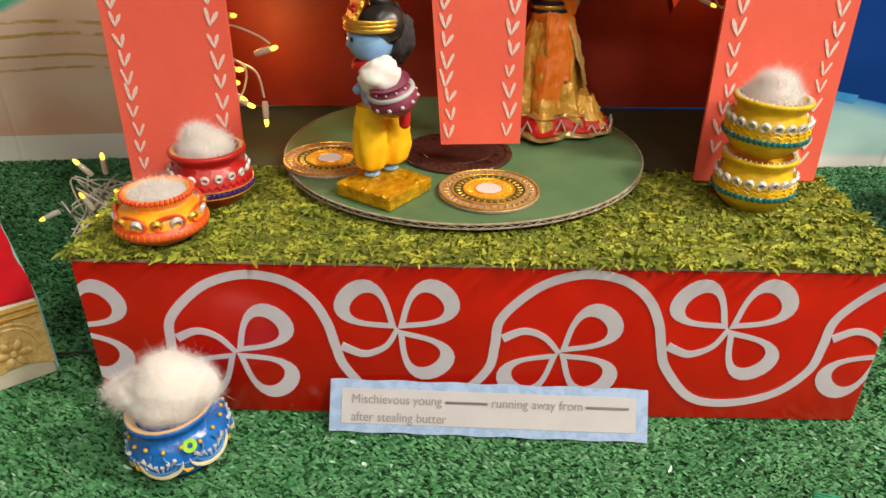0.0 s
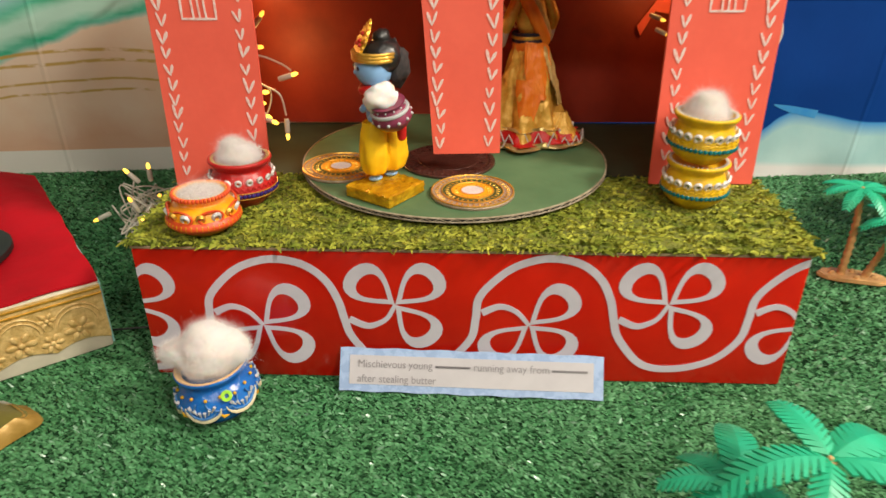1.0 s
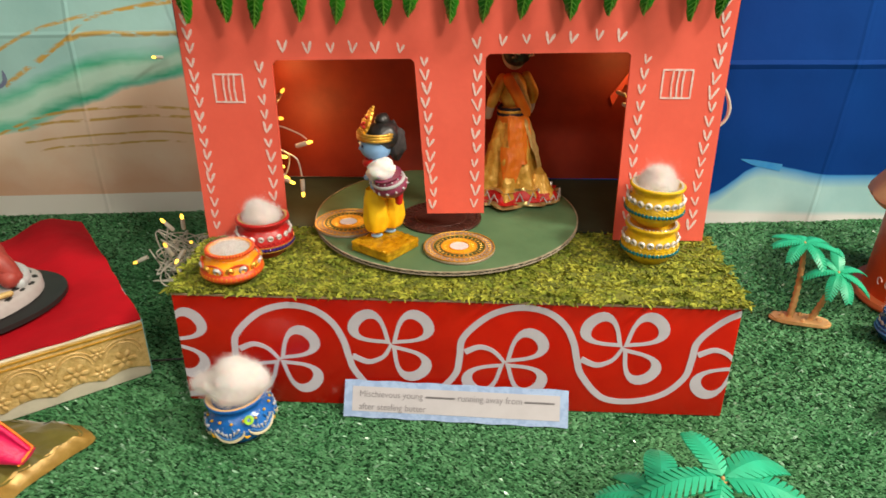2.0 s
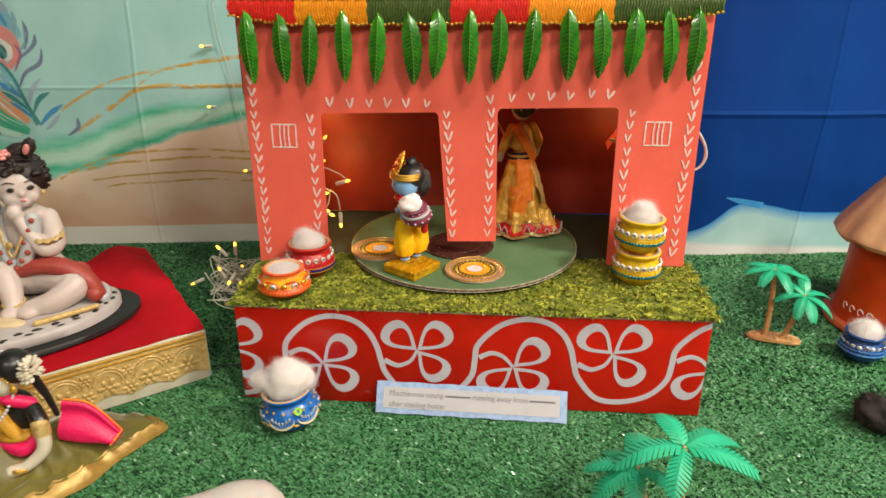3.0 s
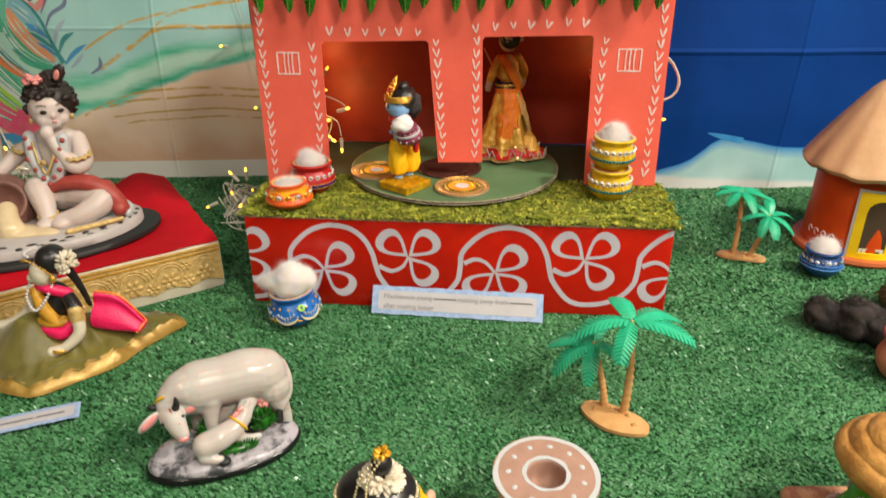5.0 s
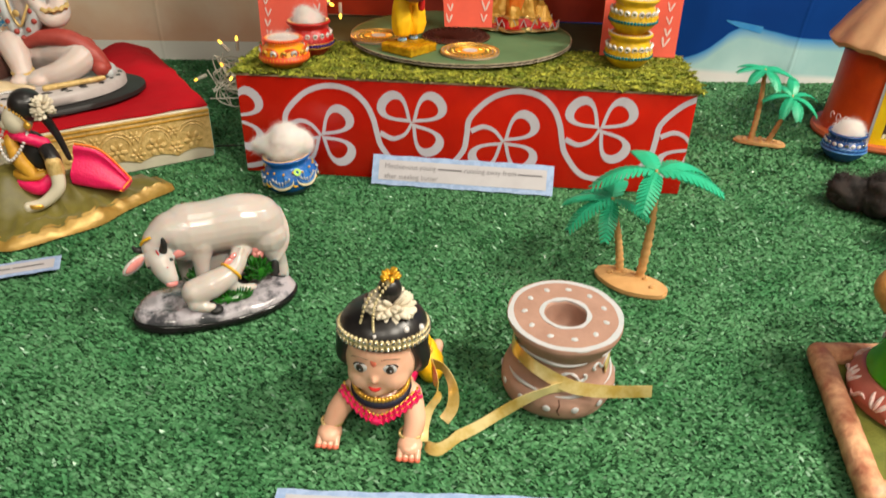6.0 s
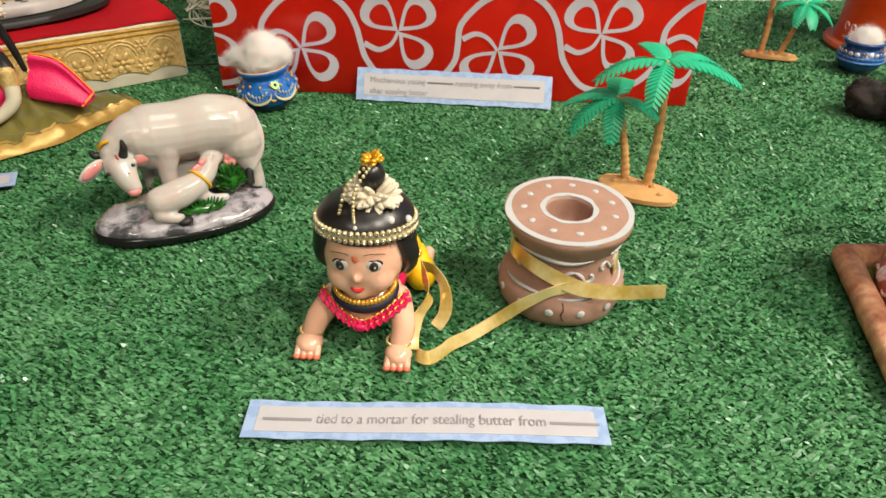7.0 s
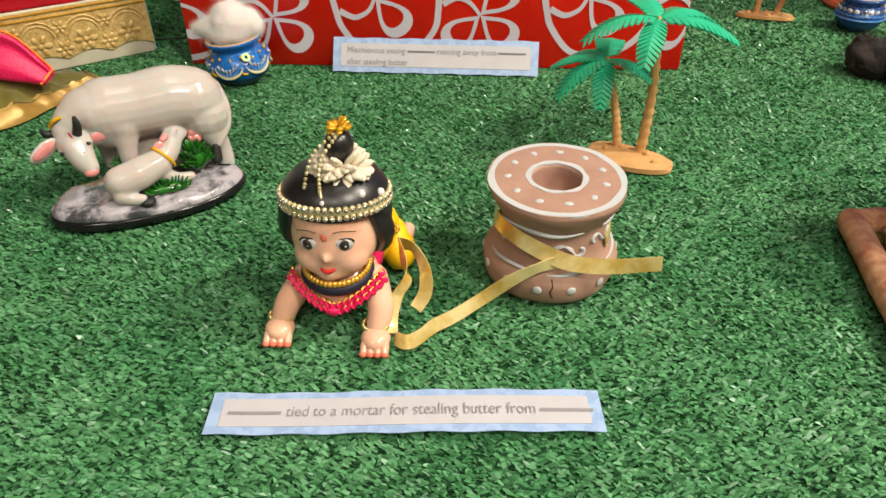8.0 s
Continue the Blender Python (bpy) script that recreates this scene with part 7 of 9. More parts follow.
    for dz, rr in ((-0.0022, 0.0292), (0.0022, 0.0290)):
        P.append((dots(ringpts((bx, hy + 0.0022, bz + dz), rr + 0.0010, rr - 0.0016, 52, tilt=-0.0030), 0.0018), "champagne"))
    P.append((tube(ringpts((bx, hy + 0.0022, bz), 0.0298, 0.0272, 40, tilt=-0.0030), 0.0012, 6, closed=True), "champagne"))
    P.append((dots(ringpts((bx, hy + 0.0022, bz + 0.0022), 0.0310, 0.0286, 52, tilt=-0.0030), 0.0011), "mirror_bead"))
    P.append((dots(ringpts((bx, hy + 0.0022, bz - 0.0022), 0.0312, 0.0288, 52, tilt=-0.0030), 0.0011), "mirror_bead"))
    P.append((dots([(hx + 0.0175, hy - 0.0135, hz + 0.0270), (hx + 0.0265, hy - 0.0060, hz + 0.0240), (hx - 0.0015, hy - 0.0205, hz + 0.0250)], 0.0024, 10, 7), "bead_white"))
    fx, fy, fz = hx + 0.0050, hy - 0.0005, hz + 0.0365
    P.append((burst((fx, fy, fz), 70, (0.0105, 0.0100, 0.0050), 0.0062, 0.0031, 12, 0.0), "flower_white"))
    P.append((burst((fx, fy, fz - 0.002), 40, (0.0125, 0.0115, 0.0045), 0.0064, 0.0032, 14, -0.25), "flower_white"))
    P.append((ball((fx, fy + 0.001, fz + 0.0100), (0.0080, 0.0080, 0.0085)), "hair_black"))
    P.append((burst((fx + 0.0010, fy, fz + 0.0195), 18, (0.0042, 0.0042, 0.0034), 0.0030, 0.0020, 21, 0.0), "gold_foil"))
    for pts in ([(fx + 0.001, fy - 0.005, fz + 0.018), (fx - 0.007, fy - 0.013, fz + 0.008), (fx - 0.0080, fy - 0.0180, fz - 0.004), (hx - 0.002, hy - 0.0200, hz + 0.0260)],
                [(fx, fy - 0.002, fz + 0.018), (fx - 0.012, fy - 0.010, fz + 0.009), (fx - 0.0170, fy - 0.014, fz - 0.006)]):
        P.append((dots([tuple(q) for q in spline(pts, 6)], 0.0012), "champagne"))
    # neck, collar and bodice
    tx, ty, tz = hx - 0.0010, hy - 0.0030, 0.0335
    P.append((ball((tx, ty + 0.005, 0.0285), (0.0220, 0.0235, 0.0150), u=28, v=16), "doll_skin"))
    P.append((tube(ringpts((tx, ty - 0.0045, tz + 0.0050), 0.0178, 0.0150, 40, tilt=0.0030), 0.0034, 8, closed=True), "navy"))
    P.append((dots(ringpts((tx, ty - 0.0042, tz + 0.0092), 0.0186, 0.0166, 46, tilt=0.0030), 0.0020), "gold"))
    for off, r0, m in ((0.0010, 0.0015, "magenta"), (0.0042, 0.0017, "magenta"), (-0.0006, 0.0008, "gold"), (0.0028, 0.0008, "gold")):
        v3 = []
        for k in range(33):
            t = k / 16 - 1
            wig = 0.0013 * (1 if k % 2 else -1) if m == "magenta" else -0.0009 * (1 if k % 2 else -1)
            v3.append((tx + t * (0.0262 + off * 0.5), ty - 0.0215 + 0.0150 * abs(t) ** 1.8 - off * 0.25, 0.0268 + 0.0125 * abs(t) ** 1.4 - off + wig))
        P.append((tube(v3, r0, 6), m))
    P.append((ball((tx - 0.001, ty - 0.0225, 0.0232), (0.0042, 0.0022, 0.0030), rot=(30, 0, 0)), "magenta"))
    P.append((ball((tx + 0.002, ty + 0.024, 0.0290), (0.0205, 0.0220, 0.0155), u=24, v=14), "magenta"))
    # arms on the turf
    for s, hand in ((-1, (-0.0495, -0.4020)), (1, (0.0080, -0.4080))):
        sx = tx + s * 0.0200
        P.append((limb([(sx, ty - 0.001, 0.0300), ((sx + hand[0]) / 2 + s * 0.003, (ty + hand[1]) / 2, 0.0180), (hand[0], hand[1] + 0.003, 0.0075)], [0.0084, 0.0078, 0.0064], 14), "doll_skin"))
        P.append((ball((hand[0], hand[1] - 0.002, 0.0068), (0.0088, 0.0092, 0.0058), u=16, v=10), "doll_skin"))
        for k in range(4):
            P.append((limb([(hand[0] - 0.0056 + 0.0038 * k, hand[1] - 0.0070, 0.0060), (hand[0] - 0.0062 + 0.0041 * k, hand[1] - 0.0112, 0.0036)], [0.0028, 0.0023], 7), "doll_skin"))
            P.append((ball((hand[0] - 0.0062 + 0.0041 * k, hand[1] - 0.0122, 0.0038), (0.0026, 0.0022, 0.0017), u=7, v=5), "doll_blush"))
        P.append((dots(ringpts((hand[0] - s * 0.0005, hand[1] + 0.0045, 0.0112), 0.0074, 0.0066, 24), 0.0012), "pale_gold"))
        P.append((ball((sx + s * 0.0018, ty - 0.004, 0.0275), (0.0050, 0.0050, 0.0022)), "doll_blush"))
        P.append((ball((sx + s * 0.0030, ty - 0.001, 0.0315), (0.0048, 0.0050, 0.0050), rough=0.2), "navy" if s < 0 else "magenta"))
    # trousers and legs behind
    P.append((ball((-0.0060, -0.3360, 0.0300), (0.0215, 0.0215, 0.0200), u=24, v=14, rough=0.06), "silk_yellow"))
    for s in (-1, 1):
        P.append((limb([(-0.004 + s * 0.012, -0.332, 0.024), (-0.004 + s * 0.019, -0.340, 0.014), (-0.004 + s * 0.019, -0.322, 0.010)], [0.0115, 0.0100, 0.0080], 12), "silk_yellow"))
        P.append((limb([(-0.004 + s * 0.019, -0.322, 0.010), (-0.003 + s * 0.020, -0.308, 0.012)], [0.0062, 0.0050], 10), "doll_skin"))
    P.append((dots(ringpts((-0.0040, -0.352, 0.0400), 0.020, 0.010, 26), 0.0015), "gold"))
    C = Vector((-0.0145, -0.3850, 0))
    fit = Matrix.Translation(C) @ Matrix.Diagonal((0.91, 0.94, 0.985, 1)) @ Matrix.Translation(-C)
    return joined("crawling_doll", P, pose(0, 0, 0.0005) @ fit, "crawling doll with black hair, beaded headband and magenta bodice", "doll")


crawler()

# ---- clay mortar ----
mortar = thing("mortar", pose(0.1010, -0.3365, 0.0015, 2.5, 0, 0), "brown clay mortar with white painted dots, rings and cracks", "mortar")
RIM = 0.0655
prof = [(0, 0.0), (0.0270, 0.0), (0.0325, 0.0012), (0.0375, 0.0060), (0.0392, 0.0130), (0.0380, 0.0200), (0.0330, 0.0265), (0.0306, 0.0330), (0.0302, 0.0420), (0.0310, 0.0475), (0.0335, 0.0520), (0.0368, 0.0580),
        (0.0386, 0.0625), (0.0382, 0.0650), (0.0370, RIM), (0.0250, RIM + 0.0006), (0.0148, RIM), (0.0132, 0.0615), (0.0122, 0.0480), (0.0, 0.0450)]
part("body", lathe([(max(p[0], 0), p[1]) for p in spline(prof, 3)], 64, wobble=0.035), M["clay_brown"], mortar, angle=60)


def rim_ring(r0, r1, z, amp, seed, name, lab):
    n = 64
    o, i2 = [], []
    for k in range(n):
        a = 2 * math.pi * k / n
        w = 1 + amp * noise.noise((math.cos(a) * 2.2 + seed, math.sin(a) * 2.2, seed))
        w2 = 1 + amp * noise.noise((math.cos(a) * 2.0, math.sin(a) * 2.0 + seed, 3.0))
        o.append((r1 * w * math.cos(a), r1 * w * math.sin(a)))
        i2.append((r0 * w2 * math.cos(a), r0 * w2 * math.sin(a)))
    part(name, ring_between(o, i2, 0.0011, z), M["paint_white"], mortar, lab)


rim_ring(0.0343, 0.0380, RIM - 0.0009, 0.030, 1.0, "painted_ring", "white painted outer ring")
rim_ring(0.0142, 0.0170, RIM - 0.0004, 0.07, 4.0, "painted_ring", "white painted ring round the hole")
md = mesh_of("painted_dot", ball((0, 0, 0), (0.0027, 0.0021, 0.0008), u=5, v=5), M["paint_white"])
for k in range(11):
    a = 2 * math.pi * k / 11 + 0.3
    d = new("painted_dot", md)
    d.parent = mortar
    d.matrix_basis = pose(0.0270 * math.cos(a), 0.0270 * math.sin(a), RIM + 0.0005, 0, 0, rh.uniform(0, 180))
md2 = mesh_of("painted_dot", ball((0, 0, 0), (0.0027, 0.0027, 0.0009), u=12, v=6), M["paint_white"])
for k in range(13):
    a = 2 * math.pi * k / 13 + 0.12
    d = new("painted_dot", md2)
    d.parent = mortar
    d.matrix_basis = Matrix.Translation((0.0393 * math.cos(a), 0.0393 * math.sin(a), 0.0160)) @ Matrix.Rotation(a, 4, "Z") @ Matrix.Rotation(radians(90), 4, "Y")
for r0, z, spans in ((0.0328, 0.0495, ((-2.7, -1.15), (-0.75, 0.9), (1.3, 2.9))), (0.0350, 0.0245, ((-2.9, -1.9), (-1.7, -0.9), (-0.6, 1.0), (1.4, 2.8)))):
    for a0, a1 in spans:
        n = 18
        pts = [(r0 * math.cos(a), r0 * math.sin(a), z + 0.0007 * math.sin(a * 5)) for a in np.linspace(a0, a1, n)]
        part("painted_line", tube(pts, [0.0003 + 0.0010 * math.sin(math.pi * i / (n - 1)) for i in range(n)], 6), M["paint_white"], mortar, "white painted line")
for k in range(8):
    a = 2 * math.pi * k / 8 + 0.2
    pts = []
    for i in range(15):
        t = i / 14
        # an arch that ends in a curl
        if t < 0.55:
            u, dz = -0.32 + 0.42 * t / 0.55, 0.0045 * math.sin(math.pi * t / 0.55) - 0.002
        else:
            w = (t - 0.55) / 0.45 * 4.6
            rad = 0.0040 * (1 - 0.13 * w)
            u, dz = 0.10 + (0.0040 - rad * math.cos(w)) / 0.031, -0.002 - rad * math.sin(w)
        if k % 2:
            u, dz = -u, -dz
        pts.append((0.0309 * math.cos(a + u), 0.0309 * math.sin(a + u), 0.0385 + dz))
    part("painted_scroll", tube(spline(pts, 2), [0.0006 + 0.0006 * abs(math.sin(i * 0.35)) for i in range(29)], 6), M["paint_white"], mortar, "white painted scroll")
for pts in ([(-1.62, 0.0225), (-1.60, 0.0185), (-1.63, 0.0150), (-1.58, 0.0105)], [(-1.5, 0.0432), (-1.35, 0.0445), (-1.2, 0.0437), (-1.0, 0.0462), (-0.85, 0.0468)], [(-1.75, 0.0395), (-1.72, 0.0420), (-1.6, 0.0435)]):
    p3 = []
    for a, z in pts:
        rr = np.interp(z, [0.0, 0.013, 0.020, 0.0265, 0.033, 0.042, 0.048], [0.033, 0.0393, 0.0381, 0.0331, 0.0299, 0.0293, 0.0311])
        p3.append((rr * math.cos(a), rr * math.sin(a), z))
    part("crack", tube(spline(p3, 4), 0.00055, 5), M["clay_dark"], mortar, "dark crack in the clay")


# ---- gold ribbon between doll and mortar ----
def ribbon_strip(pts, ups, width, thick=0.0005):
    p, u = spline(pts, 10), spline(ups, 10)
    bm = bmesh.new()
    rows = []
    for i in range(len(p)):
        d = Vector(p[min(i + 1, len(p) - 1)] - p[max(i - 1, 0)]).normalized()
        up = Vector(u[i])
        up = (up - d * up.dot(d)).normalized()
        nrm = d.cross(up) * thick / 2
        c = Vector(p[i])
        rows.append([bm.verts.new(c + up * width / 2 + nrm), bm.verts.new(c + nrm * 1.6), bm.verts.new(c - up * width / 2 + nrm),
                     bm.verts.new(c - up * width / 2 - nrm), bm.verts.new(c + up * width / 2 - nrm)])
    for a, b in zip(rows, rows[1:]):
        for k in range(5):
            bm.faces.new((a[k], a[(k + 1) % 5], b[(k + 1) % 5], b[k]))
    bm.faces.new(rows[0])
    bm.faces.new(rows[-1][::-1])
    return bm


ribbon = thing("ribbon", pose(0, 0, 0), "shiny gold satin ribbon tied round mortar and doll", "ribbon")
MC = Vector((0.1010, -0.3372, 0))
loop, ups = [], []
for deg, z in ((-30, 0.0345), (0, 0.0385), (30, 0.0425), (60, 0.0450), (90, 0.0465), (130, 0.0475), (160, 0.0475), (185, 0.0470)):
    a = radians(deg)
    rr = 0.0330
    loop.append((MC.x + rr * math.cos(a), MC.y + rr * math.sin(a), z))
    ups.append((-0.1 * math.cos(a), -0.1 * math.sin(a), 1))
loop += [(0.0690, -0.3520, 0.0462), (0.0775, -0.3640, 0.0448), (0.0880, -0.3710, 0.0418), (0.1050, -0.3740, 0.0350), (0.1200, -0.3730, 0.0318), (0.1350, -0.3710, 0.0305), (0.1460, -0.3705, 0.0312), (0.1580, -0.3700, 0.0322)]
ups += [(0.2, 0.1, 1), (0.2, 0.1, 1), (0.1, 0.2, 1), (0, 0.3, 1), (0, 0.3, 1), (0, 0.2, 1), (0, 0.1, 1), (0, 0.1, 1)]
part("loop", ribbon_strip(loop, ups, 0.0090), M["ribbon_gold_sheen"], ribbon, "ribbon wound round the mortar")
lead = [(0.1120, -0.3718, 0.0335), (0.0990, -0.3740, 0.0335), (0.0890, -0.3772, 0.0315), (0.0760, -0.3785, 0.0240), (0.0620, -0.3800, 0.0130), (0.0470, -0.3900, 0.0085), (0.0360, -0.3985, 0.0080), (0.0300, -0.4050, 0.0070), (0.0230, -0.4095, 0.0060), (0.0155, -0.4060, 0.0065),
        (0.0130, -0.3980, 0.0120), (0.0160, -0.3920, 0.0220), (0.0215, -0.3880, 0.0310), (0.0190, -0.3800, 0.0370), (0.0150, -0.3650, 0.0380)]
lup = [(0, 0, 1), (0, 0, 1), (0, -0.2, 1), (-0.2, 0, 1), (-0.3, 0.2, 1), (-0.2, 0.4, 1), (-0.1, 0.5, 0.9), (0.1, 0.5, 0.8), (0, 0.6, 0.7), (-0.5, 0.5, 0.7), (-0.8, 0, 0.5), (-0.7, -0.5, 0.4), (-0.4, -0.4, 0.8), (0.2, 0.2, 1), (0, 0, 1)]
part("lead", ribbon_strip(lead, lup, 0.0078), M["ribbon_gold_sheen"], ribbon, "ribbon running over the turf to the doll")
curl = [(0.0150, -0.3650, 0.0380), (0.0230, -0.3700, 0.0390), (0.0300, -0.3800, 0.0330), (0.0310, -0.3880, 0.0230), (0.0260, -0.3930, 0.0150)]
part("curl", ribbon_strip(curl, [(0, 0, 1), (0.2, -0.3, 1), (0.5, 0, 0.8), (0.8, 0, 0.4), (0.8, -0.2, 0.3)], 0.0078), M["ribbon_gold_sheen"], ribbon, "ribbon curl at the doll's back")

# ---- red cloth box with gold lace ----
BOX_YAW = 38.4
stand = thing("cloth_stand", pose(-0.2885, 0.0375, 0, 0, 0, BOX_YAW), "low display stand with red cloth top and gold lace front", "stand")
SW, SD, SH = 0.42, 0.262, 0.062
part("body", brick(SW, SD, SH, 0.002), M["cream_card"], stand, "cream card body", at=pose(-SW / 2, SD / 2, 0))
part("side_panel", brick(0.0015, SD - 0.004, SH - 0.004), M["card_teal"], stand, "pale teal side card", at=pose(0.0008, SD / 2, 0.002), smooth=False)
bm = bmesh.new()
nx, ny = 40, 26
top = []
for j in range(ny + 1):
    row = []
    for i in range(nx + 1):
        x, y = -SW * (1 - i / nx), SD * j / ny
        ridge = 0.019 * math.exp(-((x + 0.012 + 0.10 * y) / 0.030) ** 2) * (y / SD) + 0.004 * max(0, noise.noise((x * 13, y * 9, 1.0)))
        row.append(bm.verts.new((x + 0.002 * noise.noise((y * 25, 0, 0)), y, SH + 0.0022 + ridge + 0.0014 * noise.noise((x * 40, y * 40, 0)))))
    top.append(row)
for j in range(ny):
    for i in range(nx):
        bm.faces.new((top[j][i], top[j][i + 1], top[j + 1][i + 1], top[j + 1][i]))
g = bmesh.ops.extrude_face_region(bm, geom=bm.faces[:])
bmesh.ops.translate(bm, vec=(0, 0, -0.0018), verts=[v for v in g["geom"] if isinstance(v, bmesh.types.BMVert)])
part("cloth_top", bm, M["cloth_red"], stand, "bright red draped cloth")
# gold lace: a band with raised arches, flowers and a scalloped lower edge
n = 120
outl = [(-SW * k / n, SH - 0.002) for k in range(n + 1)] + [(-SW * k / n, 0.010 + 0.0055 * abs(math.sin(k * math.pi / 12))) for k in range(n, -1, -1)]
bm = slab(outl, 0.0012)
bmesh.ops.transform(bm, matrix=Matrix.Translation((0, -0.0004, 0)) @ UP, verts=bm.verts)
lace = part("lace_band", bm, M["gold_lace"], stand, "gold lace band", smooth=False)


def lace_flower(cx, cz, s):
    bm = bmesh.new()
    for k in range(6):
        a = k * math.pi / 3
        put(bm, ball((cx + 0.0058 * s * math.cos(a), -0.0020, cz + 0.0058 * s * math.sin(a)), (0.0036 * s, 0.0011, 0.0022 * s), rot=(0, -math.degrees(a), 0), u=8, v=5))
    put(bm, ball((cx, -0.0021, cz), (0.0024 * s, 0.0015, 0.0024 * s), u=8, v=5))
    part("lace_flower", bm, M["gold_lace"], lace, "raised gold thread flower")


for k in range(10):
    x = -0.022 - 0.042 * k
    lace_flower(x, 0.026, 1.25)
    lace_flower(x - 0.021, 0.020, 0.95)
    lace_flower(x - 0.021, 0.041, 0.8)
    for rr, z0 in ((0.0185, 0.030), (0.0150, 0.030)):
        pts = [(x + rr * math.cos(a), -0.0020, z0 + rr * 1.05 * math.sin(a)) for a in np.linspace(0.15, math.pi - 0.15, 13)]
        part("lace_arch", tube(pts, 0.0008, 5), M["gold_lace"], lace, "gold thread arch")
for z in (SH - 0.0045, SH - 0.0095):
    part("lace_cord", tube([(-SW * k / 40, -0.0018, z) for k in range(41)], 0.0010, 5), M["gold"], lace, "gold cord")

# ---- seated child statue on an oval base: one plain mesh ----
def statue():
    P = []
    SX = 0.080 / 0.135

    def oval(prof, wob=0.0):
        bm = lathe(prof, 64, wobble=wob)
        bmesh.ops.transform(bm, matrix=Matrix.Rotation(radians(35), 4, "Z") @ Matrix.Diagonal((1, SX, 1, 1)), verts=bm.verts)
        return bm

    P.append((oval([(0, 0), (0.128, 0), (0.135, 0.002), (0.135, 0.007), (0.131, 0.0085), (0, 0.0085)]), "matt_black"))
    P.append((oval([(0, 0.0083), (0.112, 0.0083), (0.1165, 0.010), (0.1165, 0.0185), (0.112, 0.0215), (0, 0.0215)], 0.03), "rock_white"))
    q = random.Random(3)
    for k in range(54):
        a = k * 2 * math.pi / 27 + q.uniform(-0.06, 0.06) + (0.11 if k >= 27 else 0.0)
        r0 = (0.1085 if k < 27 else 0.0985) + q.uniform(-0.002, 0.002)
        x, y = r0 * math.cos(a), r0 * SX * math.sin(a)
        c, s = math.cos(radians(35)), math.sin(radians(35))
        way = math.degrees(math.atan2(SX * math.cos(a), -math.sin(a))) + 35
        P.append((ball((x * c - y * s, x * s + y * c, 0.0205 if k < 27 else 0.0212), (q.uniform(0.0045, 0.0068), q.uniform(0.0026, 0.0036), 0.0018), rot=(0, 0, way + q.uniform(-15, 15)), u=9, v=5), "matt_black"))
    # ruffled edge of the seat, gold flute and pool of butter
    for k in range(22):
        a = -0.30 + k * 0.085
        r0 = 0.100
        x, y = r0 * math.cos(a), r0 * SX * math.sin(a)
        c, s = math.cos(radians(35)), math.sin(radians(35))
        P.append((ball((x * c - y * s, x * s + y * c, 0.025), (0.0065, 0.0065, 0.0060), u=10, v=7), "paint_white"))
    o = Vector((-0.495, 0.010, 0.0))
    # the figure sits towards the jar, a little smaller than its base allows
    L = lambda x, y, z: (-0.494 + (x + 0.478) * 0.95 - o.x, 0.05 + (y - 0.05) * 0.95 - o.y, 0.0215 + (z - 0.088) * 0.985)
    P.append((limb([L(-0.428, -0.016, 0.091), L(-0.380, 0.026, 0.093)], [0.0034, 0.0028], 10), "gold_lace"))
    skin = bmesh.new()
    put(skin, ball(L(-0.474, 0.072, 0.162), (0.0295, 0.0220, 0.0345), u=20, v=14))
    put(skin, ball(L(-0.474, 0.073, 0.182), (0.0305, 0.0150, 0.0125), u=20, v=14))
    put(skin, ball(L(-0.478, 0.070, 0.115), (0.0370, 0.0330, 0.0270), u=20, v=14))
    put(skin, limb([L(-0.447, 0.074, 0.180), L(-0.434, 0.058, 0.158), L(-0.441, 0.047, 0.152), L(-0.456, 0.046, 0.172), L(-0.467, 0.049, 0.188)], [0.0105, 0.0112, 0.0100, 0.0082, 0.0068], 12))
    put(skin, ball(L(-0.4685, 0.0465, 0.1930), (0.0090, 0.0080, 0.0092), u=12, v=8))
    put(skin, limb([L(-0.502, 0.073, 0.176), L(-0.526, 0.062, 0.160), L(-0.542, 0.046, 0.146), L(-0.556, 0.032, 0.142)], [0.0105, 0.0106, 0.0086, 0.0074], 12))
    put(skin, limb([L(-0.462, 0.060, 0.114), L(-0.414, 0.046, 0.112), L(-0.426, 0.022, 0.100), L(-0.452, 0.012, 0.094)], [0.0200, 0.0180, 0.0132, 0.0092], 12))
    put(skin, limb([L(-0.500, 0.058, 0.116), L(-0.490, 0.034, 0.124), L(-0.478, 0.022, 0.110), L(-0.470, 0.012, 0.095)], [0.0188, 0.0164, 0.0132, 0.0092], 12))
    put(skin, ball(L(-0.4685, 0.003, 0.0925), (0.0100, 0.0135, 0.0075)))
    put(skin, ball(L(-0.4500, 0.005, 0.0925), (0.0115, 0.0105, 0.0075)))
    put(skin, limb([L(-0.474, 0.072, 0.186), L(-0.472, 0.070, 0.206)], [0.0115, 0.0110], 12))
    HC = Vector((-0.4715, 0.0680, 0.2190))
    face = Matrix.Rotation(radians(38), 3, "Z")
    F = lambda x, y, z: L(*(HC + face @ (Vector((x, y, z)) - HC)))
    put(skin, ball(L(*HC), (0.0232, 0.0232, 0.0256), u=24, v=16))
    for s in (-1, 1):
        put(skin, ball(F(HC.x + s * 0.0095, HC.y - 0.0140, HC.z - 0.0100), (0.0098, 0.0090, 0.0090)))
    put(skin, ball(F(HC.x + 0.001, HC.y - 0.0190, HC.z - 0.0150), (0.0070, 0.0050, 0.0060)))
    put(skin, ball(F(HC.x + 0.001, HC.y - 0.0240, HC.z - 0.0045), (0.0028, 0.0030, 0.0034)))
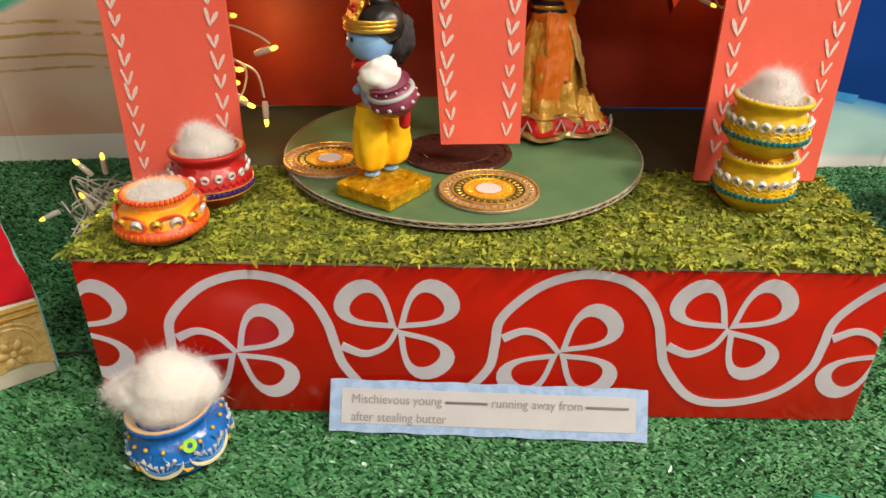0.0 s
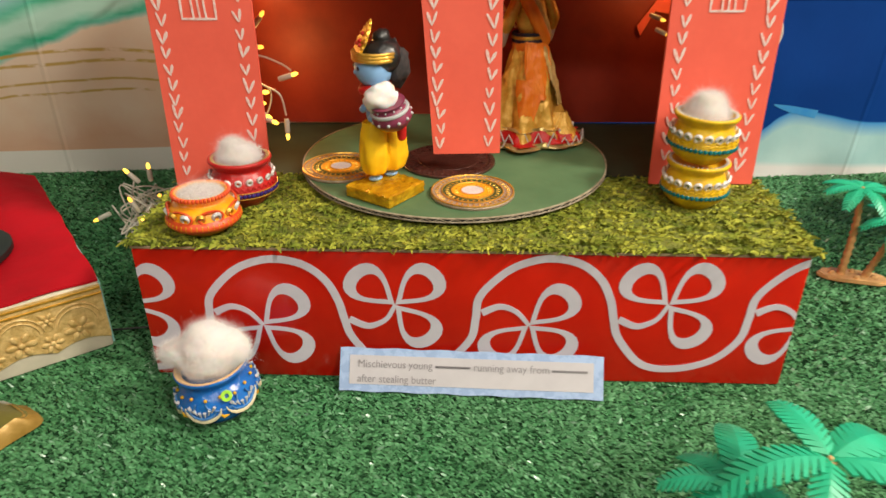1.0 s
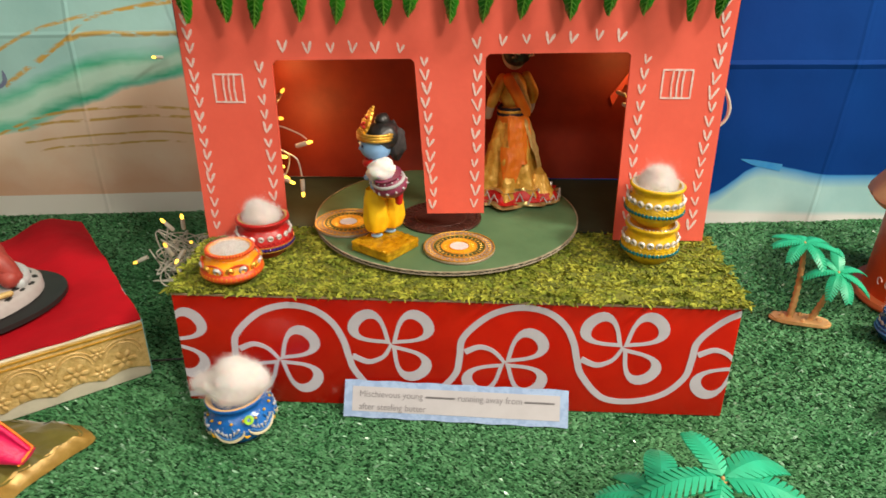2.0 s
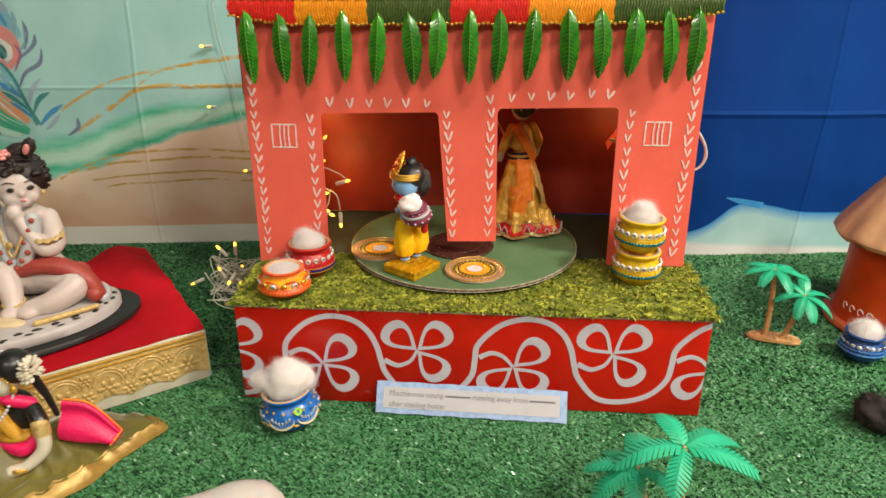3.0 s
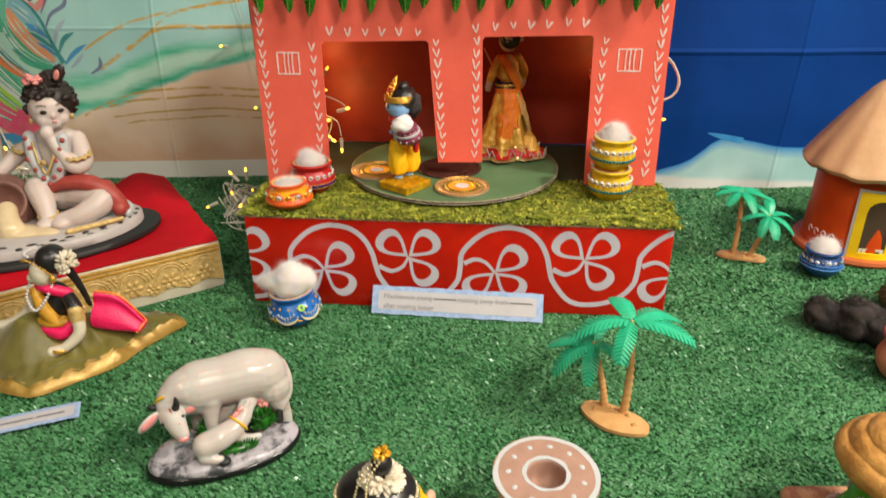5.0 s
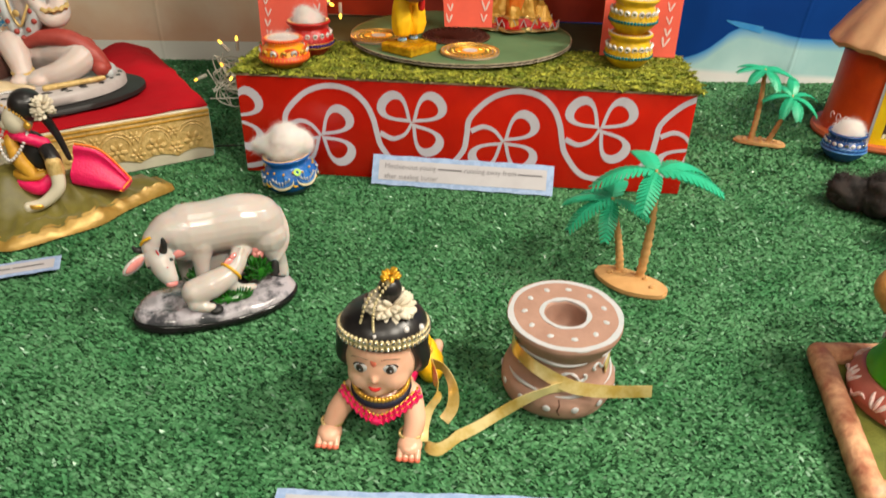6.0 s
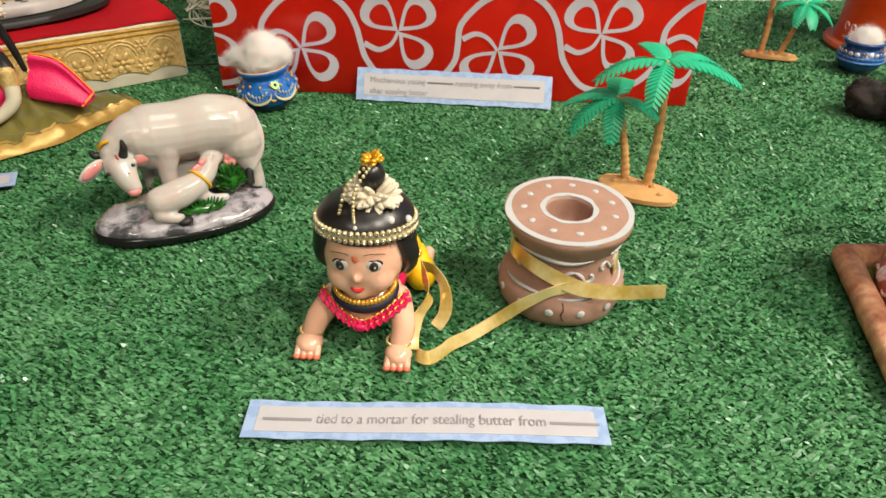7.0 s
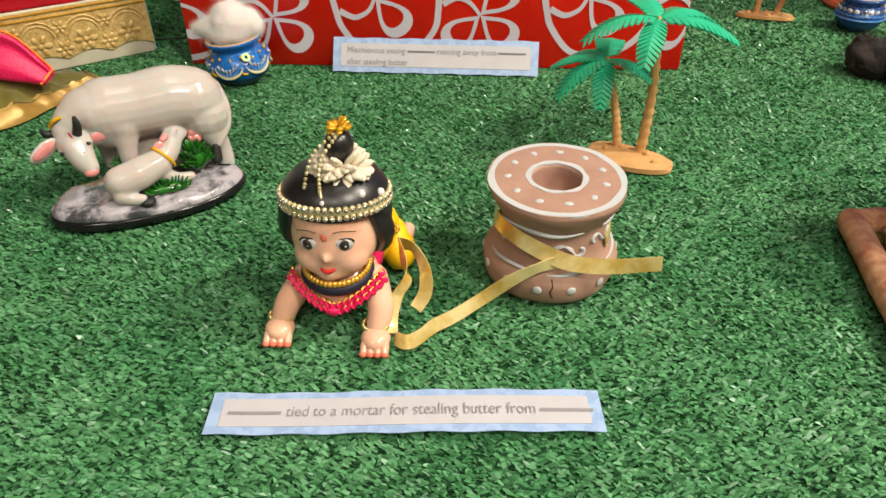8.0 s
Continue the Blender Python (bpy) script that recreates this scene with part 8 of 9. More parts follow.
    P.append((fused(skin, 0.0015, 10), "bisque"))
    hair = bmesh.new()
    put(hair, ball(L(HC.x - 0.001, HC.y + 0.0080, HC.z + 0.0080), (0.0272, 0.0250, 0.0240), u=24, v=16))
    for k in range(150):
        a = q.uniform(0, 6.283)
        e = q.uniform(-0.75, 1.4)
        d = Vector((math.cos(a) * math.cos(e), math.sin(a) * math.cos(e), math.sin(e)))
        ahead = face.transposed() @ d
        if ahead.y < -0.30 and d.z < 0.42 - 0.25 * abs(ahead.x):
            continue
        turn = [math.degrees(x) for x in d.to_track_quat("Z", "Y").to_euler()]
        turn[2] += q.uniform(-60, 60)
        put(hair, ball(Vector(L(HC.x - 0.001, HC.y + 0.0070, HC.z + 0.0080)) + Vector((d.x * 0.0280, d.y * 0.0265, d.z * 0.0250)), (q.uniform(0.0050, 0.0085), q.uniform(0.0022, 0.0034), q.uniform(0.0030, 0.0050)), rot=turn, u=9, v=6))
    put(hair, ball(L(HC.x + 0.006, HC.y + 0.0080, HC.z + 0.0370), (0.0120, 0.0120, 0.0095), u=12, v=8, rough=0.25))
    P.append((fused(hair, 0.0011, 2), "hair_brown"))
    P.append((burst(L(HC.x - 0.006, HC.y - 0.010, HC.z + 0.0355), 24, (0.0075, 0.006, 0.005), 0.006, 0.0044, 3, 0.1), "porcelain_pink"))
    P.append((ball(L(HC.x + 0.0265, HC.y - 0.004, HC.z + 0.0440), (0.0075, 0.0045, 0.0115), rot=(0, 25, 0), rough=0.2), "hair_brown"))
    P.append((ball(L(HC.x + 0.0258, HC.y - 0.0085, HC.z + 0.0430), (0.0036, 0.0020, 0.0066), rot=(0, 25, 0)), "porcelain_pink"))
    for s in (-1, 1):
        P.append((ball(F(HC.x + 0.001 + s * 0.0100, HC.y - 0.0224, HC.z + 0.0010), (0.0040, 0.0016, 0.0026), rot=(0, 0, s * 22 + 38), u=10, v=6), "hair_brown"))
        P.append((tube([F(HC.x + 0.001 + s * 0.0052, HC.y - 0.0238, HC.z + 0.0078), F(HC.x + 0.001 + s * 0.0112, HC.y - 0.0222, HC.z + 0.0098), F(HC.x + 0.001 + s * 0.0165, HC.y - 0.0182, HC.z + 0.0080)], 0.0005, 5), "hair_brown"))
        P.append((ball(F(HC.x + s * 0.0235, HC.y - 0.002, HC.z - 0.012), (0.0028, 0.0028, 0.0040), u=8, v=6), "gold_lace"))
    P.append((ball(F(HC.x + 0.001, HC.y - 0.0248, HC.z - 0.0115), (0.0040, 0.0014, 0.0014), u=8, v=5), "porcelain_pink"))
    # white shawl ends with red dots over the chest
    for pts, seed in (([L(-0.500, 0.056, 0.186), L(-0.493, 0.046, 0.162), L(-0.482, 0.041, 0.140), L(-0.478, 0.042, 0.124)], 0.0), ([L(-0.452, 0.052, 0.186), L(-0.455, 0.046, 0.162), L(-0.464, 0.042, 0.142), L(-0.472, 0.042, 0.126)], 1.0)):
        P.append((limb(pts, [0.0075, 0.0085, 0.0080, 0.0060], 12), "paint_white"))
        P.append((dots([(p[0] + 0.004 * math.sin(i * 2.1 + seed), p[1] - 0.0072, p[2]) for i, p in enumerate(spline(pts, 2))], 0.0031, 9, 6), "red_shawl"))
    P.append((tube(spline([L(-0.492, 0.048, 0.182), L(-0.482, 0.037, 0.160), L(-0.473, 0.034, 0.146), L(-0.465, 0.037, 0.160), L(-0.456, 0.046, 0.180)], 6), 0.0016, 6), "gold_lace"))
    P.append((ball(L(-0.474, 0.0335, 0.160), (0.0040, 0.0022, 0.0040)), "gold_lace"))
    # red drape, beads and gold trims
    P.append((limb([L(-0.486, 0.038, 0.120), L(-0.455, 0.040, 0.132), L(-0.425, 0.046, 0.130), L(-0.402, 0.050, 0.112), L(-0.390, 0.050, 0.098)], [0.0055, 0.0085, 0.0112, 0.0120, 0.0080], 14), "red_shawl"))
    P.append((limb([L(-0.416, 0.062, 0.118), L(-0.392, 0.046, 0.098)], [0.0120, 0.0095], 12), "red_shawl"))
    P.append((tube([(x, y, z + 0.0022 * (k % 2)) for k, (x, y, z) in enumerate(ringpts(L(-0.440, 0.054, 0.164), 0.0152, 0.0142, 24, tilt=0.002))], 0.0028, 6, closed=True), "gold_lace"))
    P.append((tube([(x, y, z + 0.0022 * (k % 2)) for k, (x, y, z) in enumerate(ringpts(L(-0.514, 0.066, 0.168), 0.0150, 0.0140, 24, tilt=0.002))], 0.0028, 6, closed=True), "gold_lace"))
    P.append((tube(ringpts(L(-0.471, 0.014, 0.100), 0.0112, 0.0104, 20, tilt=0.002), 0.0018, 6, closed=True), "gold_lace"))
    # tipped jar with butter running out
    jar = lathe([tuple(p) for p in spline([(0, -0.040), (0.020, -0.038), (0.036, -0.020), (0.038, 0.0), (0.028, 0.018), (0.020, 0.022), (0.026, 0.030), (0.022, 0.031), (0.015, 0.020), (0, 0.010)], 3)], 32)
    P.append((put(bmesh.new(), jar, 0, Matrix.Translation(L(-0.532, 0.020, 0.109)) @ Matrix.Rotation(radians(66), 4, Vector((0.80, 0.60, 0)))), "terra"))
    pool = bmesh.new()
    put(pool, limb([L(-0.516, 0.002, 0.108), L(-0.508, -0.012, 0.100), L(-0.500, -0.020, 0.092)], [0.012, 0.014, 0.016], 12))
    put(pool, ball(L(-0.494, -0.016, 0.0895), (0.0330, 0.0180, 0.0052)))
    put(pool, ball(L(-0.468, -0.014, 0.0890), (0.0260, 0.0110, 0.0040)))
    P.append((fused(pool, 0.0017, 6), "butter"))
    P.append((put(bmesh.new(), brick(0.030, 0.0012, 0.0065, 0.0005), 0, Matrix.Translation((0.062, -0.048, 0.0010)) @ Matrix.Rotation(radians(33), 4, "Z")), "pale_gold"))
    return joined("child_statue", P, pose(-0.495, 0.010, 0.0668), "seated porcelain child statue with tipped jar on a black oval base", "statue")


mk("red_shawl", (0.40, 0.06, 0.045), (0.32, 0.04, 0.03), rough=0.5, scale=90)
statue()

# ---- kneeling doll with spread olive skirt: one plain mesh ----
def kneeling():
    P = []
    ox, oy = -0.395, -0.130
    edge = [(-0.303, -0.064), (-0.315, -0.090), (-0.331, -0.120), (-0.340, -0.146), (-0.362, -0.170), (-0.386, -0.197), (-0.408, -0.198), (-0.436, -0.190), (-0.462, -0.172), (-0.474, -0.150), (-0.466, -0.122), (-0.440, -0.098), (-0.410, -0.075), (-0.372, -0.052), (-0.335, -0.052)]
    e = spline(edge, 6, closed=True)
    c = np.array([-0.392, -0.128])
    bm = bmesh.new()
    rings = []
    steps = 14
    for s in range(steps + 1):
        t = s / steps
        row = []
        for k, p in enumerate(e):
            q = c + (p - c) * t
            bump = 0.040 * math.exp(-(((q[0] + 0.428) / 0.034) ** 2 + ((q[1] + 0.142) / 0.030) ** 2) ** 1.3) + 0.020 * math.exp(-(((q[0] + 0.375) / 0.035) ** 2 + ((q[1] + 0.110) / 0.030) ** 2))
            fold = 0.026 * max(0.0, 0.42 - abs(noise.noise((q[0] * 24 + 3, q[1] * 30, 2.0)))) * (1.25 - t) + 0.0020 * noise.noise((q[0] * 120, q[1] * 120, 5.0)) + 0.0110 * max(0.0, 0.30 - abs(noise.noise((q[0] * 58, q[1] * 46, 9.0))))
            hemz = 0.005 + 0.003 * abs(noise.noise((q[0] * 30, q[1] * 30, 8.0))) if t > 0.9 else 0.005
            z = max(0.0035, 0.008 * (1 - t) + bump + fold * (0.4 + t) + hemz + 0.0012 * t * math.sin(k * 2 * math.pi * 8 / len(e) + 5 * t))
            row.append((q[0] - ox, q[1] - oy, z))
        rings.append(row)
    body = bmesh.new()
    vs = [[body.verts.new(p) for p in row] for row in rings]
    m = len(e)
    for a, b in zip(vs[1:], vs[2:]):
        for k in range(m):
            body.faces.new((a[k], a[(k + 1) % m], b[(k + 1) % m], b[k]))
    body.faces.new(vs[1])
    bmesh.ops.remove_doubles(body, verts=body.verts, dist=0.00001)
    P.append((body, "cloth_olive"))
    # gold trim along the front edge, plain olive cloth elsewhere
    hems = [bmesh.new(), bmesh.new()]
    hv = [[], []]
    for k in range(m):
        x, y, z = rings[-1][k]
        n = Vector((e[k][0] - c[0], e[k][1] - c[1], 0)).normalized()
        for h, rows in zip(hems, hv):
            rows.append([h.verts.new(p) for p in ((x - n.x * 0.003, y - n.y * 0.003, z + 0.0010), (x + n.x * 0.006, y + n.y * 0.006, max(z * 0.60, 0.0030)), (x + n.x * 0.008, y + n.y * 0.008, 0.0008), (x - n.x * 0.002, y - n.y * 0.002, 0.0006))])
    for k in range(m):
        n = Vector((e[k][0] - c[0], e[k][1] - c[1])).normalized()
        pick = 0 if n.x * 0.8 - n.y * 0.6 > 0.05 else 1
        a, b = hv[pick][k], hv[pick][(k + 1) % m]
        for j in range(3):
            hems[pick].faces.new((a[j], a[j + 1], b[j + 1], b[j]))
    for h in hems:
        bmesh.ops.delete(h, geom=[v for v in h.verts if not v.link_faces], context="VERTS")
    P.append((hems[1], "cloth_olive"))
    P.append((hems[0], "hem_gold"))
    L = lambda x, y, z: (x - ox, y - oy, z)
    P.append((ball(L(-0.399, -0.128, 0.045), (0.0175, 0.0150, 0.0150), rough=0.1), "silk_gold"))
    P.append((ball(L(-0.396, -0.128, 0.065), (0.0172, 0.0135, 0.0225)), "hair_black"))
    P.append((limb([L(-0.408, -0.139, 0.082), L(-0.402, -0.143, 0.064), L(-0.393, -0.142, 0.048)], [0.0055, 0.0070, 0.0066], 10), "mustard"))
    P.append((limb([L(-0.405, -0.137, 0.086), L(-0.392, -0.140, 0.085), L(-0.380, -0.132, 0.077)], [0.0048, 0.0058, 0.0058], 10), "magenta"))
    P.append((limb([L(-0.404, -0.143, 0.040), L(-0.388, -0.145, 0.036), L(-0.378, -0.140, 0.044)], [0.0066, 0.0074, 0.0054], 10), "magenta"))
    P.append((tube(ringpts(L(-0.398, -0.129, 0.047), 0.0180, 0.0160, 26), 0.0046, 8, closed=True), "mustard"))
    P.append((ball(L(-0.3985, -0.134, 0.1005), (0.0128, 0.0130, 0.0148), u=20, v=14), "cream_skin"))
    P.append((ball(L(-0.4085, -0.139, 0.0965), (0.0050, 0.0046, 0.0052)), "cream_skin"))
    P.append((limb([L(-0.400, -0.131, 0.090), L(-0.398, -0.130, 0.076)], [0.0060, 0.0068], 10), "cream_skin"))
    P.append((ball(L(-0.3900, -0.128, 0.1130), (0.0156, 0.0160, 0.0158), u=22, v=14), "hair_black"))
    P.append((ball(L(-0.378, -0.128, 0.108), (0.0075, 0.0080, 0.0080)), "hair_black"))
    P.append((limb([L(-0.376, -0.126, 0.100), L(-0.370, -0.123, 0.080), L(-0.366, -0.121, 0.058)], [0.0046, 0.0034, 0.0024], 8), "hair_black"))
    P.append((burst(L(-0.372, -0.132, 0.110), 70, (0.0062, 0.0085, 0.0135), 0.0046, 0.0026, 6, 0.0), "flower_white"))
    P.append((dots([tuple(p) for p in spline([L(-0.413, -0.141, 0.116), L(-0.403, -0.146, 0.119), L(-0.390, -0.145, 0.110), L(-0.384, -0.142, 0.101)], 5)], 0.0013), "gold"))
    P.append((dots(ringpts(L(-0.402, -0.131, 0.122), 0.0110, 0.0120, 16, 1.5, 4.7), 0.0016), "bead_white"))
    P.append((ball(L(-0.384, -0.143, 0.098), (0.0035, 0.0025, 0.0040)), "gold"))
    P.append((dots([tuple(p) for p in spline([L(-0.412, -0.138, 0.092), L(-0.414, -0.147, 0.078), L(-0.405, -0.152, 0.066), L(-0.394, -0.148, 0.076), L(-0.388, -0.140, 0.090)], 5)], 0.0018), "bead_white"))
    P.append((limb([L(-0.378, -0.134, 0.072), L(-0.370, -0.140, 0.064), L(-0.3685, -0.142, 0.056)], [0.0072, 0.0075, 0.0068], 12), "hair_black"))
    P.append((limb([L(-0.3692, -0.1415, 0.062), L(-0.3685, -0.142, 0.052)], [0.0077, 0.0075], 12), "gold_lace"))
    P.append((limb([L(-0.3685, -0.142, 0.056), L(-0.368, -0.146, 0.038), L(-0.381, -0.154, 0.025), L(-0.394, -0.158, 0.021)], [0.0066, 0.0062, 0.0052, 0.0056], 12), "cream_skin"))
    P.append((tube(ringpts(L(-0.3865, -0.1555, 0.0235), 0.0062, 0.0062, 16), 0.0022, 6, closed=True), "gold"))
    P.append((limb([L(-0.414, -0.132, 0.070), L(-0.428, -0.136, 0.052), L(-0.452, -0.140, 0.040), L(-0.478, -0.142, 0.038)], [0.0072, 0.0064, 0.0054, 0.0052], 12), "cream_skin"))
    P.append((tube([(x, y, z) for x, y, z in [(L(-0.468, -0.1415, 0.0385)[0] + 0.0, L(0, -0.1415, 0)[1] + 0.0064 * math.cos(a), 0.0385 + 0.0064 * math.sin(a)) for a in np.linspace(0, 6.283, 16, endpoint=False)]], 0.0020, 6, closed=True), "gold"))
    # fan of pink cloth behind the back
    fan = bmesh.new()
    pts = [[L(-0.366, -0.130, 0.034), L(-0.364, -0.122, 0.054), L(-0.360, -0.118, 0.071)], [L(-0.345, -0.128, 0.030), L(-0.342, -0.118, 0.050), L(-0.338, -0.112, 0.063)], [L(-0.322, -0.121, 0.024), L(-0.318, -0.115, 0.029), L(-0.315, -0.109, 0.033)]]
    grid = np.array([spline(r, 6) for r in pts])
    rows = spline([r.reshape(-1) for r in grid], 6).reshape(-1, grid.shape[1], 3)
    gv = [[fan.verts.new(Vector(p) + Vector((0.0015 * noise.noise((i * 0.5, j * 0.4, 3.0)), 0.0050 * (abs((j * 0.28) % 2 - 1) - 0.5), 0.0010 * noise.noise((i * 0.3, j * 0.3, 7.0))))) for j, p in enumerate(r)] for i, r in enumerate(rows)]
    for a, b in zip(gv, gv[1:]):
        for k in range(len(a) - 1):
            fan.faces.new((a[k], a[k + 1], b[k + 1], b[k]))
    g = bmesh.ops.extrude_face_region(fan, geom=fan.faces[:])
    bmesh.ops.translate(fan, vec=(0, 0.004, -0.003), verts=[v for v in g["geom"] if isinstance(v, bmesh.types.BMVert)])
    P.append((fan, "magenta"))
    trim = [Vector(p) + Vector((0, 0.0005, 0.0006)) for p in rows[-1]]
    P.append((tube(trim, 0.0011, 6), "silk_orange"))
    top = [Vector(r[-1]) + Vector((0, 0.0005, 0.0008)) for r in rows]
    P.append((tube(top, 0.0011, 6), "silk_orange"))
    return joined("kneeling_doll", P, pose(ox, oy, 0.0012), "kneeling doll with white arms, dark blouse and spread olive skirt", "doll")


kneeling()

# ---- round hut ----
hut = thing("toy_hut", pose(0.557, 0.228, 0.0012), "round red clay toy hut with tan conical roof and yellow doorway", "toy hut")
part("base", lathe([(0, 0), (0.080, 0), (0.0815, 0.003), (0.080, 0.0075), (0, 0.0080)], 48, wobble=0.02), M["hut_rim"], hut, "orange red base disc")
part("wall", lathe([(0.0700, 0.0075), (0.0690, 0.012), (0.0665, 0.060), (0.0650, 0.124), (0.059, 0.124), (0.061, 0.012)], 56, wobble=0.012), M["hut_red"], hut, "glossy red brown wall")
bm = lathe([tuple(p) for p in spline([(0.0845, 0.117), (0.0880, 0.1220), (0.0860, 0.1290), (0.0560, 0.1745), (0.0250, 0.2175), (0.0080, 0.2325), (0, 0.2345)], 4)], 72)
for v in bm.verts:
    a = math.atan2(v.co.y, v.co.x)
    rr = math.hypot(v.co.x, v.co.y)
    if rr > 0.03:
        k = 1 + 0.008 * math.sin(a * 13) * rr / 0.088 + 0.016 * noise.noise((math.cos(a) * 6, math.sin(a) * 6, 0))
        v.co.x, v.co.y = v.co.x * k, v.co.y * k
    if rr > 0.08:
        v.co.z += 0.0014 * math.sin(a * 13 + 1) + 0.0030 * noise.noise((math.cos(a) * 4, math.sin(a) * 4, 6.0))
part("roof", bm, M["hut_roof"], hut, "tan scalloped conical roof")
part("roof_underside", lathe([(0.059, 0.1235), (0.0845, 0.1175)], 48), M["hut_dark"], hut)
part("knob", ball((0, 0, 0.2365), (0.007, 0.007, 0.006)), M["hut_dark"], hut, "dark roof knob")


def on_wall(u, z, out):
    """A point on the hut's wall, u metres to the right of the doorway's middle."""
    a = radians(-98) + u / 0.068
    return ((0.0690 - 0.03 * z + out) * math.cos(a), (0.0690 - 0.03 * z + out) * math.sin(a), z)


def wall_piece(outer, inner, thick, out):
    bm = ring_between(outer, inner, thick)
    for v in bm.verts:
        v.co = on_wall(v.co.x, v.co.y, out + v.co.z)
    return bm


def arch(w, z0, z1, n=28):
    pts = []
    for k in range(n):
        t = k / n
        if t < 0.25:
            pts.append((-w + 2 * w * t / 0.25, z0))
        elif t < 0.5:
            pts.append((w, z0 + (z1 - w - z0) * (t - 0.25) / 0.25))
        elif t < 0.75:
            a = math.pi * (t - 0.5) / 0.25
            pts.append((w * math.cos(a), z1 - w + w * math.sin(a)))
        else:
            pts.append((-w, z1 - w - (z1 - w - z0) * (t - 0.75) / 0.25))
    return pts


def rect(w, z0, z1, n=28):
    q = n // 4
    c = [(-w, z0), (w, z0), (w, z1), (-w, z1), (-w, z0)]
    return [(c[i][0] + (c[i + 1][0] - c[i][0]) * k / q, c[i][1] + (c[i + 1][1] - c[i][1]) * k / q) for i in range(4) for k in range(q)]


part("door_surround", wall_piece(rect(0.0268, 0.0080, 0.0995), arch(0.0156, 0.0165, 0.089), 0.0022, 0.0003), M["door_yellow"], hut, "bright yellow door surround")
part("door_border", wall_piece(rect(0.0300, 0.0076, 0.1025), rect(0.0266, 0.0080, 0.0995), 0.0018, 0.0003), M["paint_white"], hut, "white painted door border")
bm = slab(arch(0.0158, 0.0160, 0.0895), 0.0006)
for v in bm.verts:
    v.co = on_wall(v.co.x, v.co.y, 0.0002 + v.co.z)
part("doorway", bm, M["hut_dark"], hut, "dark doorway")
bm = slab([(-0.0150, 0.0170), (0.0150, 0.0170), (0.0145, 0.0225), (-0.0145, 0.0225)], 0.0006)
for v in bm.verts:
    v.co = on_wall(v.co.x, v.co.y, 0.0009 + v.co.z)
part("doorsill", bm, M["cream_card"], hut, "cream doorsill")
for k in range(4):
    pts = [on_wall(-0.050 - 0.012 * k + 0.0042 * math.cos(a) * (1 - a / 9), 0.028 + 0.0042 * math.sin(a), 0.0006) for a in np.linspace(0, 5.0, 14)]
    part("painted_scroll", tube(pts, 0.0007, 5), M["chalk_white"], hut, "white painted curl")

# ---- black wool lump ----
wool = thing("wool_animal", pose(0.446, -0.022, 0.0008, 0, 0, -28), "shaggy black woollen toy lying on the turf", "wool toy")
bm = bmesh.new()
lumps = [((-0.020, 0.004, 0.018), (0.0240, 0.0190, 0.0180)), ((0.008, 0.0, 0.022), (0.0260, 0.0220, 0.0220)), ((0.036, -0.002, 0.020), (0.0260, 0.0220, 0.0200)), ((-0.034, 0.006, 0.020), (0.0105, 0.0100, 0.0150)), ((0.004, 0.006, 0.036), (0.0130, 0.0110, 0.0090))]
for k, (c, rad) in enumerate(lumps):
    put(bm, ball(c, rad, u=30, v=20, rough=0.28, seed=k * 2.7))
part("fleece", bm, M["wool_black"], wool, angle=180)
for k, (c, rad) in enumerate(lumps):
    tagged(fuzz(wool, c, rad, 1500, 0.0065, 300 + k, "wool_black"), "loose black wool fibres", kind="stuff")

# ---- clay tray with a small well ----
tray = thing("clay_tray", pose(0.2985, -0.2865, 0.0010), "bark-like brown clay frame with green bed", "tray")
E1, E2 = Vector((0.995, 0.08, 0)), Vector((-0.13, -0.99, 0))
c0 = Vector((0, 0, 0.0085))
corners = [c0, c0 + E1 * 0.135, c0 + E1 * 0.135 + E2 * 0.135, c0 + E2 * 0.135]
for k in range(4):
    a, b = corners[k], corners[(k + 1) % 4]
    n = 16
    pts = [a.lerp(b, i / n) + Vector((0.0008 * noise.noise((i * 0.7, k, 0)), 0.0008 * noise.noise((i * 0.7, k, 5)), 0.0010 * noise.noise((i * 0.6, k, 9)))) for i in range(n + 1)]
    part("side", tube(pts, [0.0085 * (1 + 0.10 * noise.noise((i * 0.9, k * 3, 2))) for i in range(n + 1)], 14), M["bark_clay"], tray, "rough brown clay side", angle=70)
    part("corner", ball(a, (0.0086, 0.0086, 0.0085), u=14, v=10), M["bark_clay"], tray)
bed = [(p.x, p.y) for p in corners]
part("bed", slab(bed, 0.004), M["moss_mat"], tray, "green bed", smooth=False)
well = thing("toy_well", pose(0.3495, -0.3290, 0.0052), "small green toy well with pink base and tan domed top", "toy well")
part("base", lathe([tuple(p) for p in spline([(0, 0), (0.039, 0), (0.0445, 0.004), (0.0450, 0.011), (0.0405, 0.018), (0.034, 0.021), (0, 0.021)], 4)], 48), M["well_pink"], well, "dusty pink painted base")
part("shaft", lathe([tuple(p) for p in spline([(0.0365, 0.0200), (0.0372, 0.0235), (0.0345, 0.029), (0.0315, 0.040), (0.0310, 0.055), (0.0325, 0.070), (0.026, 0.073), (0, 0.073)], 4)], 44), M["well_green"], well, "bright green glossy shaft")
thatch = [(0, 0.070), (0.033, 0.070), (0.0425, 0.0715), (0.0475, 0.0770), (0.0478, 0.0830), (0.0445, 0.0885), (0.0415, 0.0905), (0.0405, 0.0920), (0.0370, 0.0965), (0.0325, 0.0990), (0.0315, 0.1005),
          (0.0270, 0.1050), (0.0215, 0.1075), (0.0205, 0.1090), (0.0150, 0.1125), (0.0070, 0.1145), (0, 0.1150)]
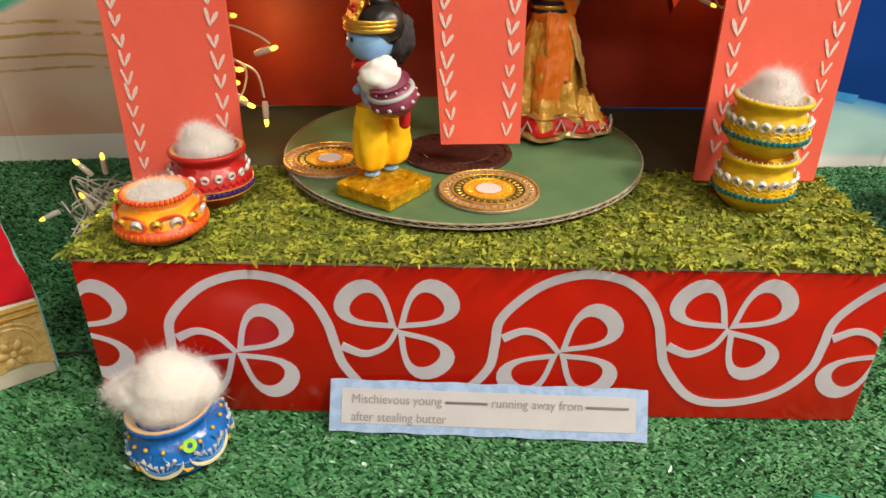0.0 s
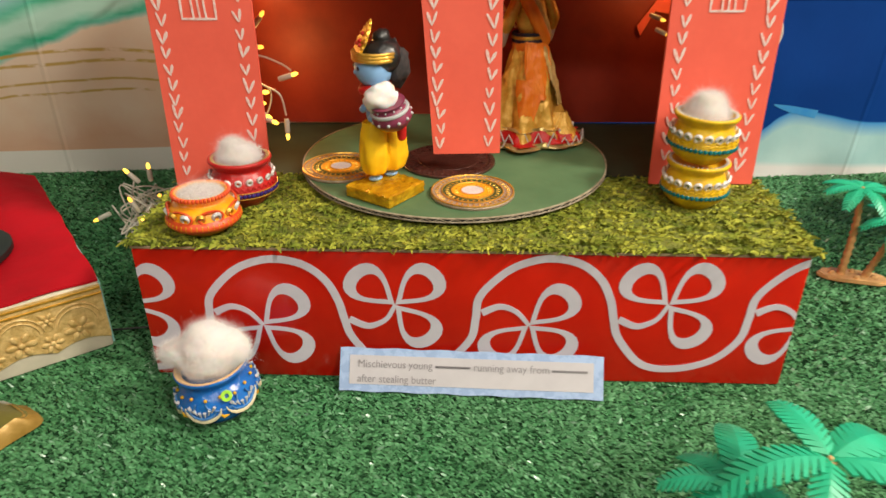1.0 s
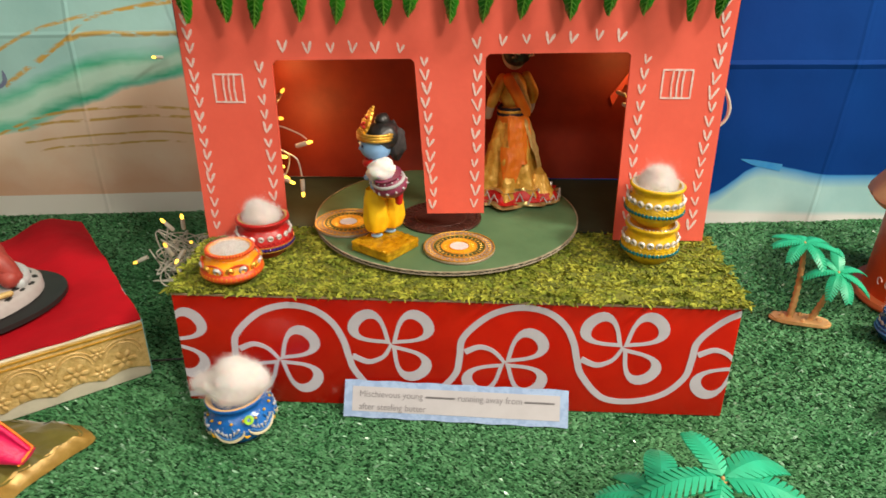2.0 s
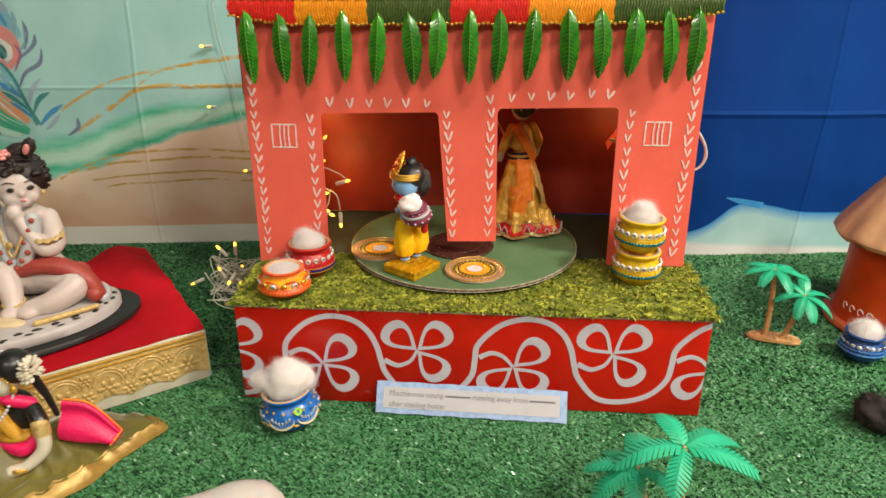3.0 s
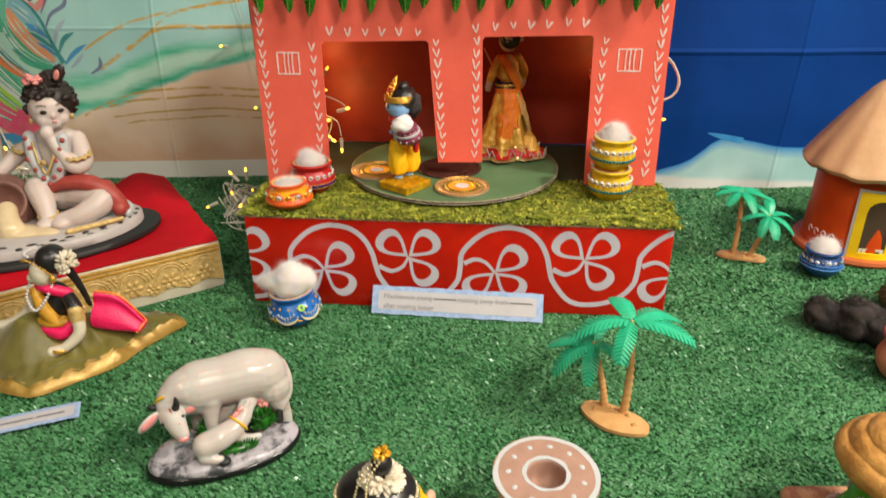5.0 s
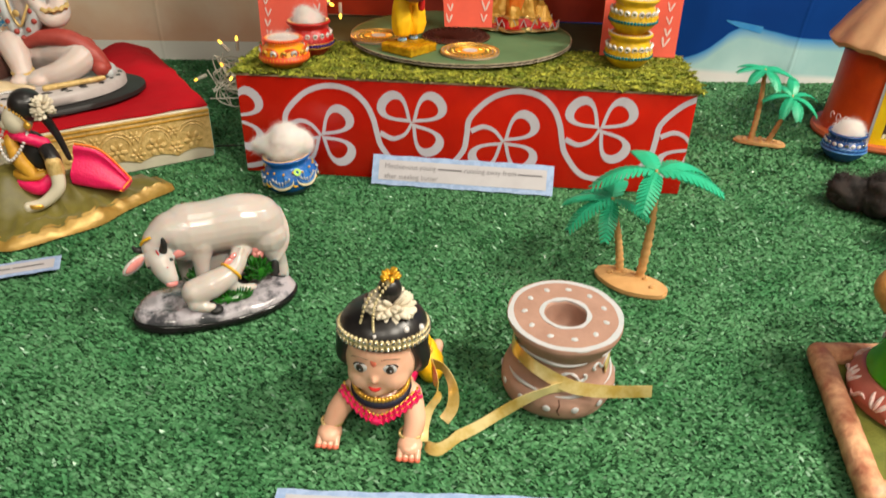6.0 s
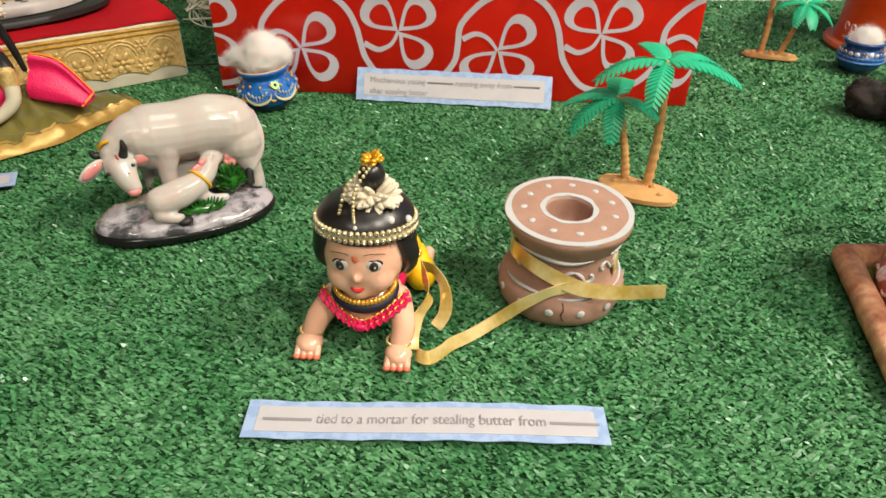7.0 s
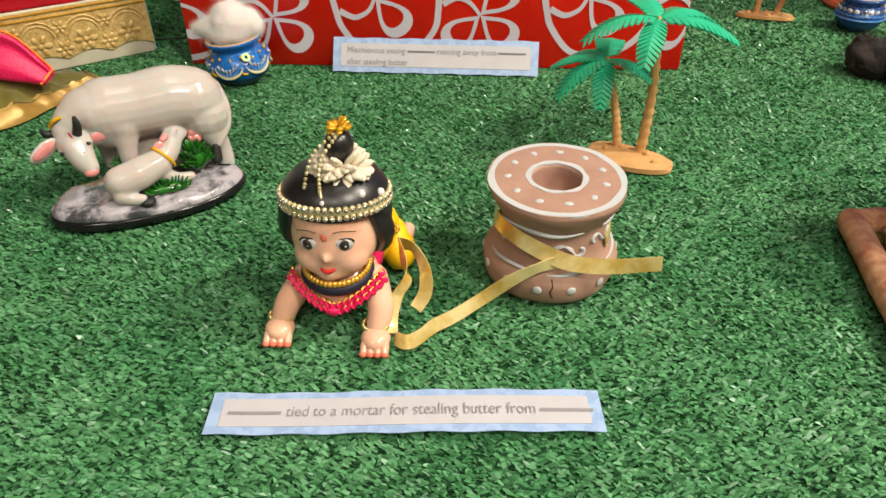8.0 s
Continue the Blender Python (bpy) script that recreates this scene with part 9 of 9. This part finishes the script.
bm = lathe([tuple(p) for p in spline(thatch, 3)], 72, wobble=0.02)
for v in bm.verts:
    if v.co.z > 0.072:
        v.co.z += 0.0007 * noise.noise(v.co * 260) + 0.0010 * noise.noise(v.co * 90)
part("dome", bm, M["well_roof"], well, "tan thatched dome in stepped rings", angle=70)
dm = mesh_of("white_dot", ball((0, 0, 0), (0.0011, 0.0011, 0.0011), u=8, v=5), M["paint_white"])
for k in range(5):
    a = radians(-84 + 72 * k)
    part("medallion", ball((0.0306 * math.cos(a), 0.0306 * math.sin(a), 0.0470), (0.0022, 0.0084, 0.0090), rot=(0, 0, math.degrees(a)), u=24, v=16), M["band_red"], well, "red painted medallion")
    for j in range(16):
        w = 2 * math.pi * j / 16
        d = new("white_dot", dm)
        d.parent = well
        aa = a + 0.29 * math.cos(w)
        rr = 0.0320 + 0.0006 * abs(math.sin(w))
        d.matrix_basis = pose(rr * math.cos(aa), rr * math.sin(aa), 0.0470 + 0.0095 * math.sin(w))
for k in range(9):
    a = 2 * math.pi * k / 9 + 0.15
    for lean, up in ((-0.12, 0.0), (0.0, 0.0016), (0.12, 0.0)):
        pts = [((0.0455 - 0.0052 * t * t) * math.cos(a + lean * (0.3 + t)), (0.0455 - 0.0052 * t * t) * math.sin(a + lean * (0.3 + t)), 0.0085 + (0.0095 + up) * t) for t in np.linspace(0, 0.95, 7)]
        part("painted_petal", tube(pts, [0.0005 + 0.0012 * math.sin(math.pi * (i + 0.5) / 7) for i in range(7)], 6), M["chalk_white"], well, "white painted petal")
    pts = [((0.0458 - 0.0004 * abs(t)) * math.cos(a + 0.35 + t * 0.16), (0.0458 - 0.0004 * abs(t)) * math.sin(a + 0.35 + t * 0.16), 0.0090 + 0.0035 * math.sin(t * 2.6)) for t in np.linspace(-1, 1, 9)]
    part("painted_scroll", tube(pts, [0.0004 + 0.0010 * math.sin(math.pi * (i + 0.5) / 9) for i in range(9)], 6), M["chalk_white"], well, "white painted curl")

# ---- small clay pot and brown wool toy at the turf's far side ----
clay = thing("clay_pot", pose(0.4720, -0.1000, 0.0012), "small dusty pink clay pot with a dark red rim", "pot")
part("body", lathe([(max(p[0], 0), p[1]) for p in spline([(0, 0), (0.017, 0.0), (0.026, 0.009), (0.0295, 0.021), (0.0265, 0.033), (0.0205, 0.040)], 4)], 44, wobble=0.02), M["pot_salmon"], clay)
part("rim", lathe([(max(p[0], 0), p[1]) for p in spline([(0.0205, 0.0395), (0.0265, 0.043), (0.0285, 0.047), (0.0260, 0.050), (0.020, 0.048), (0.0165, 0.038), (0, 0.030)], 4)], 44, wobble=0.02), M["pot_rose"], clay, "dark red painted rim")
brown = thing("wool_animal", pose(0.5420, 0.0440, 0.0008), "shaggy olive brown woollen toy behind the black one", "wool toy")
lumps = [((-0.012, 0.0, 0.016), (0.0200, 0.0170, 0.0160)), ((0.012, 0.002, 0.020), (0.0220, 0.0180, 0.0190))]
bm = bmesh.new()
for k, (c, rad) in enumerate(lumps):
    put(bm, ball(c, rad, u=28, v=18, rough=0.26, seed=k * 3.1 + 20))
part("fleece", bm, M["wool_brown"], brown, angle=180)
for k, (c, rad) in enumerate(lumps):
    tagged(fuzz(brown, c, rad, 1000, 0.0060, 340 + k, "wool_brown"), "loose brown wool fibres", kind="stuff")

# ---- fairy lights ----
def bulb(parent, at, way, glow="bulb_glow", size=1.0):
    """A small clear lamp with a glowing tip, pointing along way."""
    d = Vector(way).normalized()
    m = Matrix.Translation(at) @ d.to_track_quat("Z", "Y").to_matrix().to_4x4() @ Matrix.Diagonal((size, size, size, 1))
    holder = part("bulb", lathe([(0, 0), (0.0022, 0), (0.0026, 0.003), (0.0024, 0.012), (0.0018, 0.0135), (0, 0.0136)], 12), M["bulb_body"], parent, "clear plastic bulb holder", at=m)
    part("glow_tip", lathe([tuple(p) for p in spline([(0, 0.0137), (0.0016, 0.0140), (0.0018, 0.0165), (0.0010, 0.0190), (0, 0.0196)], 3)], 10), M[glow], holder, "glowing warm yellow tip")


def wires(parent, pts, r=0.0009):
    part("wire", tube(spline(pts, 8), r, 6), M["wire_clear"], parent, "clear plastic wire")


bunch = thing("fairy_lights", pose(0, 0, 0.001), "tangled bunch of clear-wired warm fairy lights on the turf", "fairy lights", group="fairy lights")
q = random.Random(12)
C = Vector((-0.318, 0.212, 0.046))
for k in range(15):
    pts = [C + Vector((q.uniform(-0.036, 0.048), q.uniform(-0.025, 0.035), q.uniform(-0.042, 0.022))) for _ in range(6)]
    wires(bunch, pts)
wires(bunch, [(-0.318, 0.20, 0.055), (-0.335, 0.195, 0.035), (-0.340, 0.190, 0.018), (-0.322, 0.186, 0.010), (-0.300, 0.185, 0.012), (-0.285, 0.20, 0.030)])
wires(bunch, [(-0.300, 0.22, 0.060), (-0.275, 0.225, 0.070), (-0.255, 0.235, 0.085), (-0.250, 0.25, 0.12)])
wires(bunch, [(-0.305, 0.22, 0.050), (-0.280, 0.235, 0.058), (-0.260, 0.24, 0.060), (-0.250, 0.26, 0.05)])
wires(bunch, [(-0.315, 0.22, 0.030), (-0.305, 0.24, 0.006), (-0.29, 0.26, 0.003)])
for at, way in (((-0.316, 0.195, 0.082), (-0.75, -0.1, 0.9)), ((-0.304, 0.195, 0.084), (0.05, -0.1, 1)), ((-0.350, 0.19, 0.050), (-1, -0.15, -0.45)), ((-0.322, 0.195, 0.050), (-0.3, -0.2, 0.8)),
                ((-0.306, 0.192, 0.060), (-0.4, -0.5, -0.6)), ((-0.298, 0.198, 0.066), (0.2, -0.6, 0.3)), ((-0.308, 0.20, 0.046), (0.5, -0.7, 0.1))):
    bulb(bunch, at, way, "bulb_glow" if q.random() < 0.6 else "bulb_dim")

inner = thing("fairy_lights", pose(0, 0, 0), "warm fairy lights hanging inside the toy house", "fairy lights", group="fairy lights")
wires(inner, [(-0.2335, 0.205, 0.30), (-0.222, 0.195, 0.25), (-0.205, 0.185, 0.205), (-0.185, 0.180, 0.190), (-0.170, 0.178, 0.180), (-0.175, 0.176, 0.160), (-0.190, 0.178, 0.150)])
wires(inner, [(-0.205, 0.185, 0.205), (-0.180, 0.178, 0.212), (-0.158, 0.174, 0.206), (-0.148, 0.172, 0.200)])
wires(inner, [(-0.190, 0.180, 0.190), (-0.172, 0.174, 0.185), (-0.160, 0.172, 0.178), (-0.156, 0.170, 0.160)])
for at, way, gl in (((-0.160, 0.174, 0.192), (1, -0.2, 0.35), "bulb_glow"), ((-0.188, 0.176, 0.180), (1, -0.3, 0.05), "bulb_glow"), ((-0.190, 0.174, 0.172), (0.9, -0.4, 0), "bulb_glow"),
                    ((-0.186, 0.175, 0.164), (0.8, -0.3, -0.3), "bulb_glow"), ((-0.180, 0.172, 0.158), (0.7, -0.3, -0.15), "bulb_glow"), ((-0.156, 0.170, 0.157), (0.0, -0.1, -1), "bulb_glow"),
                    ((-0.185, 0.20, 0.232), (0.5, -0.2, 0.6), "bulb_dim"), ((-0.190, 0.20, 0.214), (0.5, -0.4, 0.1), "bulb_dim")):
    bulb(inner, at, way, gl)
far = thing("fairy_lights", pose(0, 0, 0), "warm fairy lights at the side wall inside the house", "fairy lights", group="fairy lights")
wires(far, [(0.237, 0.24, 0.30), (0.215, 0.23, 0.27), (0.200, 0.22, 0.25), (0.190, 0.225, 0.235), (0.200, 0.23, 0.22), (0.215, 0.23, 0.24)])
for at, way in (((0.186, 0.222, 0.268), (0.6, -0.4, 0.3)), ((0.170, 0.222, 0.241), (1, -0.3, -0.35)), ((0.178, 0.224, 0.228), (0.7, -0.5, -0.3))):
    bulb(far, at, way, "bulb_dim", 0.8)
part("red_foil", slab([(-0.020, -0.016), (0.004, 0.020), (0.016, 0.026), (0.012, 0.002), (0.018, -0.006), (-0.004, -0.002), (-0.016, -0.026)], 0.0006), M["coral_card"], far, "torn coral card scrap", at=pose(0.196, 0.2905, 0.235, 90, 0, 0), smooth=False)

side = thing("fairy_lights", pose(0, 0, 0), "clear light wire looping from the house wall", "fairy lights", group="fairy lights")
wires(side, [(0.2465, 0.20, 0.262), (0.262, 0.200, 0.262), (0.274, 0.198, 0.248), (0.280, 0.196, 0.230), (0.274, 0.196, 0.215), (0.258, 0.198, 0.207), (0.2465, 0.20, 0.206)], 0.0013)
wires(side, [(0.2465, 0.20, 0.264), (0.264, 0.202, 0.258), (0.277, 0.199, 0.240), (0.277, 0.197, 0.220), (0.262, 0.199, 0.206), (0.2465, 0.20, 0.204)], 0.0010)
bulb(side, (0.250, 0.198, 0.181), (1, -0.1, 0.15), "bulb_dim")

hang = thing("fairy_lights", pose(0, 0, 0), "sparse warm fairy lights hung over the printed cloth", "fairy lights", group="fairy lights")
wires(hang, [on_cloth(-0.392, 0.62, 0.006), on_cloth(-0.392, 0.45, 0.006), on_cloth(-0.388, 0.40, 0.006), on_cloth(-0.385, 0.345, 0.006), on_cloth(-0.372, 0.28, 0.006), on_cloth(-0.36, 0.20, 0.006), on_cloth(-0.345, 0.13, 0.006), on_cloth(-0.33, 0.10, 0.008)], 0.0006)
for x, z, way in ((-0.392, 0.322, (-1, -0.2, 0.0)), (-0.398, 0.232, (-0.3, -1, 0.2)), (-0.352, 0.130, (-0.5, -0.7, 0.1)), (-0.745, 0.12, (1, -0.3, 0.0)), (-0.735, 0.052, (1, -0.3, 0.1)), (-0.770, 0.068, (0, -0.4, 1))):
    bulb(hang, on_cloth(x, z, 0.010), way, "bulb_glow")
pile = thing("fairy_lights", pose(-0.60, 0.17, 0.066), "coil of clear-wired fairy lights beside the statue", "fairy lights", group="fairy lights")
for k in range(10):
    a0 = q.uniform(0, 6.28)
    R1, h = q.uniform(0.018, 0.034), q.uniform(0.003, 0.07)
    wires(pile, [(R1 * math.cos(a0 + t), R1 * math.sin(a0 + t) * 0.7, max(0.002, h + 0.014 * math.sin(t * 2 + k))) for t in np.linspace(0, 5.6, 9)])
for k in range(6):
    bulb(pile, (q.uniform(-0.03, 0.03), q.uniform(-0.03, 0.0), q.uniform(0.03, 0.08)), (q.uniform(-1, 1), -0.6, q.uniform(-0.2, 1)), "bulb_glow")
wires(hang, [on_cloth(-0.835, 0.62, 0.006), on_cloth(-0.832, 0.40, 0.006), on_cloth(-0.838, 0.22, 0.006), on_cloth(-0.826, 0.08, 0.008), on_cloth(-0.80, 0.012, 0.012)], 0.0016)

cable = thing("black_cord", pose(0, 0, 0.003), "thin black cord between stand and red box", "cord")
part("cord", tube(spline([(-0.300, 0.048, 0.004), (-0.27, 0.050, 0.006), (-0.245, 0.058, 0.005), (-0.2355, 0.062, 0.004)], 6), 0.0010, 6), M["rope_black"], cable)

# the lit tips' own light inside the house and by the bunch
for at, w in (((-0.175, 0.225, 0.190), 0.17), ((-0.190, 0.250, 0.250), 0.09), ((0.190, 0.245, 0.255), 0.09)):
    lp = bpy.data.lights.new("fairy_glow", "POINT")
    lp.energy, lp.color, lp.shadow_soft_size = w, (1.0, 0.50, 0.14), 0.012
    new("fairy_glow", lp).location = at
